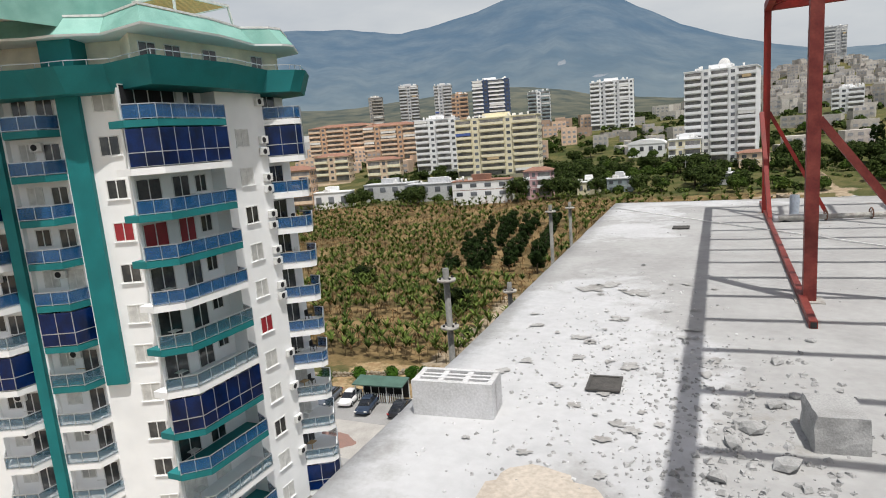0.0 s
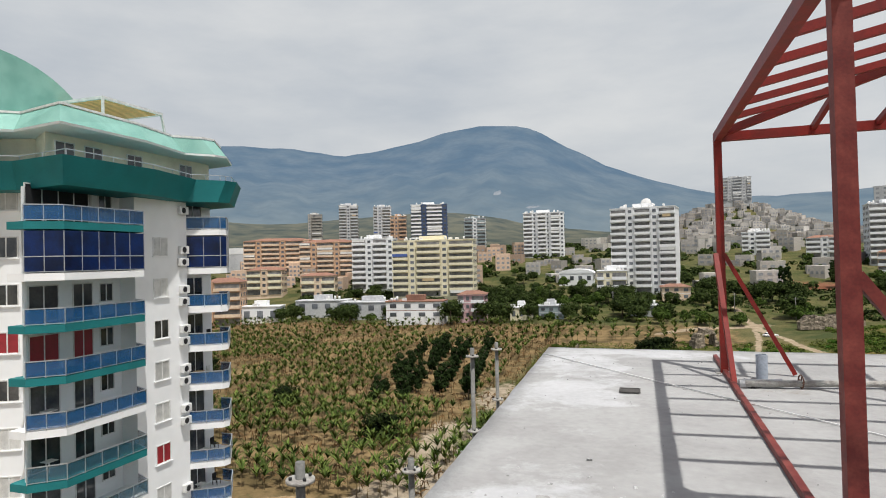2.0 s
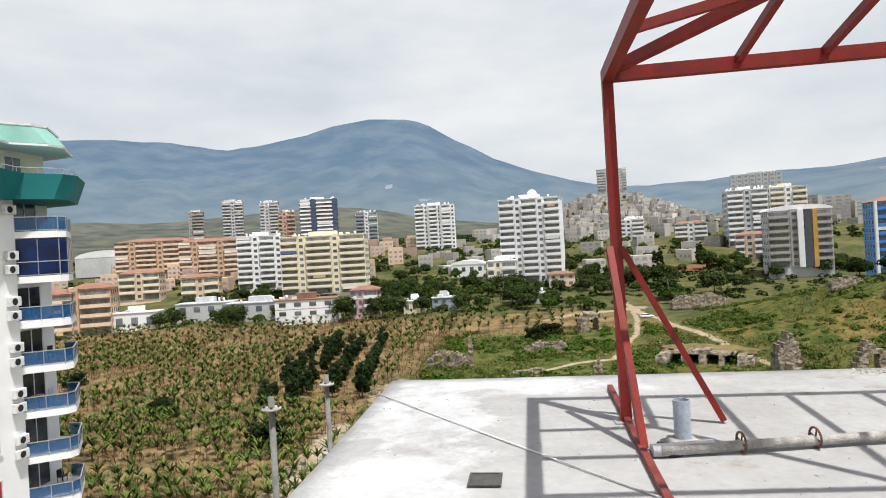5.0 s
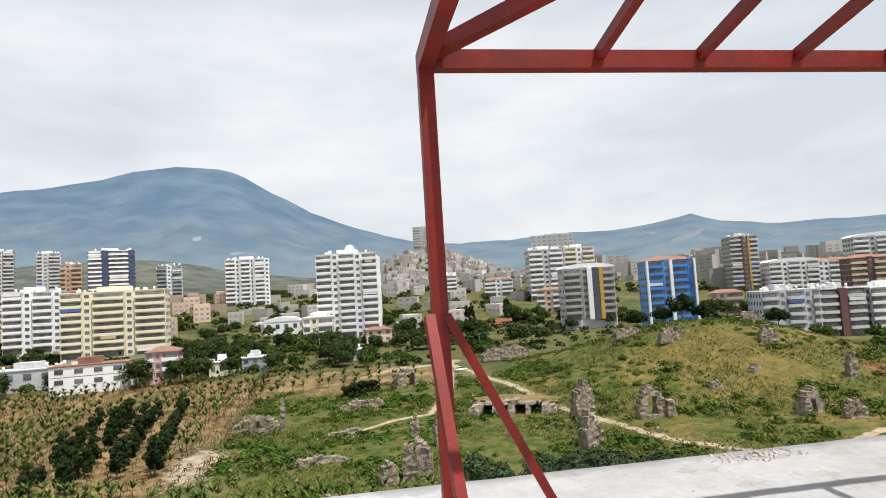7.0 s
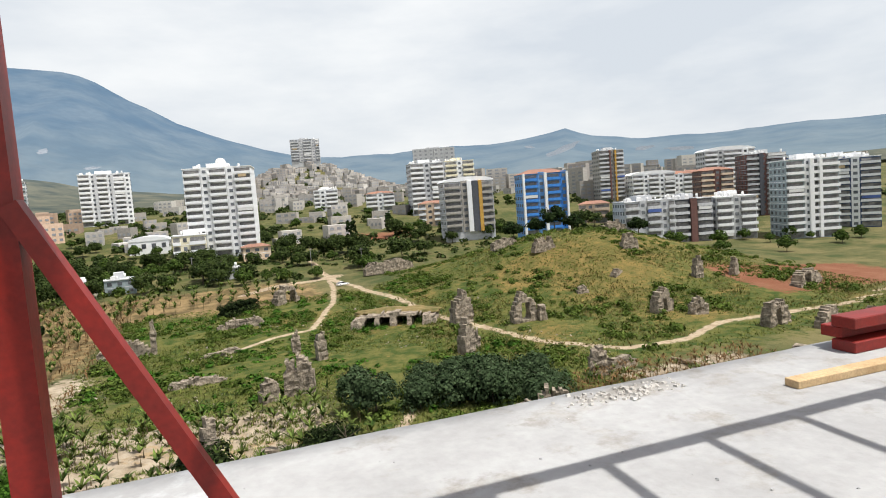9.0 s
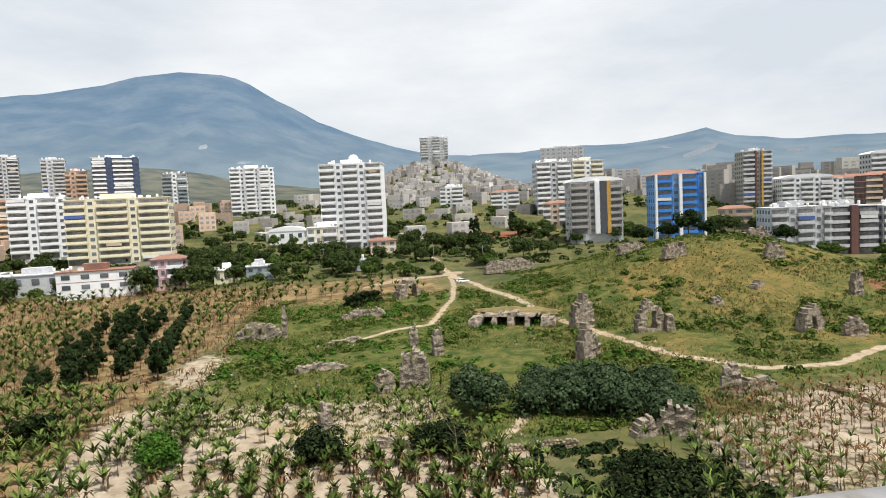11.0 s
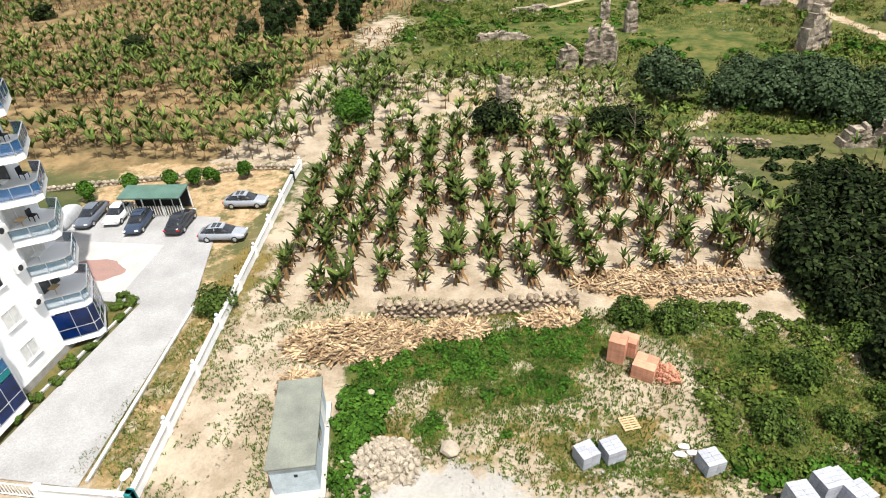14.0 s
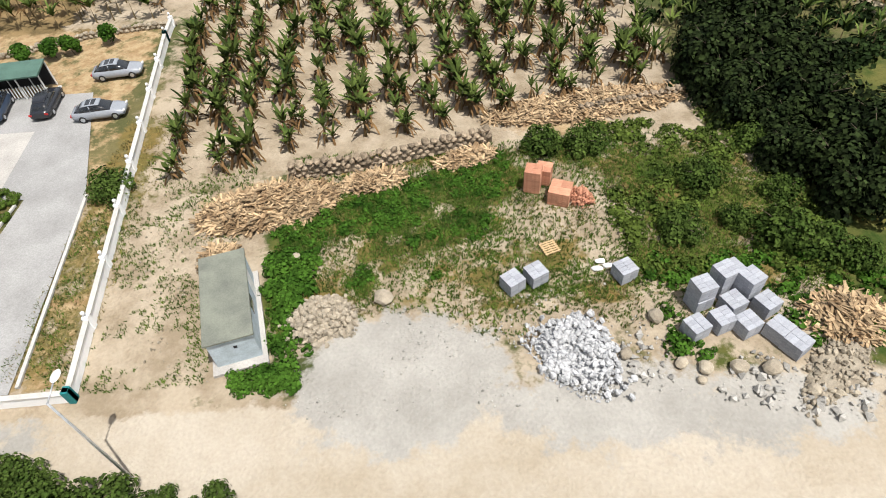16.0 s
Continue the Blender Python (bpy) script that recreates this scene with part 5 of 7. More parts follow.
stalk_heap("stalk_heap", "heap of dry brown banana stalks below the plantation", -11.2, 43.4, 5.2, 2.3, 1.3, 2000, 1, 12)
stalk_heap("stalk_heap", "dry brown stalks spread along the stone wall", -3.6, 45.4, 2.4, 1.0, 0.8, 420, 2, 10)
stalk_heap("stalk_heap", "dry brown stalks spread along the stone wall", 3.4, 47.3, 2.4, 0.9, 0.7, 380, 7, 14)
stalk_heap("stalk_heap", "dry pale stalks spread along the terrace edge", 13.5, 53.0, 8.5, 1.9, 0.7, 1900, 3, 6)
stalk_heap("stalk_heap", "pale dry stalks heaped beside the block cubes", 24.5, 30.8, 2.4, 1.8, 0.9, 700, 4, 0)
stalk_heap("stalk_heap", "dry twigs and stalks behind the cabin", -13.8, 38.6, 1.4, 1.3, 0.7, 260, 5, 0)

# street lamp
lamp = thing("street_lamp", "grey street lamp with one white lamp head", "street lamp", -15.4, 23.85, 0)
bm = bmesh.new()
cyl(bm, (0, 0, -0.05), (0, 0, 8.1), 0.09, 0.05, n=12)
part("pole", bm, M_ALU, lamp)
bm = bmesh.new()
cyl(bm, (0, 0, 8.05), (0.05, 0.95, 8.35), 0.035, n=8)
arm = part("arm", bm, M_ALU, lamp)
hd = stone_bm(random.Random(1), 0.42, 0.7, 0.16, 2, 0.0)
bmesh.ops.translate(hd, verts=list(hd.verts), vec=(0.05, 1.15, 8.36))
part("lamp_head", hd, M_FRAME, arm, "white lamp head")

# waste shelter in the car park
sh = thing("waste_shelter", "small shelter with green roof and white lattice front", "shelter", -37.3, 61.0, 0, 5)
part("roof", boxes((-3.3, 3.3, -1.1, 1.4, 2.45, 2.6), m=Matrix.Rotation(radians(6), 4, "X")), material("green_roof_sheet", (0.08, 0.15, 0.12), 0.6, None, 1, 0.5, 12, 0.1), sh)
for x in (-3.1, -1.0, 1.0, 3.1):
    part("post", boxes((x - 0.05, x + 0.05, -0.95, -0.85, 0, 2.35)), M_FRAME, sh)
    part("post", boxes((x - 0.05, x + 0.05, 1.1, 1.2, 0, 2.55)), M_FRAME, sh)
# Back wall near black: the shelter's inner shade is in its colour.
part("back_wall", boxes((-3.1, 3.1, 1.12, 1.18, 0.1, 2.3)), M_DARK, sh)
for k in range(22):
    part("slat", boxes((-3.1 + 0.285 * k, -3.0 + 0.285 * k, -0.98, -0.95, 0.25, 1.35)), M_FRAME, sh)


def loft(stations, top):
    """A smooth shell through rounded cross-sections (x, half width, bottom, top); top is the share of the width left at the top."""
    bm = bmesh.new()
    rings = []
    for x, w, z0, z1 in stations:
        h = z1 - z0
        half = ((0.86 * w, 0.0), (w, 0.18), (w, 0.55), ((0.35 + 0.65 * top) * w, 0.80), (top * 0.94 * w, 0.96), (top * 0.5 * w, 1.0))
        rings.append([bm.verts.new((x, a, z0 + h * b)) for a, b in half] + [bm.verts.new((x, -a, z0 + h * b)) for a, b in half[::-1]])
    n = len(rings[0])
    for a, b in zip(rings, rings[1:]):
        for k in range(n):
            bm.faces.new((a[k], a[(k + 1) % n], b[(k + 1) % n], b[k])).smooth = True
    bm.faces.new(rings[0])
    bm.faces.new(rings[-1][::-1])
    bmesh.ops.recalc_face_normals(bm, faces=list(bm.faces))
    return bm


def car(x, y, z, rz, paint, label, big=1.0, sunroof=False):
    """A parked saloon: shell, glasshouse, wheels, lamps."""
    c = thing("parked_car", label, "car", x, y, z, rz)
    L, W = 4.5 * big, 1.8
    part("body", loft([(f * L, w, z0, z1) for f, w, z0, z1 in ((-0.5, 0.66, 0.40, 0.74), (-0.48, 0.80, 0.28, 0.88), (-0.40, 0.88, 0.22, 0.95), (-0.2, 0.90, 0.20, 0.94), (0, 0.90, 0.20, 0.93), (0.2, 0.90, 0.20, 0.93), (0.34, 0.89, 0.22, 0.85), (0.45, 0.82, 0.28, 0.73), (0.49, 0.72, 0.34, 0.64), (0.5, 0.60, 0.40, 0.58))], 0.86), paint, c)
    part("glasshouse", loft([(f * L, w, 0.84, z1) for f, w, z1 in ((-0.43, 0.68, 0.93), (-0.30, 0.72, 1.28), (-0.14, 0.74, 1.41), (0.02, 0.74, 1.40), (0.10, 0.73, 1.28), (0.25, 0.70, 0.92))], 0.74), M_NAVY_CAR, c, "dark tinted windows")
    part("roof_panel", loft([(f * L, w, z0, z0 + 0.055) for f, w, z0 in ((-0.29, 0.50, 1.27), (-0.22, 0.56, 1.36), (-0.10, 0.57, 1.405), (0.02, 0.56, 1.395), (0.075, 0.52, 1.34))], 0.9), paint, c)
    if sunroof:
        part("sunroof", bevelled(boxes((-L * 0.19, -L * 0.10, -0.42, 0.42, 1.44, 1.466), (-L * 0.085, L * 0.0, -0.42, 0.42, 1.445, 1.468)), 0.01), M_NAVY_CAR, c, "black glass sunroof")
    for s in (-1, 1):
        for px in (-L * 0.30, L * 0.31):
            bm = bmesh.new()
            cyl(bm, (px, s * (W / 2 - 0.2), 0.32), (px, s * (W / 2 + 0.01), 0.32), 0.32, n=18)
            wl_ = part("wheel", bm, M_TYRE, c)
            bm = bmesh.new()
            cyl(bm, (px, s * (W / 2 + 0.005), 0.32), (px, s * (W / 2 + 0.02), 0.32), 0.19, n=14)
            part("rim", bm, M_ALU, wl_)
        part("headlight", boxes((L / 2 - 0.12, L / 2 + 0.01, s * 0.62 - 0.16, s * 0.62 + 0.16, 0.58, 0.70)), M_FRAME, c)
        part("tail_lamp", boxes((-L / 2 - 0.01, -L / 2 + 0.08, s * 0.68 - 0.14, s * 0.68 + 0.14, 0.62, 0.78)), M_TAIL, c)
        part("pillar", bar(bmesh.new(), (-L * 0.10, s * 0.735, 0.97), (-L * 0.11, s * 0.64, 1.42), 0.09, 0.03), paint, c)
    return c


def paint(name, col):
    return material(name, col, 0.25, tuple(k * 0.92 for k in col), 0.8, 0.5, 20, 0.0, spec=0.6)


M_NAVY_CAR = material("car_glass", (0.02, 0.023, 0.028), 0.08, None, 1, 0.5, 8, 0.0, spec=0.7)
M_TYRE = material("tyre_rubber", (0.03, 0.03, 0.03), 0.9, None, 5, 0.5, 30, 0.1)
M_TAIL = material("red_lamp", (0.4, 0.02, 0.02), 0.3, None, 5, 0.5, 30, 0.0)
P_SILVER, P_WHITE, P_BLACK, P_GREY, P_NAVY = paint("silver_paint", (0.27, 0.29, 0.325)), paint("white_paint", (0.78, 0.78, 0.78)), paint("black_paint", (0.02, 0.022, 0.028)), paint("grey_paint", (0.10, 0.115, 0.14)), paint("navy_paint", (0.03, 0.045, 0.075))
car(-43.9, 59.2, 0.04, -82, P_GREY, "dark grey estate car parked in a bay", 1.08)
car(-41.1, 59.6, 0.04, -82, P_WHITE, "white hatchback parked in a bay", 0.9)
car(-37.9, 58.3, 0.04, -80, P_NAVY, "dark blue saloon parked in front of the shelter")
car(-33.5, 58.6, 0.04, 96, P_BLACK, "black saloon parked in front of the shelter")
car(-28.0, 56.7, 0.04, 6, P_SILVER, "silver coupe parked on the dirt", 1.0, True)
car(-28.5, 63.2, 0.04, 6, P_SILVER, "silver saloon parked on dry grass", 1.0, True)
car(-48.6, 55.6, 0.04, -84, P_WHITE, "white car parked beside the tower")
car(37.5, 216, ground_z(37.5, 216), 20, P_WHITE, "white car standing on the dirt track")
M_TARP = material("pale_car_cover", (0.42, 0.43, 0.44), 0.6, (0.34, 0.35, 0.36), 2, 0.5, 12, 0.3)
cov = thing("covered_car", "car under a pale grey dust cover", "car", -46.3, 58.6, 0.04, -82)
bm = bmesh.new()
bmesh.ops.create_uvsphere(bm, u_segments=24, v_segments=14, radius=1)
for v in bm.verts:
    v.co = Vector((math.copysign(abs(v.co.x) ** 0.6, v.co.x) * 2.2, math.copysign(abs(v.co.y) ** 0.5, v.co.y) * 0.92, max(0.0, v.co.z ** 1.0 * 1.4 if v.co.z > 0 else 0)))
    v.co += Vector((0, 0, 0.05 * noise.noise(v.co * 3)))
for f in bm.faces:
    f.smooth = True
part("cover", bm, M_TARP, cov)

# ---- plants ----
def leaf_cloud(vs, fs, rnd, centre, rad, n, size, flat=0.5):
    """Adds n small leaf blades over the shell of a clump."""
    cx, cy, cz = centre
    rx, ry, rz = rad
    for _ in range(n):
        u, a = rnd.uniform(-0.75, 1), rnd.uniform(0, math.tau)
        s = math.sqrt(max(0, 1 - u * u))
        r = rnd.uniform(0.72, 1.08)
        p = Vector((cx + rx * r * s * math.cos(a), cy + ry * r * s * math.sin(a), cz + rz * r * u))
        out = Vector((s * math.cos(a), s * math.sin(a), u + 0.35)).normalized()
        side = Vector((rnd.uniform(-1, 1), rnd.uniform(-1, 1), rnd.uniform(-1, 1))).cross(out).normalized()
        up = (out.cross(side) + out * rnd.uniform(-flat, flat)).normalized()
        k = size * rnd.uniform(0.6, 1.3)
        i = len(vs)
        vs += [tuple(p - side * k * 0.5), tuple(p - up * k * 0.42 + out * k * 0.1), tuple(p + side * k * 0.55), tuple(p + up * k * 0.5 + out * k * 0.12)]
        fs.append((i, i + 1, i + 2, i + 3))


def crown_mesh(name, seed, r, h, clumps, leaves, size, mat, low=0.0):
    rnd = random.Random(seed)
    vs, fs = [], []
    for k in range(clumps):
        a, q = rnd.uniform(0, math.tau), math.sqrt(rnd.random()) * 0.72
        z = low + h * rnd.uniform(0.18, 0.85) * (1 - 0.35 * q)
        cr = r * rnd.uniform(0.28, 0.50)
        leaf_cloud(vs, fs, rnd, (r * q * math.cos(a), r * q * math.sin(a), z), (cr, cr, cr * rnd.uniform(0.6, 0.95)), leaves, size)
    return mesh_from(name, vs, fs, mat)


def trunk_mesh(seed, h, r, spread):
    rnd = random.Random(seed)
    bm = bmesh.new()
    top = Vector((rnd.uniform(-0.2, 0.2), rnd.uniform(-0.2, 0.2), h * 0.55))
    cyl(bm, (0, 0, -0.3), top, r, r * 0.6, n=8)
    for k in range(5):
        a = k * math.tau / 5 + rnd.uniform(-0.4, 0.4)
        cyl(bm, top - Vector((0, 0, h * 0.12 * rnd.random())), (spread * 0.6 * math.cos(a), spread * 0.6 * math.sin(a), h * rnd.uniform(0.7, 0.85)), r * 0.45, r * 0.12, n=6)
    me = bpy.data.meshes.new("trunk")
    bm.to_mesh(me)
    bm.free()
    me.materials.append(M_BARK)
    return me


def tree_kind(name, label, seed, h, r, clumps, leaves, size, mat, group, low=0.25, cat="tree"):
    t = thing(name, label, cat, 0, 0, 0, 0, group)
    part("trunk", trunk_mesh(seed, h, max(0.08, h * 0.025), r), None, t)
    part("crown", crown_mesh("crown", seed + 1, r, h * (1 - low), clumps, leaves, size, mat, h * low), None, t)
    return t


def scatter(proto, spots, seed, smin=0.8, smax=1.25):
    """Stands copies of a plant on the land; the first spot takes the plant itself."""
    rnd = random.Random(seed)
    base = None
    for k, (x, y) in enumerate(spots):
        s = rnd.uniform(smin, smax)
        m = pose(x, y, ground_z(x, y) - 0.05, 0, 0, rnd.uniform(0, 360)) @ Matrix.Diagonal((s, s, s * rnd.uniform(0.9, 1.1), 1))
        if k == 0:
            proto.matrix_basis = m
            base = proto
        else:
            c = copy_thing(base, pose(0, 0, 0))
            c.matrix_basis = m


G = "trees round the village"
T_DARK = tree_kind("dark_tree", "dark green broad-crowned tree among the houses", 11, 8, 4.0, 20, 90, 0.62, M_VILLAGE, G)
T_MID = tree_kind("garden_tree", "mid green garden tree among the houses", 21, 6, 3.4, 13, 90, 0.65, M_LEAF, G)
T_FRUIT = tree_kind("fruit_tree", "dark green fruit tree in an orchard row", 31, 7.4, 2.0, 15, 110, 0.42, M_LEAF_DK, "orchard trees", 0.06)
rnd = random.Random(77)
spots_d = [(-80, 249), (-20, 250), (-8, 262), (2, 268), (-38, 275), (-48, 268), (-58, 290), (-30, 300), (12, 285), (24, 282), (32, 290), (45, 300), (52, 292), (58, 286), (64, 296), (30, 315), (20, 330), (-60, 262), (-2, 248), (8, 255), (-104, 246), (-122, 243), (-70, 330), (-64, 345), (-60, 355), (-16, 340), (-40, 360)]
spots_d += [(-126, 238), (-118, 236), (-97, 238), (-74, 238), (-60, 240), (-54, 244), (-44, 246), (-28, 248), (-150, 236), (-146, 240)]
spots_d += [(rnd.uniform(-75, 60), rnd.uniform(252, 300)) for _ in range(34)] + [(rnd.uniform(-160, -85), rnd.uniform(252, 330)) for _ in range(16)] + [(rnd.uniform(60, 230), rnd.uniform(260, 330)) for _ in range(26)]
scatter(T_DARK, spots_d, 1, 0.7, 1.3)
spots_m = [(rnd.uniform(-120, 60), rnd.uniform(238, 300)) for _ in range(52)] + [(rnd.uniform(-220, 220), rnd.uniform(300, 460)) for _ in range(80)] + [(rnd.uniform(150, 260), rnd.uniform(170, 260)) for _ in range(26)]
scatter(T_MID, spots_m, 2, 0.5, 1.1)
orch = []
ORX, ORD = -55.5, -0.8
for r in range(4):
    for k in range(12):
        orch.append((ORX + 6.2 * r + k * ORD + rnd.uniform(-0.4, 0.4), 122 + 2.6 * r + k * 5.2 + rnd.uniform(-0.7, 0.7)))
scatter(T_FRUIT, [p for k, p in enumerate(orch) if k % 7 != 3], 3, 0.6, 1.15)

T_HILL = tree_kind("hilltop_tree", "dark round-crowned tree on the mound", 41, 8, 4.0, 15, 110, 0.7, M_LEAF_DK, "trees on the mound", 0.3)
scatter(T_HILL, [(98, 205), (108, 206), (112, 200), (121, 203), (140, 190)], 4, 0.9, 1.25)
T_CYP = thing("cypress", "slim dark cypress tree", "tree", 0, 0, 0, 0, "cypresses")
part("trunk", trunk_mesh(51, 6, 0.2, 0.6), None, T_CYP)
part("crown", crown_mesh("crown", 52, 1.7, 13, 26, 60, 0.6, M_LEAF_DK, 0.4), None, T_CYP)
scatter(T_CYP, [(61, 318), (63.5, 318), (-46, 272), (88, 345), (90, 347), (-100, 300)], 5, 0.9, 1.1)
T_ROUND = tree_kind("round_tree", "bright green dense round tree at the field edge", 61, 5.4, 3.0, 46, 190, 0.3, M_WEED, "", 0.02)
scatter(T_ROUND, [(-23.2, 86.5)], 6, 1.0, 1.0)
T_LOW = tree_kind("carob_tree", "grey-green spreading tree beside the ruins", 71, 7.5, 3.8, 20, 140, 0.42, M_LEAF_OL, "", 0.1)
scatter(T_LOW, [(17.6, 97), (19.5, 94)], 7, 0.95, 1.1)
T_THICK = tree_kind("olive_thicket", "dense grey-green olive bush beside the path", 81, 5.6, 4.0, 22, 150, 0.42, M_LEAF_OL, "olive bushes beside the path", 0.0, "bush")
scatter(T_THICK, [(28, 97), (32, 93), (37, 95), (34, 100), (41, 91), (30, 102), (40, 98), (44, 87), (26, 93), (36, 89), (45, 93), (42, 84)], 8, 0.8, 1.15)
M_THICKET = leaf_material("thicket_leaves", (0.024, 0.036, 0.011), (0.004, 0.008, 0.003), 0.8)
T_BUSH = tree_kind("dark_bush", "dark green thicket bush at the edge of the lot", 91, 3.9, 2.7, 26, 120, 0.36, M_THICKET, "bushes at the edge of the lot", 0.0, "bush")
bsp = [(26, 60), (29, 58), (31, 62), (28, 53), (30, 49), (27, 47.5), (32, 55), (31.5, 66), (30, 69), (33, 46), (27, 65), (31, 43), (35, 42), (29, 39.5), (24.5, 56.5), (25, 50), (26.5, 44.5), (24.5, 53), (28.5, 42.5), (31, 52), (29.5, 55.5)]
scatter(T_BUSH, bsp + [(-44, 100), (-120, 150), (3, 196), (0, 192), (6, 198), (-74, 118), (9.5, 84), (12, 83), (-3.5, 84)], 9, 0.8, 1.25)
T_BUSHM = tree_kind("green_bush", "mid green weedy bush on the lot", 101, 2.0, 1.9, 16, 150, 0.22, M_LEAF, "weedy bushes on the lot", 0.0, "bush")
scatter(T_BUSHM, [(17, 38), (21, 39), (19.5, 43), (24.5, 41), (23, 37.5), (25, 46.5), (12.5, 47.5), (9, 48), (-16.5, 22.3), (-13.5, 22.4), (-19.5, 22.0), (-22.5, 22.6), (-10.8, 21.9), (25, 36), (27, 35), (-23.4, 46.2), (-15, 21.2), (-25, 22.0), (-24.6, 24.2), (-22.8, 24.0), (-21.0, 23.6)], 10, 0.55, 1.1)
T_TOP = thing("clipped_conifer", "small clipped green conifer by the stone wall", "tree", 0, 0, 0, 0, "clipped conifers")
part("trunk", trunk_mesh(111, 1.6, 0.07, 0.3), None, T_TOP)
part("crown", crown_mesh("crown", 112, 0.95, 2.5, 34, 60, 0.2, M_WEED, 0.05), None, T_TOP)
scatter(T_TOP, [(-47, 63), (-43.2, 65.3), (-39, 66.6), (-36.4, 67.4), (-34.6, 67.8), (-31.3, 69.5)], 11, 0.95, 1.1)
T_HEDGE = tree_kind("hedge_ball", "round clipped yellow-green shrub beside the drive", 121, 0.8, 0.62, 10, 90, 0.14, M_LEAF_BR, "round shrubs beside the drive", 0.0, "shrub")
scatter(T_HEDGE, [(-32.0 + 0.065 * k * 1.8 - 0.3 * (k % 2), 29.8 + 1.8 * k) for k in range(10)] + [(-31.5, 46.5), (-32.6, 46.9), (-32.2, 45.6)], 12, 0.85, 1.2)
dead = tagged(part("dead_tree", trunk_mesh(131, 5, 0.12, 3.0), None), "bare grey dead tree between the plants", "tree")
at(dead, 12.8, 80.5, 0)


# ---- banana plants ----
def banana_geometry(rnd, vs, fs, base, h, leaves, seg, width, droop, lift=(0.55, 1.2), size=1.0):
    """Leaf blades: arched, folded along the rib, ragged and torn towards the tip."""
    bx, by, bz = base
    a0 = rnd.uniform(0, math.tau)
    for k in range(leaves):
        a = a0 + k * 2.4 + rnd.uniform(-0.3, 0.3)
        L = rnd.uniform(0.9, 1.6) * size
        up = rnd.uniform(*lift)
        sag = droop * rnd.uniform(0.4, 1.9)
        d = Vector((math.cos(a), math.sin(a), 0))
        twist = rnd.uniform(-0.5, 0.5)
        s = Vector((-math.sin(a) * math.cos(twist), math.cos(a) * math.cos(twist), math.sin(twist)))
        prev = None
        for j in range(seg + 1):
            f = j / seg
            p = Vector((bx, by, bz + h)) + d * (L * f * math.cos(up * (1 - f * 0.25))) + Vector((0, 0, L * (math.sin(up) * f - sag * f * f)))
            w = width * math.sin(math.pi * (0.10 + 0.85 * f)) * rnd.uniform(0.7, 1.15)
            i = len(vs)
            vs += [tuple(p + s * w + Vector((0, 0, w * 0.25))), tuple(p), tuple(p - s * w * rnd.uniform(0.6, 1.1) + Vector((0, 0, w * 0.25)))]
            if prev is not None:
                fs += [(prev, prev + 1, i + 1, i), (prev + 1, prev + 2, i + 2, i + 1)]
            prev = i


def banana_kind(seed, label):
    """A mat of two to four stems, each with its own leaves."""
    rnd = random.Random(seed)
    t = thing("banana_plant", label, "banana plant", 0, 0, 0, 0, "banana plants in rows")
    vs, fs, dv, df = [], [], [], []
    for q in range(rnd.choice((2, 3, 3, 4))):
        a, r = rnd.uniform(0, math.tau), (0.0 if q == 0 else rnd.uniform(0.3, 0.6))
        x, y = r * math.cos(a), r * math.sin(a)
        h = rnd.uniform(1.0, 1.45) * (1.0 if q == 0 else rnd.uniform(0.45, 0.95))
        tip = (x + rnd.uniform(-0.15, 0.15), y + rnd.uniform(-0.15, 0.15), h)
        bm = bmesh.new()
        cyl(bm, (x, y, -0.1), tip, 0.115 if q == 0 else 0.085, 0.06, n=8)
        part("stem", bm, M_PSTEM, t)
        banana_geometry(rnd, vs, fs, (tip[0], tip[1], 0), h * 0.92, 8 if q == 0 else 6, 5, 0.14, 0.26, (0.95, 1.5), 1.0 if q == 0 else 0.8)
        banana_geometry(rnd, dv, df, (tip[0], tip[1], 0), h * 0.82, 4, 3, 0.10, 1.25, (0.1, 0.9), 0.8)
    part("leaves", mesh_from("leaves", vs, fs, M_BANANA), None, t)
    part("dry_leaves", mesh_from("dry_leaves", dv, df, M_BANANA_DRY), None, t, "withered brown hanging leaves")
    return t


def front_line(x):
    return lerp_table(x, (-20, -10, 6, 17, 25), (46.6, 49.2, 51.8, 55.2, 56.5))


kinds = [banana_kind(200 + k, "green banana plant with torn leaves in a sandy row") for k in range(6)]
rnd = random.Random(9)
near = []
for i in range(15):
    x = -18.4 + 2.9 * i
    y = front_line(x) + 1.0
    while y < 84:
        lean = (y - 46) * -0.13
        if rnd.random() < 0.9:
            near.append((x + lean + rnd.uniform(-0.5, 0.5), y + rnd.uniform(-0.6, 0.6)))
        y += 1.7
near.sort(key=lambda p: p[1])
singles, rest = near[:285], near[285:]
for k in range(6):
    scatter(kinds[k], singles[k::6], 300 + k, 0.85, 1.5)


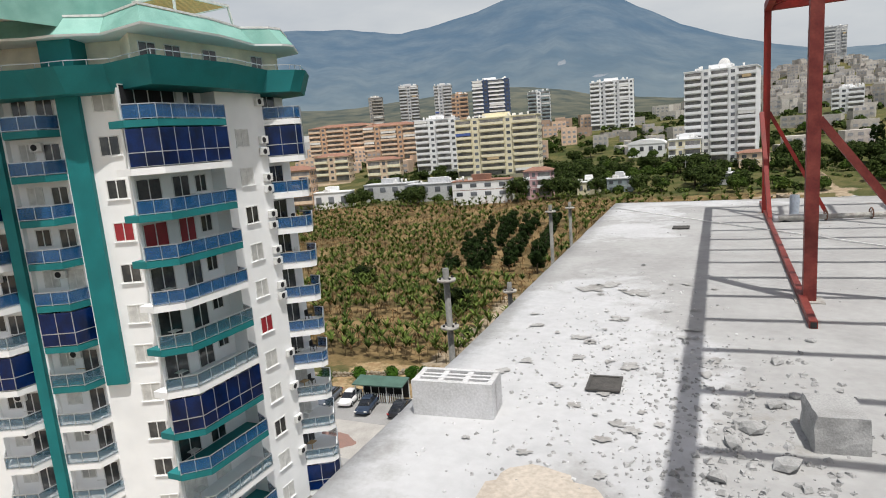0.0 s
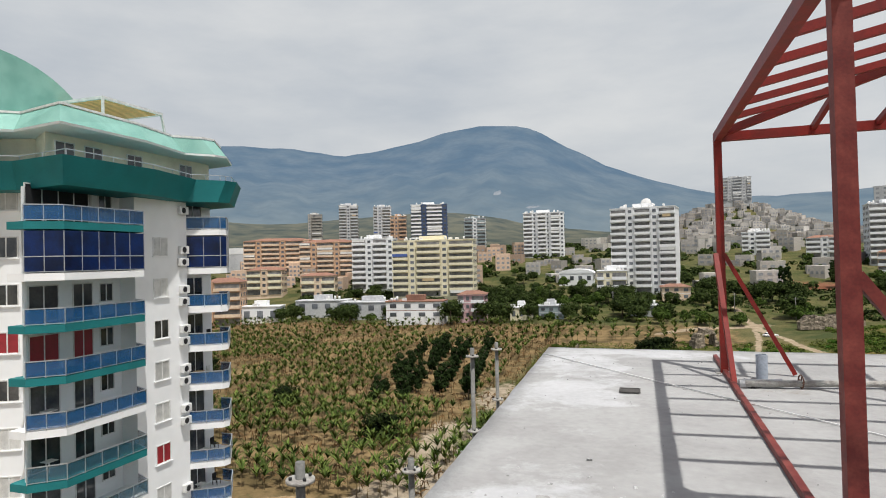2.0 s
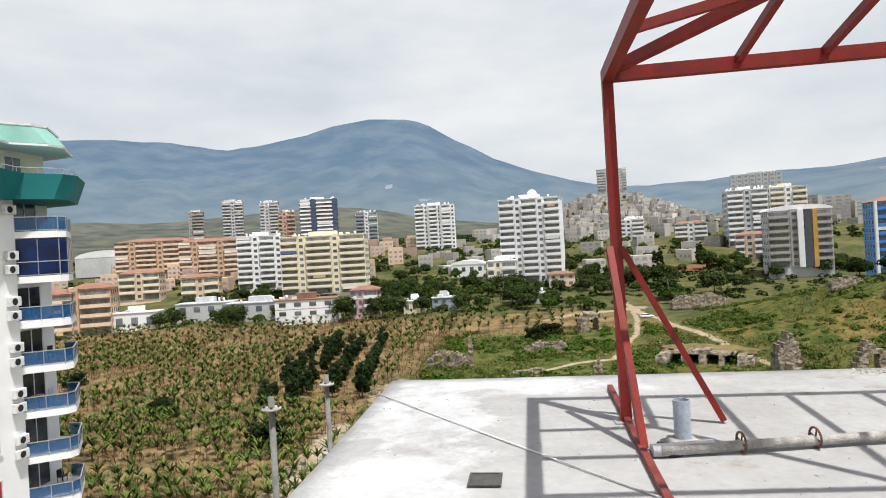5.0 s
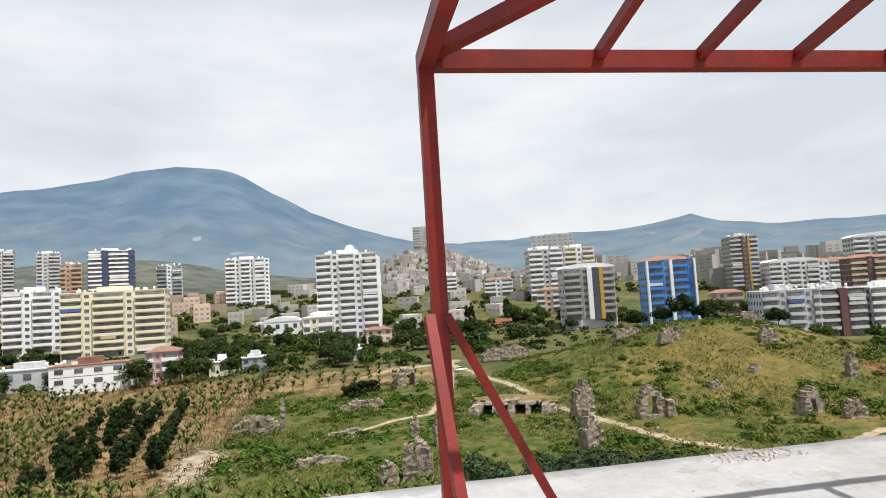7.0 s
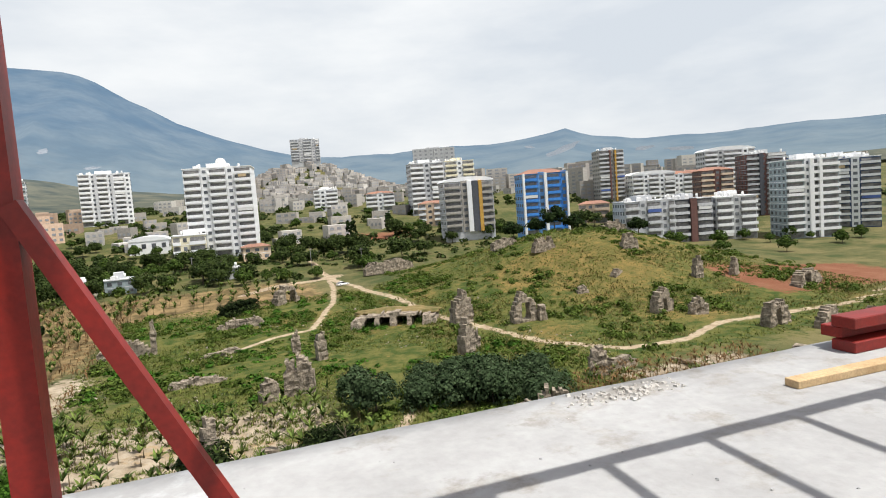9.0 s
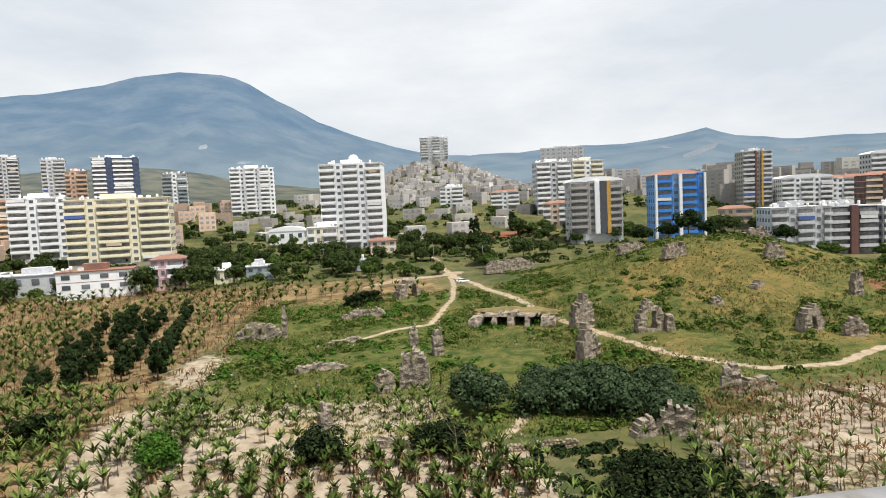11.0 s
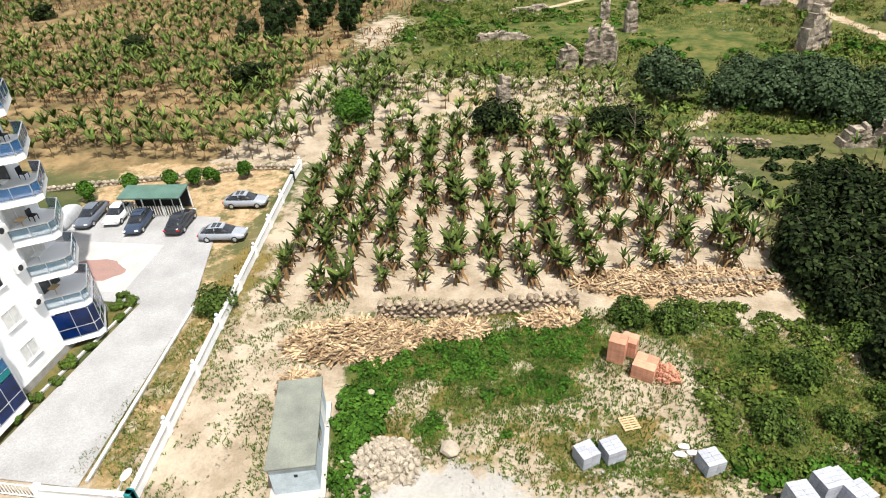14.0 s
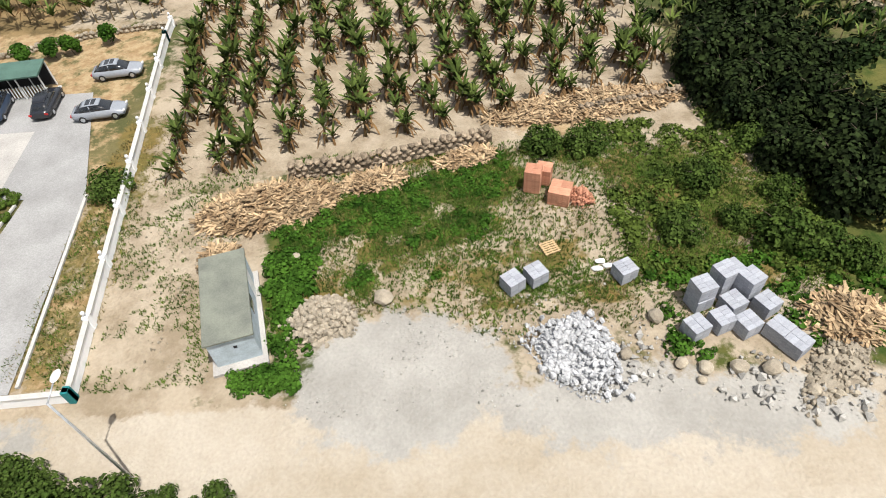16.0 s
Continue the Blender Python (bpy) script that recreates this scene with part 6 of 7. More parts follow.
def plant_stuff(name, label, spots, seed, hmin, hmax, leaves, seg, width, mat, droop=0.25, scale=1.0, lift=(0.75, 1.4)):
    rnd = random.Random(seed)
    vs, fs, sv, sf = [], [], [], []
    for x, y in spots:
        h = rnd.uniform(hmin, hmax)
        z = ground_z(x, y)
        banana_geometry(rnd, vs, fs, (x, y, z), h, leaves, seg, width * scale, droop, lift, scale)
        i = len(sv)
        w = 0.09
        sv += [(x - w, y - w, z - 0.1), (x + w, y - w, z - 0.1), (x, y + w, z - 0.1), (x, y, z + h)]
        sf += [(i, i + 1, i + 3), (i + 1, i + 2, i + 3), (i + 2, i, i + 3)]
    ob = tagged(part(name, mesh_from(name, vs, fs, mat), None), label, "plants", kind="stuff")
    tagged(part("stems", mesh_from("stems", sv, sf, M_PSTEM), None, ob), kind="stuff")
    return ob


def grid_spots(x0, x1, y0, y1, dx, dy, keep, seed, shear=0.0):
    rnd = random.Random(seed)
    out = []
    y = y0
    while y < y1:
        x = x0
        while x < x1:
            px, py = x + rnd.uniform(-0.25, 0.25) * dx + shear * (y - y0), y + rnd.uniform(-0.25, 0.25) * dy
            if rnd.random() < keep and noise.noise((px * 0.05, py * 0.05, seed)) > -0.32:
                out.append((px, py))
            x += dx
        y += dy
    return out


def in_orchard(x, y):
    return -60 < x + (y - 121) * 0.15 < -33 and 118 < y < 188


plant_stuff("banana_field", "banana plants at the far end of the sandy rows", [p for p in rest] + [p for p in grid_spots(-24, 18, 84, 106, 2.4, 2.6, 0.66, 5) if math.hypot(p[0] + 23, p[1] - 86) > 4], 31, 1.3, 2.0, 11, 3, 0.15, M_BANANA, 0.3, 1.3, (0.85, 1.5))
left = [p for p in grid_spots(-150, -21, 74, 122, 2.1, 2.4, 0.93, 6) if not (p[0] > -27 and p[1] < 88) and not (p[0] > -34 and p[1] > 108) and p[1] > 71 + max(0, (-26 - p[0])) * -0.25]
left += grid_spots(-31, -21, 90, 112, 2.3, 2.5, 0.8, 61)
left += [p for p in grid_spots(-170, -34, 122, 200, 2.7, 2.8, 0.9, 7) if not in_orchard(*p) and p[0] < -34]
plant_stuff("banana_field", "wide field of green banana plants", left, 32, 1.2, 2.4, 13, 3, 0.125, M_BANANA, 0.22, 1.45, (0.85, 1.52))
farl = [p for p in grid_spots(-240, -20, 200, 240, 3.8, 3.6, 0.85, 8)] + grid_spots(-30, 25, 205, 240, 4.0, 3.8, 0.7, 12)
plant_stuff("banana_field", "far rows of banana plants before the village", farl, 33, 1.4, 2.4, 9, 2, 0.18, M_BANANA, 0.25, 1.5, (0.85, 1.5))
plant_stuff("banana_field", "banana plants between the bushes and the footpath", [p for p in grid_spots(18, 50, 58, 80, 2.2, 2.2, 0.85, 21) if min(math.hypot(p[0] - bx, p[1] - by) for bx, by in bsp) > 2.4], 37, 1.0, 1.7, 9, 3, 0.12, M_BANANA, 0.2, 1.2, (0.9, 1.5))
plant_stuff("withered_field", "brown withered plants between the green rows", grid_spots(-170, -27, 76, 238, 2.9, 2.9, 0.85, 9), 34, 0.8, 1.6, 6, 2, 0.17, M_BANANA_DRY, 0.9, 1.0, (0.5, 1.1))
plant_stuff("withered_field", "rows of dry maize stalks behind the stone wall", grid_spots(43, 86, 62, 92, 1.5, 1.8, 0.92, 10), 35, 0.9, 1.6, 7, 2, 0.10, M_BANANA_DRY, 0.45, 1.1, (0.8, 1.5))
plant_stuff("banana_field", "green sprouts between dry stalks", grid_spots(44, 86, 63, 92, 3.0, 3.2, 0.65, 11) + grid_spots(-14, 16, 98, 112, 4.5, 4.5, 0.45, 13), 36, 0.9, 1.5, 7, 2, 0.12, M_BANANA, 0.3, 1.1)


def tufts(name, label, n, area, seed, mat, size, blades=5, keep=None):
    rnd = random.Random(seed)
    vs, fs = [], []
    x0, x1, y0, y1 = area
    made = 0
    while made < n:
        x, y = rnd.uniform(x0, x1), rnd.uniform(y0, y1)
        made += 1
        if keep and not keep(x, y, rnd):
            continue
        z = ground_z(x, y) - 0.03
        for _ in range(blades):
            a, L = rnd.uniform(0, math.tau), size * rnd.uniform(0.5, 1.2)
            b = Vector((x + rnd.uniform(-1, 1) * size * 0.5, y + rnd.uniform(-1, 1) * size * 0.5, z))
            t = b + Vector((math.cos(a) * L * 0.6, math.sin(a) * L * 0.6, L * rnd.uniform(0.5, 0.9)))
            s = Vector((-math.sin(a), math.cos(a), 0)) * L * 0.16
            i = len(vs)
            vs += [tuple(b - s), tuple(b + s), tuple(t)]
            fs.append((i, i + 1, i + 2))
    return tagged(part(name, mesh_from(name, vs, fs, mat), None), label, "grass", kind="stuff")


clear_lot = lambda x, y: not (-9.6 < x < -4.2 and 30.5 < y < 35.5 and math.hypot(x + 6.3, y - 33.1) < 2.1) and math.hypot(x - 8.6, y - 29.6) > 3
tufts("grass_tufts", "green weeds and grass on the lot", 24000, (-10, 26, 31, 49), 1, M_GRASS, 0.24, 5, lambda x, y, r: clear_lot(x, y) and r.random() < 0.32 + 0.9 * lushness(x, y) and math.hypot((x + 1.5) / 5.6, (y - 28.8) / 4.4) > 1)
tufts("grass_tufts", "fresh green weeds in the middle of the lot", 14000, (-10, 16, 33, 49), 14, M_WEED, 0.2, 4, lambda x, y, r: clear_lot(x, y) and r.random() < 1.2 * lushness(x, y) - 0.1)
tufts("dry_grass", "dry yellow grass on the lot", 9000, (-9, 26, 30.5, 48), 2, M_GRASS_DRY, 0.2, 5, lambda x, y, r: clear_lot(x, y) and math.hypot((x + 1.5) / 5.6, (y - 28.8) / 4.4) > 1 and 0.15 + noise.noise((x * 0.25, y * 0.25, 8)) > r.random() * 0.5)
tufts("grass_tufts", "weeds along the boundary wall", 5200, (-25.5, -12.8, 29, 50), 3, M_GRASS, 0.22, 4, lambda x, y, r: noise.noise((x * 0.4, y * 0.3, 5)) + 0.4 * noise.noise((x * 1.4, y * 1.4, 9)) > -0.02)
tufts("dry_grass", "dry grass in the planting strip", 1200, (-25.4, -20.6, 30, 56), 4, M_GRASS_DRY, 0.22, 4)
tufts("grass_tufts", "grass among the ruins", 24000, (-30, 62, 84, 205), 5, M_MEADOW, 0.6, 5, lambda x, y, r: near_line(x, y, TRACK, 2.2) < 0.5 and near_line(x, y, TRACK_B, 1.8) < 0.5 and noise.noise((x * 0.06, y * 0.06, 2)) > -0.25)
tufts("dry_grass", "yellow dry grass on the mound", 11000, (40, 165, 104, 215), 6, M_GRASS_DRY, 0.7, 4, lambda x, y, r: noise.noise((x * 0.05, y * 0.05, 4)) > -0.05)
tufts("grass_tufts", "green grass on the mound", 16000, (55, 165, 96, 225), 7, M_MEADOW, 0.6, 5, lambda x, y, r: near_line(x, y, TRACK, 2.2) < 0.5)


def scrub(name, label, n, area, seed, mat, r0, r1, keep=None, leaves=26):
    """Low shrubs too many to count."""
    rnd = random.Random(seed)
    vs, fs = [], []
    for _ in range(n):
        x, y = rnd.uniform(area[0], area[1]), rnd.uniform(area[2], area[3])
        if keep and not keep(x, y):
            continue
        r = rnd.uniform(r0, r1)
        for _ in range(3):
            leaf_cloud(vs, fs, rnd, (x + rnd.uniform(-r, r) * 0.7, y + rnd.uniform(-r, r) * 0.7, ground_z(x, y) + r * 0.2), (r * 0.7, r * 0.7, r * 0.55), leaves, r * 0.42 * math.sqrt(26 / leaves))
    return tagged(part(name, mesh_from(name, vs, fs, mat), None), label, "shrubs", kind="stuff")


off_track = lambda x, y: (y > 107 or x > 19) and near_line(x, y, FOOTPATH, 2.4) < 0.5 and near_line(x, y, TRACK, 3.0) < 0.5 and near_line(x, y, TRACK_B, 2.5) < 0.5
scrub("low_scrub", "low green scrub among the ruins", 1700, (-28, 62, 84, 205), 1, M_SCRUB, 0.4, 1.5, lambda x, y: off_track(x, y) and noise.noise((x * 0.05, y * 0.05, 9)) > -0.05, 30)
scrub("low_scrub", "low green scrub on the mound", 1500, (55, 170, 98, 225), 2, M_SCRUB, 0.5, 1.7, lambda x, y: off_track(x, y) and noise.noise((x * 0.045, y * 0.045, 6)) > 0.02, 30)
scrub("low_scrub", "bright green weed patches among the ruins", 900, (-25, 62, 90, 205), 6, M_WEED, 0.4, 1.3, lambda x, y: off_track(x, y) and noise.noise((x * 0.04, y * 0.04, 15)) > 0.05, 16)
scrub("low_scrub", "dark undergrowth below the banana plants and bushes", 330, (21, 42, 54, 80), 7, M_LEAF_DK, 0.4, 1.1, lambda x, y: near_line(x, y, FOOTPATH, 2.4) < 0.5 and noise.noise((x * 0.09, y * 0.09, 3)) > -0.1, 16)
scrub("low_scrub", "hedges and garden growth between the houses", 750, (-170, 240, 244, 330), 8, M_VILLAGE, 0.8, 2.6, lambda x, y: off_track(x, y), 12)
scrub("low_scrub", "dark scrub and far trees on the plain", 2600, (-450, 500, 300, 950), 3, M_VILLAGE, 1.4, 4.6, None, 14)
scrub("low_scrub", "yellow-green weeds in the corner of the lot", 900, (13, 34, 34, 52), 4, M_SCRUB, 0.2, 0.6, lambda x, y: noise.noise((x * 0.18, y * 0.18, 31)) > -0.05 and math.hypot(x - 17.8, y - 31.8) > 3.4, 18)
scrub("low_scrub", "dark green weeds round the block cubes", 150, (14, 28, 29, 36), 9, M_WEED, 0.25, 0.6, lambda x, y: math.hypot(x - 17.8, y - 31.8) > 3.0, 18)
scrub("low_scrub", "green weeds behind the cabin", 1500, (-11, 10, 35.5, 47.5), 5, M_WEED, 0.12, 0.42, lambda x, y: lushness(x, y) > 0.72 + 0.6 * noise.noise((x * 0.9, y * 0.9, 41)), 18)
scrub("low_scrub", "lush green weeds against the cabin", 170, (-10.3, -7.2, 28.9, 38.5), 10, M_WEED, 0.25, 0.6, lambda x, y: math.hypot(x + 6.3, y - 33.1) > 2.0 and x > -9.6 + (y - 33.5) * -0.26, 18)
scrub("low_scrub", "lush green weeds in front of the cabin", 60, (-11.2, -7.4, 28.3, 29.9), 11, M_WEED, 0.25, 0.5, None, 18)

# ---- ruins ----
M_RUIN = material("weathered_masonry", (0.34, 0.285, 0.22), 0.95, (0.115, 0.098, 0.078), 0.9, 0.5, 3.5, 1.0, spec=0.1, distance=0.3)


def ruin(x, y, w, d, h, rz, seed, label, holes=(), jag=0.45):
    """A broken masonry wall: uneven top, crumbled ends, openings through it."""
    nx, nz = max(6, int(w / 0.42)), max(6, int(h / 0.42))
    bm = bmesh.new()

    def top(u):
        e = 1 - (abs(u) ** 3) * 0.45
        return h * max(0.12, e - jag * (0.5 + 0.5 * noise.noise((u * 2.2 + seed, seed * 1.7, 0))) - 0.7 * jag * abs(noise.noise((u * 8, seed, 3))))

    solid = set()
    for i in range(nx):
        u = (i + 0.5) / nx * 2 - 1
        for k in range(nz):
            zz = (k + 0.5) / nz * h
            if zz > top(u):
                continue
            if any(abs(u * w / 2 - hx) < hw / 2 and hz0 < zz < hz1 for hx, hw, hz0, hz1 in holes):
                continue
            solid.add((i, k))
    grid = {}

    def vert(i, k, s):
        if (i, k, s) not in grid:
            px, pz = -w / 2 + w * i / nx, h * k / nz
            q = Vector((px, s * 3, pz + seed * 11))
            j = 0.28
            px += j * noise.noise(q * 0.9)
            pz += j * noise.noise(q * 0.9 + Vector((7, 7, 7))) if k else -0.3
            py = s * d / 2 * (1.15 - 0.3 * k / nz) + 0.30 * noise.noise(q * 1.3 + Vector((3, 0, 9)))
            grid[(i, k, s)] = bm.verts.new((px, py, pz))
        return grid[(i, k, s)]

    for i, k in solid:
        for s in (-1, 1):
            q = [vert(i, k, s), vert(i + 1, k, s), vert(i + 1, k + 1, s), vert(i, k + 1, s)]
            bm.faces.new(q if s < 0 else q[::-1])
        for (di, dk), (a, b) in (((-1, 0), ((i, k), (i, k + 1))), ((1, 0), ((i + 1, k + 1), (i + 1, k))), ((0, 1), ((i, k + 1), (i + 1, k + 1))), ((0, -1), ((i + 1, k), (i, k)))):
            if (i + di, k + dk) not in solid:
                bm.faces.new((vert(*a, -1), vert(*b, -1), vert(*b, 1), vert(*a, 1)))
    bmesh.ops.recalc_face_normals(bm, faces=list(bm.faces))
    ob = tagged(part("ruined_wall", bm, M_RUIN), label, "ruin", "ruined walls")
    return at(ob, x, y, ground_z(x, y) - 0.15, 0, 0, rz)


R1, R2 = "tall broken stub of an ancient stone wall", "low crumbling ancient stone wall in the grass"
ruin(52.1, 142, 5.0, 2.4, 10.0, 10, 1, R1)
ruin(44, 119, 3.4, 1.8, 8.0, 30, 2, R1)
ruin(47, 122, 2.2, 1.6, 5.5, -20, 3, R1)
ruin(64, 133, 6.4, 1.8, 8.6, 5, 4, "ruined stone wall with an arched niche", ((0, 1.8, 0.8, 4.6),))
ruin(68, 132, 2.0, 1.6, 5.0, 0, 5, R1)
ruin(-22.5, 160, 11, 1.8, 5.2, -8, 6, "ruined stone wall with three openings", ((-2.5, 1.4, 1.2, 3.2), (1.0, 1.4, 1.2, 3.2)))
ruin(-16.3, 160, 1.2, 1.2, 8.4, 0, 7, R1, (), 0.1)
ruin(13.2, 140, 1.8, 1.6, 5.8, 0, 8, R1, (), 0.2)
ruin(17.2, 131, 2.0, 1.6, 7.0, 15, 9, R1, (), 0.25)
ruin(10.7, 111.5, 5.0, 2.0, 9.0, -12, 10, R1)
ruin(5.5, 110, 3.2, 1.6, 5.0, 20, 11, R1)
ruin(-3.0, 87, 2.4, 1.0, 7.4, 25, 12, "tall thin broken stub of a stone wall", (), 0.3)
ruin(4.5, 86.5, 6.0, 1.2, 1.6, 8, 13, R2)
ruin(58, 231, 20, 2.2, 6.0, 12, 14, R1)
ruin(39, 154, 21, 7.0, 3.2, -24, 15, "low ruined wall with dark arched vaults", ((-6, 2.4, 0.2, 2.2), (-2, 2.4, 0.2, 2.2), (2, 2.4, 0.2, 2.2), (6, 2.4, 0.2, 2.2)), 0.15)
ruin(93.5, 122, 5.0, 2.2, 7.0, 10, 16, R1, ((0, 1.2, 0.5, 3.0),))
ruin(98.5, 116, 4.0, 1.6, 5.6, -20, 17, R1)
ruin(120.3, 140, 2.4, 1.8, 7.5, 0, 18, R1)
ruin(132, 139, 4.0, 1.5, 6.5, 30, 19, R1)
ruin(92, 173, 8, 1.6, 5.5, 10, 20, R1)
ruin(115, 162, 5, 2.0, 6.0, -10, 21, R1)
ruin(17, 201, 8, 2.6, 7.0, 30, 22, "ruined stone wall with a broad arch", ((1.0, 3.5, 0.2, 4.0),))
ruin(57, 93, 3.2, 1.6, 6.2, -15, 23, R1)
ruin(62, 94, 6, 1.4, 3.0, 10, 24, R2)
ruin(41.5, 80.8, 5.0, 1.8, 5.6, -25, 25, R1)
ruin(37.5, 81.5, 4.0, 1.4, 3.2, 10, 26, R2)
ruin(105, 101.5, 7.0, 2.0, 7.0, 10, 27, "ruined stone wall with a dark doorway", ((-0.5, 1.8, 0.2, 3.6),))
ruin(112, 95.5, 7.5, 1.8, 5.4, 15, 28, R1)
ruin(78, 73, 4.4, 2.6, 6.6, 20, 29, "tall broken stub of an ancient stone wall", ((0.2, 0.9, 1.0, 3.4),), 0.25)
ruin(97, 75.5, 6.0, 2.0, 5.6, 20, 30, R1)
ruin(143, 126, 14, 2.6, 5.5, 20, 31, "long ruined wall with a dark vault", ((-2, 4, 0.2, 3.4),))
ruin(118, 91, 5, 1.8, 4.8, 0, 32, R1)
ruin(3, 176, 12, 1.8, 3.2, 5, 33, R2)
ruin(-6, 128, 10, 1.4, 1.8, -8, 34, R2)
ruin(-2, 150, 9, 1.4, 1.6, 12, 35, R2)
ruin(87, 190, 10, 2.0, 4.5, 14, 36, R2)
ruin(128, 188, 9, 2.0, 5.0, -10, 37, R2)
ruin(86, 143, 3, 1.6, 2.4, -10, 38, R2)
ruin(100, 148, 4, 1.6, 2.2, 30, 39, R2)

bank = bmesh.new()
bmesh.ops.create_icosphere(bank, subdivisions=4, radius=1)
for v in bank.verts:
    k = 1 + 0.25 * noise.noise(v.co * 2.3)
    v.co = Vector((v.co.x * 10.5 * k, v.co.y * 3.6 * k, max(-1.5, v.co.z * 1.3 * k)))
for f in bank.faces:
    f.smooth = True
at(tagged(part("earth_bank", bank, material("dry_earth", (0.20, 0.150, 0.070), 0.95, (0.10, 0.095, 0.035), 0.5, 0.5, 6, 0.6, spec=0.1, distance=0.1)), "dry grassy earth heaped over the ruined vaults", "earth bank"), 40.2, 156.6, ground_z(39, 155) + 2.0, 0, 0, -24)

# ---- town ----
def wall_paint(name, col, k=0.82):
    return material(name, col, 0.85, tuple(c * k for c in col), 0.08, 0.5, 1.2, 0.0)


W_WHITE = wall_paint("far_white_render", (0.84, 0.85, 0.86), 0.92)
W_CREAM = wall_paint("far_cream_render", (0.80, 0.74, 0.55), 0.92)
W_ORANGE = wall_paint("far_orange_render", (0.60, 0.40, 0.27))
W_PEACH = wall_paint("far_peach_render", (0.74, 0.58, 0.43))
W_GREY = wall_paint("far_grey_render", (0.58, 0.59, 0.61))
W_CONC = wall_paint("far_bare_concrete", (0.40, 0.375, 0.34))
W_NAVY = wall_paint("far_navy_cladding", (0.06, 0.09, 0.17))
W_BLUE = wall_paint("far_blue_render", (0.06, 0.24, 0.66))
W_SKYB = wall_paint("far_pale_blue_render", (0.16, 0.36, 0.70))
W_BROWN = wall_paint("far_brown_render", (0.17, 0.09, 0.08))
W_DARK = wall_paint("far_dark_cladding", (0.09, 0.095, 0.11))
W_YEL = wall_paint("far_amber_cladding", (0.58, 0.34, 0.08))
W_ROOF = material("far_roof_tiles", (0.30, 0.16, 0.11), 0.9, (0.22, 0.12, 0.09), 0.15, 0.5, 1.5, 0.0)
# Grey render with distance haze put into its tone; nearer houses share it.
W_HAZE = wall_paint("far_haze_grey", (0.50, 0.51, 0.52), 0.9)
W_PINK = wall_paint("far_pink_render", (0.62, 0.40, 0.42))
W_TEALG = wall_paint("far_grey_green_render", (0.30, 0.36, 0.38))


# Paler copy of the far panes: distance haze put into their colour.
M_HAZEPANE = material("haze_paled_pane", (0.34, 0.35, 0.365), 0.8, (0.24, 0.25, 0.27), 0.2, 0.5, 1.0, 0.0, spec=0.1)
M_FARPANE = material("far_window_glass", (0.19, 0.205, 0.225), 0.25, (0.07, 0.076, 0.088), 0.3, 0.5, 2.0, 0.0, per_object=0.5, spec=0.5)
# Dark door glass that also stands in for the shaded recess behind balconies.
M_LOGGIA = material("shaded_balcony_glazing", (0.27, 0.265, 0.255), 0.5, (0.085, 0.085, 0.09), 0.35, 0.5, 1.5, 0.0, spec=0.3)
AWNINGS = [wall_paint("blue_awning", (0.10, 0.16, 0.42)), wall_paint("sand_awning", (0.60, 0.46, 0.28)), wall_paint("white_awning", (0.78, 0.78, 0.76))]


def box_mesh(name, rows, mat):
    bm = boxes(*rows)
    me = bpy.data.meshes.new(name)
    bm.to_mesh(me)
    bm.free()
    me.materials.append(mat)
    return me


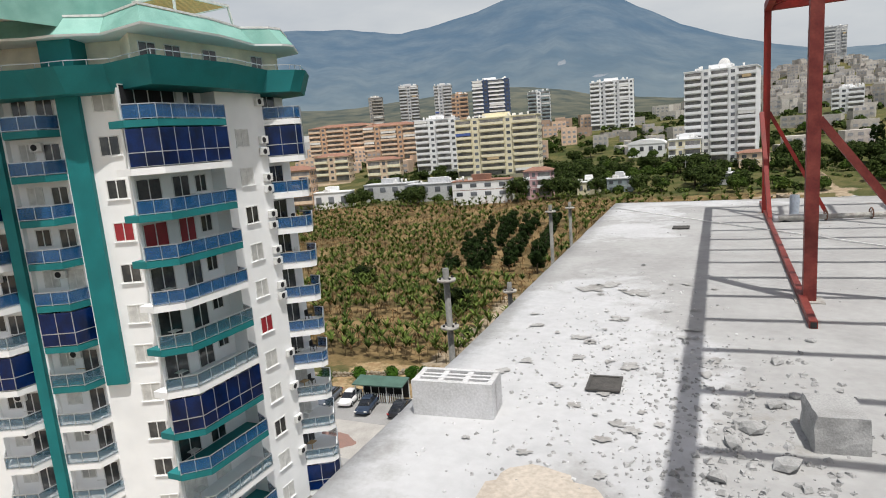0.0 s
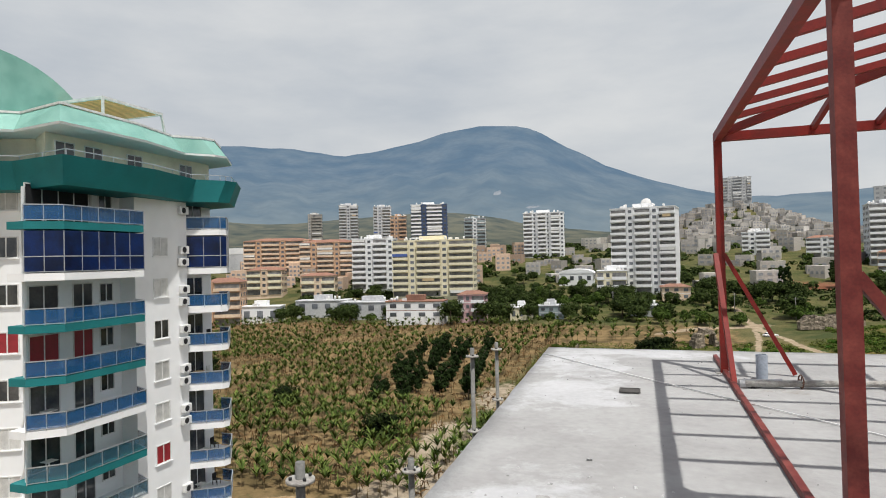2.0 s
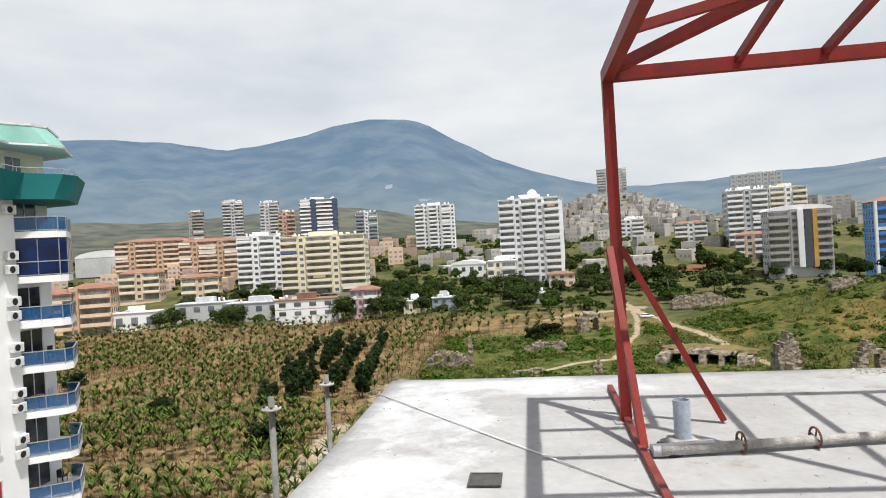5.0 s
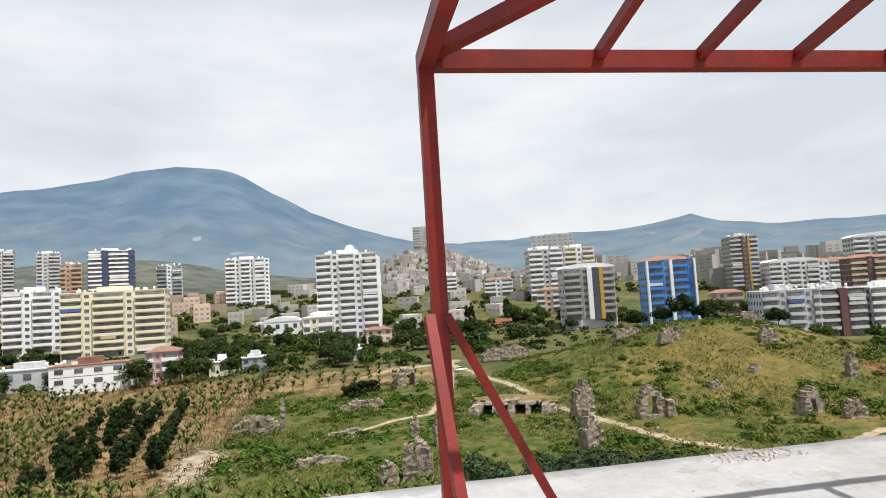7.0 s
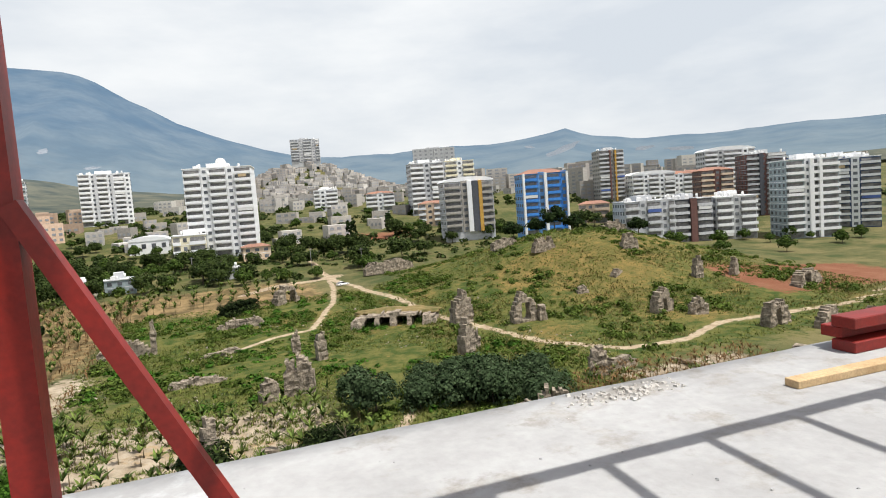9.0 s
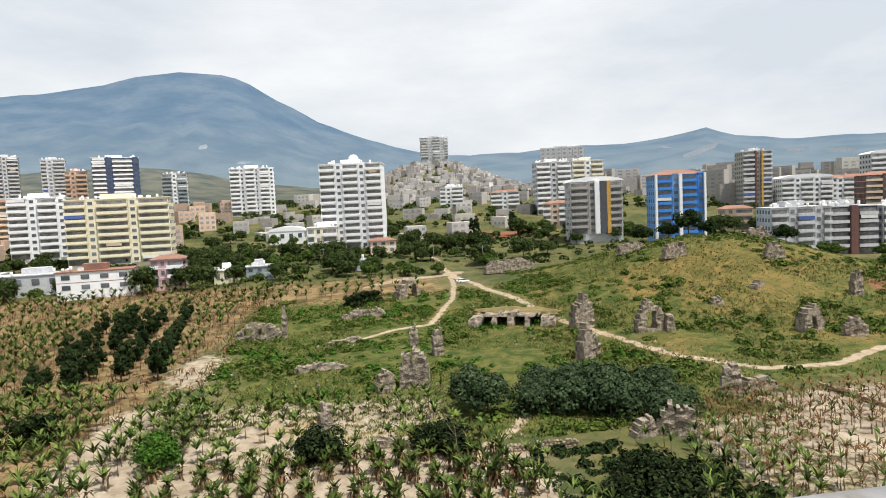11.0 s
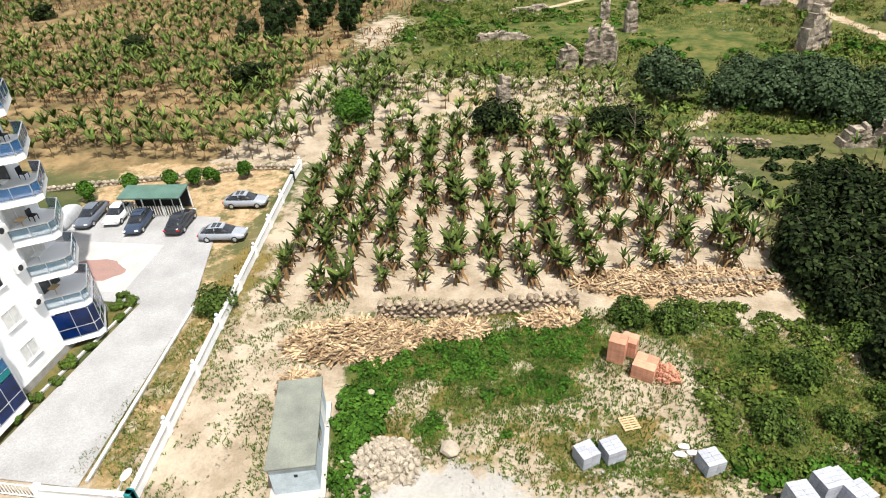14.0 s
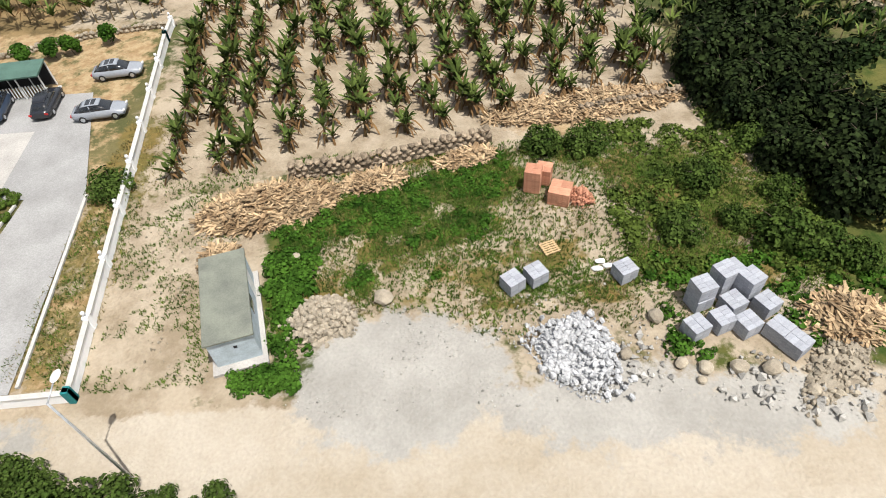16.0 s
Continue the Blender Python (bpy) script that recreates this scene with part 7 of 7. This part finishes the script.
def slab_block(name, label, x, y, w, d, h, rz, floors, bays, wall, trim, glassy=0.5, roof="flat", balcony=True, dz=0.0, accents=(), cat="building"):
    """An apartment block: piers with windows, runs of deep balconies between them, awnings and a busy roofline."""
    z = ground_z(x, y) - 0.4 + dz
    t = thing(name, label, cat, x, y, z, rz)
    part("wall", boxes((-w / 2, w / 2, -d / 2, d / 2, -3 - dz, h)), wall, t)
    fh = h / floors
    bw = w / bays
    side = max(2, round(d / bw))
    rnd = random.Random(int(abs(x) * 10 + h))
    period = 4 if glassy > 0.8 else 3
    open_bay = [balcony and (b + (1 if glassy > 0.8 else 0)) % period != (period - 1 if bays > 4 else 1) for b in range(bays)]
    runs = []
    for b in range(bays):
        if runs and open_bay[b] and runs[-1][2]:
            runs[-1][1] += 1
        else:
            runs.append([b, 1, open_bay[b]])
    joined = math.hypot(x, y) > 345
    # Beyond this distance panes and doors take the haze-paled colour.
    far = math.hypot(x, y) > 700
    rest = {}

    def put(nm, mesh, px, py, pz, rr=0, join=False):
        if joined or join:
            rest.setdefault((nm, mesh.materials[0]), []).append((mesh, pose(px, py, pz, 0, 0, rr)))
        else:
            at(part(nm, mesh, None, t), px, py, pz, 0, 0, rr)

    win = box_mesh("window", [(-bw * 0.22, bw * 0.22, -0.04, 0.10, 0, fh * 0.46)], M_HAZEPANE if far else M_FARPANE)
    kinds_of = {}
    for q, (b, n, opened) in enumerate(runs):
        cx, ww = -w / 2 + bw * (b + n / 2), bw * n
        jut = 0.0 if opened or floors < 4 else (0.9 if q % 2 == 0 else 0.45)
        if jut:
            part("pier", boxes((cx - ww * 0.42, cx + ww * 0.42, -d / 2 - jut, -d / 2 + 0.02, 0, h + 0.5)), wall if (q + floors) % 3 else trim, t)
        if opened and n not in kinds_of:
            e = ww / 2 - 0.12
            kinds_of[n] = (box_mesh("balcony", [(-e, e, -1.55, 0.02, -0.2, 0.0), (-e, e, -1.55, -1.43, 0.0, fh * 0.33), (-e, -e + 0.12, -1.43, 0.02, 0.0, fh * 0.33), (e - 0.12, e, -1.43, 0.02, 0.0, fh * 0.33)], trim),
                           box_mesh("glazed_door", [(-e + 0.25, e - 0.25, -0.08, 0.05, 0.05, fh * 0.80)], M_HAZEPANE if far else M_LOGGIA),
                           [box_mesh("awning", [(-e * k, e * k, -1.52, -1.46, fh * 0.50, fh * 0.92)], m) for k, m in ((0.95, AWNINGS[0]), (0.5, AWNINGS[1]), (0.9, AWNINGS[2]))])
        for f in range(floors):
            if opened:
                bal, door, shades = kinds_of[n]
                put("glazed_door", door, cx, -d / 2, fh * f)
                if f:
                    put("balcony", bal, cx, -d / 2, fh * f + 0.05)
                if rnd.random() < 0.08 and floors > 4:
                    put("awning", shades[rnd.choice((0, 1, 2, 2, 2))], cx, -d / 2, fh * f, 0, True)
            else:
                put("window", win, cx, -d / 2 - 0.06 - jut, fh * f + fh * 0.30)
    for f in range(floors):
        for k in range(side):
            sx = -w / 2 - 0.06 if x > 0 else w / 2 + 0.06
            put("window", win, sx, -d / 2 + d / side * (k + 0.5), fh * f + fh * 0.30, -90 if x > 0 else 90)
    for (nm, mat), lst in rest.items():
        jm = bmesh.new()
        for mesh, mm in lst:
            vs = [jm.verts.new(mm @ v.co) for v in mesh.vertices]
            for pl in mesh.polygons:
                jm.faces.new([vs[i] for i in pl.vertices])
        tagged(part({"window": "glazing", "balcony": "parapet_banding", "glazed_door": "door_glazing", "awning": "awning"}[nm], jm, mat, t), kind="stuff")
    bands = bmesh.new()
    for f in range(1, floors + 1):
        box(bands, -w / 2 - 0.04, w / 2 + 0.04, -d / 2 - 0.04, d / 2 + 0.04, fh * f - 0.10, fh * f + 0.10)
    tagged(part("storey_banding", bands, trim, t), kind="stuff")
    for a0, a1, mat in accents:
        part("accent_strip", boxes((-w / 2 + w * a0, -w / 2 + w * a1, -d / 2 - 1.72, -d / 2 + 0.02, 0, h + 0.2)), mat, t)
    if roof == "flat":
        r = part("roof", boxes((-w / 2 - 0.3, w / 2 + 0.3, -d / 2 - 0.3, d / 2 + 0.3, h, h + 0.35), (-w * 0.18, w * 0.14, -d * 0.2, d * 0.25, h + 0.35, h + 2.6)), trim, t)
        for k in range(9 if floors > 4 else 3):
            bm = bmesh.new()
            px, py = rnd.uniform(-w * 0.45, w * 0.45), rnd.uniform(-d * 0.45, -d * 0.1)
            hh = rnd.uniform(1.3, 2.4)
            cyl(bm, (px, py, h + 0.35), (px, py, h + hh), 0.5, n=8)
            if k % 2:
                box(bm, px - 1.0, px + 1.0, py - 0.7, py - 0.6, h + 0.35, h + 1.5)
            part("water_tank", bm, M_FRAME, r, "white rooftop water tank")
    elif roof == "tile":
        bm = bmesh.new()
        q = [bm.verts.new(p) for p in ((-w / 2 - 0.6, -d / 2 - 0.6, h), (w / 2 + 0.6, -d / 2 - 0.6, h), (w / 2 + 0.6, d / 2 + 0.6, h), (-w / 2 - 0.6, d / 2 + 0.6, h), (-w / 4, 0, h + min(w, d) * 0.14), (w / 4, 0, h + min(w, d) * 0.14))]
        for f in ((0, 1, 5, 4), (1, 2, 5), (2, 3, 4, 5), (3, 0, 4), (0, 3, 2, 1)):
            bm.faces.new([q[i] for i in f])
        part("roof", bm, W_ROOF, t, "red tiled roof")
    elif roof == "vault":
        bm = bmesh.new()
        n = 12
        rows = [[bm.verts.new((-w / 2 * 1.05 * math.cos(math.pi * k / n), s * d / 2 * 1.03, h + 0.1 + 2.4 * math.sin(math.pi * k / n))) for k in range(n + 1)] for s in (-1, 1)]
        for k in range(n):
            bm.faces.new((rows[0][k], rows[0][k + 1], rows[1][k + 1], rows[1][k]))
        bm.faces.new(rows[0][::-1])
        bm.faces.new(rows[1])
        part("roof", bm, W_WHITE, t, "white curved roof")
    return t


def utility_pole(x, y, h):
    z = ground_z(x, y)
    t = thing("utility_pole", "plain grey utility pole with a crossarm beside the track", "utility pole", x, y, z, 10)
    bm = bmesh.new()
    cyl(bm, (0, 0, -0.3), (0, 0, h), 0.16, 0.11, n=8)
    part("pole", bm, M_POLE, t)
    part("crossarm", boxes((-0.9, 0.9, -0.06, 0.06, h - 0.7, h - 0.55)), M_POLE, t)


for ux, uy in ((33.5, 262), (52, 250), (-12, 268)):
    utility_pole(ux, uy, 8.5)


def face(x, y):
    """Turn of a front towards the walk."""
    return -math.degrees(math.atan2(x, y))


S = slab_block
wt = S("apartment_tower", "white twelve-storey apartment tower with dishes on its roof", 2, 322, 30, 20, 41, -8, 13, 8, W_WHITE, W_WHITE)
bm = bmesh.new()
bmesh.ops.create_uvsphere(bm, u_segments=12, v_segments=8, radius=2.6, matrix=Matrix.Translation((1, -2, 43.6)) @ Matrix.Diagonal((1, 0.35, 1, 1)))
part("dish", bm, M_FRAME, wt, "large white satellite dish")
S("apartment_tower", "pale ten-storey slab tower with ribbed front", -72, 482, 31, 16, 34, 6, 11, 9, W_WHITE, W_WHITE, 0.3, accents=((0.3, 0.36, W_GREY), (0.62, 0.68, W_GREY)))
S("apartment_tower", "small pale blue-white tower", -151, 570, 20, 16, 33, 12, 10, 5, W_WHITE, W_TEALG, 0.9)
S("apartment_tower", "navy glass tower with white balcony bands", -180, 520, 32, 20, 43, 18, 13, 7, W_NAVY, W_WHITE, 0.9, dz=2)
S("apartment_tower", "white tower with dark window strips", -243, 560, 17, 14, 42, 20, 14, 4, W_WHITE, W_GREY, 0.5, dz=6)
S("apartment_tower", "bare concrete tower under construction", -285, 570, 19, 16, 44, 24, 14, 5, W_CONC, W_GREY, 0.9, dz=8)
S("apartment_tower", "bare concrete frame under construction", -341, 600, 15, 14, 39, 26, 12, 4, W_CONC, W_CONC, 0.9, dz=7)
S("apartment_block", "orange block behind the towers", -218, 540, 15, 14, 29, 20, 8, 4, W_PEACH, W_ORANGE, 0.5, dz=8)
S("apartment_block", "long cream apartment block with balconies and roof dishes", -103, 306, 42, 16, 28.5, 8, 9, 10, W_CREAM, W_CREAM, 0.9, dz=1.5)
S("apartment_block", "white apartment block with balconies", -148, 330, 24, 16, 28.5, 14, 9, 6, W_WHITE, W_WHITE, 0.6, dz=1.5)
S("apartment_block", "orange apartment row with tiled roof", -246, 385, 50, 16, 22, 22, 7, 12, W_ORANGE, W_PEACH, 0.9, "tile", dz=4)
S("apartment_block", "orange apartment row with tiled roof", -200, 372, 38, 16, 22, 18, 7, 10, W_ORANGE, W_PEACH, 0.9, "tile", dz=3)
S("apartment_block", "orange apartment block with arched balconies", -190, 226, 16, 14, 18, 26, 5, 4, W_ORANGE, W_PEACH, 0.9, "tile")
S("apartment_block", "orange apartment block with arched balconies", -178, 234, 15, 14, 19, 24, 5, 4, W_ORANGE, W_PEACH, 0.9, "tile")
S("apartment_block", "orange apartment block with arched balconies", -212, 232, 22, 14, 18, 28, 5, 6, W_ORANGE, W_PEACH, 0.9, "tile")
S("house", "pale low house below the orange row", -168, 300, 18, 12, 12, 20, 3, 5, W_PEACH, W_CREAM, 0.6, "tile", dz=1.5)
S("house", "two-storey peach house with a tiled roof", -208, 310, 20, 14, 14, 20, 4, 5, W_PEACH, W_CREAM, 0.6, "tile", dz=2)
S("house", "long white-walled house with a red fascia", -89, 240, 24, 10, 7.0, 8, 2, 4, W_WHITE, W_ROOF, 0.5, balcony=False, dz=2.5)
S("house", "pink two-storey house with tiled roof", -67, 247, 11, 10, 10, 6, 3, 4, W_PINK, W_WHITE, 0.5, "tile", dz=1.5)
S("house", "low white house with a flat roof", -114, 252, 28, 10, 5.0, 10, 1, 5, W_HAZE, W_GREY, 0.4, balcony=False, dz=2.5)
S("house", "low white house with a flat roof", -141, 256, 24, 10, 5.0, 12, 1, 4, W_HAZE, W_GREY, 0.4, balcony=False, dz=2.5)
S("farm_shed", "plain white rendered shed wall at the field edge", -162, 238, 18, 7, 7.5, 14, 1, 3, W_WHITE, W_WHITE, 0.2, balcony=False)
S("house", "grey-green low house among trees", -36, 256, 10, 8, 5.2, 6, 2, 3, W_TEALG, W_GREY, 0.5, balcony=False)
S("house", "cream low house among trees", -48, 254, 9, 8, 4.8, 6, 1, 3, W_CREAM, W_WHITE, 0.5, balcony=False)
S("house", "grey flat-roofed shed among trees", 0, 262, 11, 7, 4.2, 0, 1, 3, W_GREY, W_GREY, 0.4, balcony=False)
S("house", "cream three-storey house with balconies", -14, 312, 14, 12, 12, 0, 3, 4, W_CREAM, W_WHITE, 0.7)
S("house", "small peach house with tiled roof", 14, 300, 12, 9, 6, 4, 2, 3, W_PEACH, W_WHITE, 0.4, "tile", False)
S("white_hall", "low hall with a white curved roof", -34, 345, 18, 14, 5, 0, 1, 4, W_WHITE, W_WHITE, 0.3, "vault", False, dz=1)
S("apartment_tower", "white and grey apartment tower with blue-grey glass", 131, 400, 22, 18, 33, -8, 10, 5, W_GREY, W_WHITE, 0.9)
S("apartment_tower", "white apartment tower with rounded corner", 156, 405, 20, 18, 33, -8, 10, 5, W_WHITE, W_CREAM, 0.9)
S("apartment_block", "dark grey and amber apartment block with curved roof", 119, 300, 25, 16, 25, -10, 8, 6, W_GREY, W_CONC, 0.9, "vault", dz=4.0, accents=((0.56, 0.68, W_DARK), (0.69, 0.76, W_YEL), (0.46, 0.55, W_WHITE)))
S("apartment_block", "blue and white apartment block with red roof", 136, 252, 20, 15, 27, -14, 9, 6, W_SKYB, W_BLUE, 0.5, "tile", dz=6.0, accents=((0.0, 0.04, W_WHITE), (0.47, 0.53, W_WHITE), (0.96, 1.0, W_WHITE)))
S("apartment_tower", "tan and grey apartment tower", 267, 388, 18, 16, 36, -16, 12, 5, W_CONC, W_GREY, 0.9, accents=((0.4, 0.46, W_BROWN), (0.62, 0.68, W_YEL)))
S("apartment_block", "grey new apartment block with white roof slab", 175, 232, 22, 15, 19, -16, 6, 7, W_GREY, W_GREY, 0.7)
S("apartment_block", "brown and white new apartment block", 198, 232, 17, 15, 19, -18, 6, 5, W_DARK, W_GREY, 0.9, accents=((0.42, 0.58, W_BROWN),))
S("apartment_block", "grey new apartment block with balconies", 219, 228, 18, 15, 19, -20, 6, 5, W_HAZE, W_WHITE, 0.9)
S("apartment_block", "white block with curved roof", 290, 372, 30, 18, 19, -18, 6, 8, W_WHITE, W_WHITE, 0.5, "vault")
S("apartment_block", "white block with red trim", 330, 380, 36, 18, 17, -18, 5, 9, W_WHITE, W_WHITE, 0.5, "tile")
S("house", "salmon house with a tiled roof", 203, 312, 17, 12, 11, -32, 3, 4, W_PEACH, W_PEACH, 0.5, "tile")
S("house", "salmon houses with tiled roofs", 119, 352, 18, 12, 13, -18, 4, 4, W_PEACH, W_WHITE, 0.5, "tile")
S("house", "white flat-fronted house on the slope", 74, 462, 17, 12, 15, -10, 5, 4, W_WHITE, W_WHITE, 0.5)
S("house", "white flat-fronted house on the slope", 108, 436, 20, 12, 12, -12, 4, 5, W_WHITE, W_WHITE, 0.5, "tile")
S("apartment_tower", "white and grey eleven-storey tower", 246, 212, 22, 16, 34, -24, 11, 6, W_TEALG, W_WHITE, 0.9, accents=((0.42, 0.5, W_WHITE), (0.6, 0.66, W_WHITE)))
S("apartment_tower", "brown and orange tower under construction", 300, 285, 22, 16, 35, -24, 12, 6, W_BROWN, W_HAZE, 0.9, accents=((0.3, 0.4, W_DARK),))
S("apartment_tower", "peach and white tower", 318, 330, 32, 16, 36, -22, 12, 8, W_HAZE, W_WHITE, 0.9, "vault")
S("apartment_tower", "blue and white tower with balconies", 292, 222, 20, 16, 33, -52, 11, 5, W_NAVY, W_WHITE, 0.9)
S("apartment_tower", "cream tower with balconies", 316, 250, 24, 16, 33, -52, 11, 6, W_CREAM, W_WHITE, 0.9)
S("apartment_tower", "white tower on the skyline", 350, 330, 26, 18, 30, -22, 11, 6, W_WHITE, W_NAVY, 0.9)
S("apartment_block", "brown and peach block with a tiled roof", 271, 292, 18, 14, 27, -22, 9, 5, W_BROWN, W_PEACH, 0.9, "tile")
S("hill_hotel", "pale concrete block on top of the hill", 109, 815, 36, 22, 28, -6, 8, 7, W_HAZE, W_HAZE, 0.5, dz=4)
S("hill_hotel", "grey concrete block behind the town", 278, 800, 56, 26, 46, -18, 9, 8, W_HAZE, W_HAZE, 0.3, balcony=False, dz=10)


def house_crowd(name, label, n, area, seed, mat, keep=None, hmin=4, hmax=11, size=(7, 13)):
    """Far houses too many to count: walls, window rows and parapets in one mesh."""
    rnd = random.Random(seed)
    wallm, win = bmesh.new(), bmesh.new()
    for _ in range(n):
        x, y = rnd.uniform(area[0], area[1]), rnd.uniform(area[2], area[3])
        if keep and not keep(x, y):
            continue
        w, d, h = rnd.uniform(*size), rnd.uniform(7, 11), rnd.uniform(hmin, hmax)
        m = Matrix.Translation((x, y, ground_z(x, y))) @ Matrix.Rotation(radians(face(x, y) + rnd.uniform(-30, 30)), 4, "Z")
        box(wallm, -w / 2, w / 2, -d / 2, d / 2, -6, h, m)
        fl = max(1, int(h / 3))
        for f in range(fl):
            for k in range(3):
                wx = -w / 2 + w * (k + 0.5) / 3
                box(win, wx - w * 0.09, wx + w * 0.09, -d / 2 - 0.1, -d / 2 + 0.05, f * 3 + 1, f * 3 + 2.4, m)
    ob = tagged(part(name, wallm, mat), label, "houses", kind="stuff")
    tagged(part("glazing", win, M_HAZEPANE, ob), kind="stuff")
    return ob


FAR_WALL = material("far_mixed_walls", (0.46, 0.44, 0.41), 0.9, (0.36, 0.325, 0.29), 0.01, 0.5, 1, 0.0, island=0.28)
FAR_WARM = material("far_warm_walls", (0.60, 0.45, 0.34), 0.9, (0.50, 0.36, 0.27), 0.01, 0.5, 1, 0.0, island=0.3)
on_hill = lambda x, y: abs((x - 108) / 115) ** 2 + abs((y - 760) / 130) ** 2 < 1 and y < 830
house_crowd("hill_town", "crowd of pale houses climbing the far hill", 560, (-10, 225, 600, 830), 4, FAR_WALL, on_hill, 3, 7, (5, 9))
house_crowd("hill_town", "scattered pale houses on the far slope", 120, (-60, 420, 480, 800), 5, FAR_WALL)
house_crowd("hill_town", "warm-coloured houses among the trees", 90, (-330, -80, 330, 560), 6, FAR_WARM)
house_crowd("hill_town", "small houses on the plain", 46, (-70, 120, 330, 520), 7, FAR_WALL, None, 3, 7)
house_crowd("hill_town", "mixed blocks at the town edge", 60, (230, 520, 380, 640), 8, FAR_WALL, None, 8, 24, (12, 24))

GH = thing("white_tent_roof", "big white tent roof beyond the orange houses", "tent roof", -300, 420, ground_z(-300, 420))
bm = bmesh.new()
n = 14
rows = [[bm.verts.new((-26 * math.cos(math.pi * k / n), s * 14, 13 + 5 * math.sin(math.pi * k / n))) for k in range(n + 1)] for s in (-1, 1)]
for k in range(n):
    bm.faces.new((rows[0][k], rows[0][k + 1], rows[1][k + 1], rows[1][k]))
bm.faces.new(rows[0][::-1])
bm.faces.new(rows[1])
part("cover", bm, W_WHITE, GH)
part("side_wall", boxes((-25.8, 25.8, -13.9, 13.9, -1, 12.98)), W_GREY, GH)
M_QUARRY = material("white_quarry", (0.33, 0.36, 0.40), 1.0, (0.24, 0.28, 0.33), 0.01, 0.5, 0.2, 0.0, spec=0)


def hill_scar(az, el, w, h, lean, seed, r=2300):
    """A pale cut in the far hillside, facing the plain."""
    a = radians(az)
    c = Vector((r * math.sin(a), r * math.cos(a), 30 + r * math.tan(radians(el))))
    bm = ragged_sheet(0, 0, w, h, 0, seed, 26, 0.5)
    ob = tagged(part("backdrop_quarry", bm, M_QUARRY), "pale quarry cut in the far hillside", "quarry", kind="structure")
    ob.matrix_basis = Matrix.Translation(c) @ Matrix.Rotation(-a, 4, "Z") @ Matrix.Rotation(radians(72), 4, "X") @ Matrix.Rotation(radians(lean), 4, "Z")


hill_scar(-12.7, 6.0, 16, 8, 15, 1, 2300)
hill_scar(-9.5, 4.6, 22, 4, 4, 2, 2100)
hill_scar(31.0, 3.75, 62, 9, 20, 3, 2100)
hill_scar(28.0, 4.2, 16, 5, -8, 4, 2200)
hill_scar(38, 3.2, 30, 6, 5, 5, 2000)
hill_scar(41, 2.9, 44, 5, -4, 6, 1900)
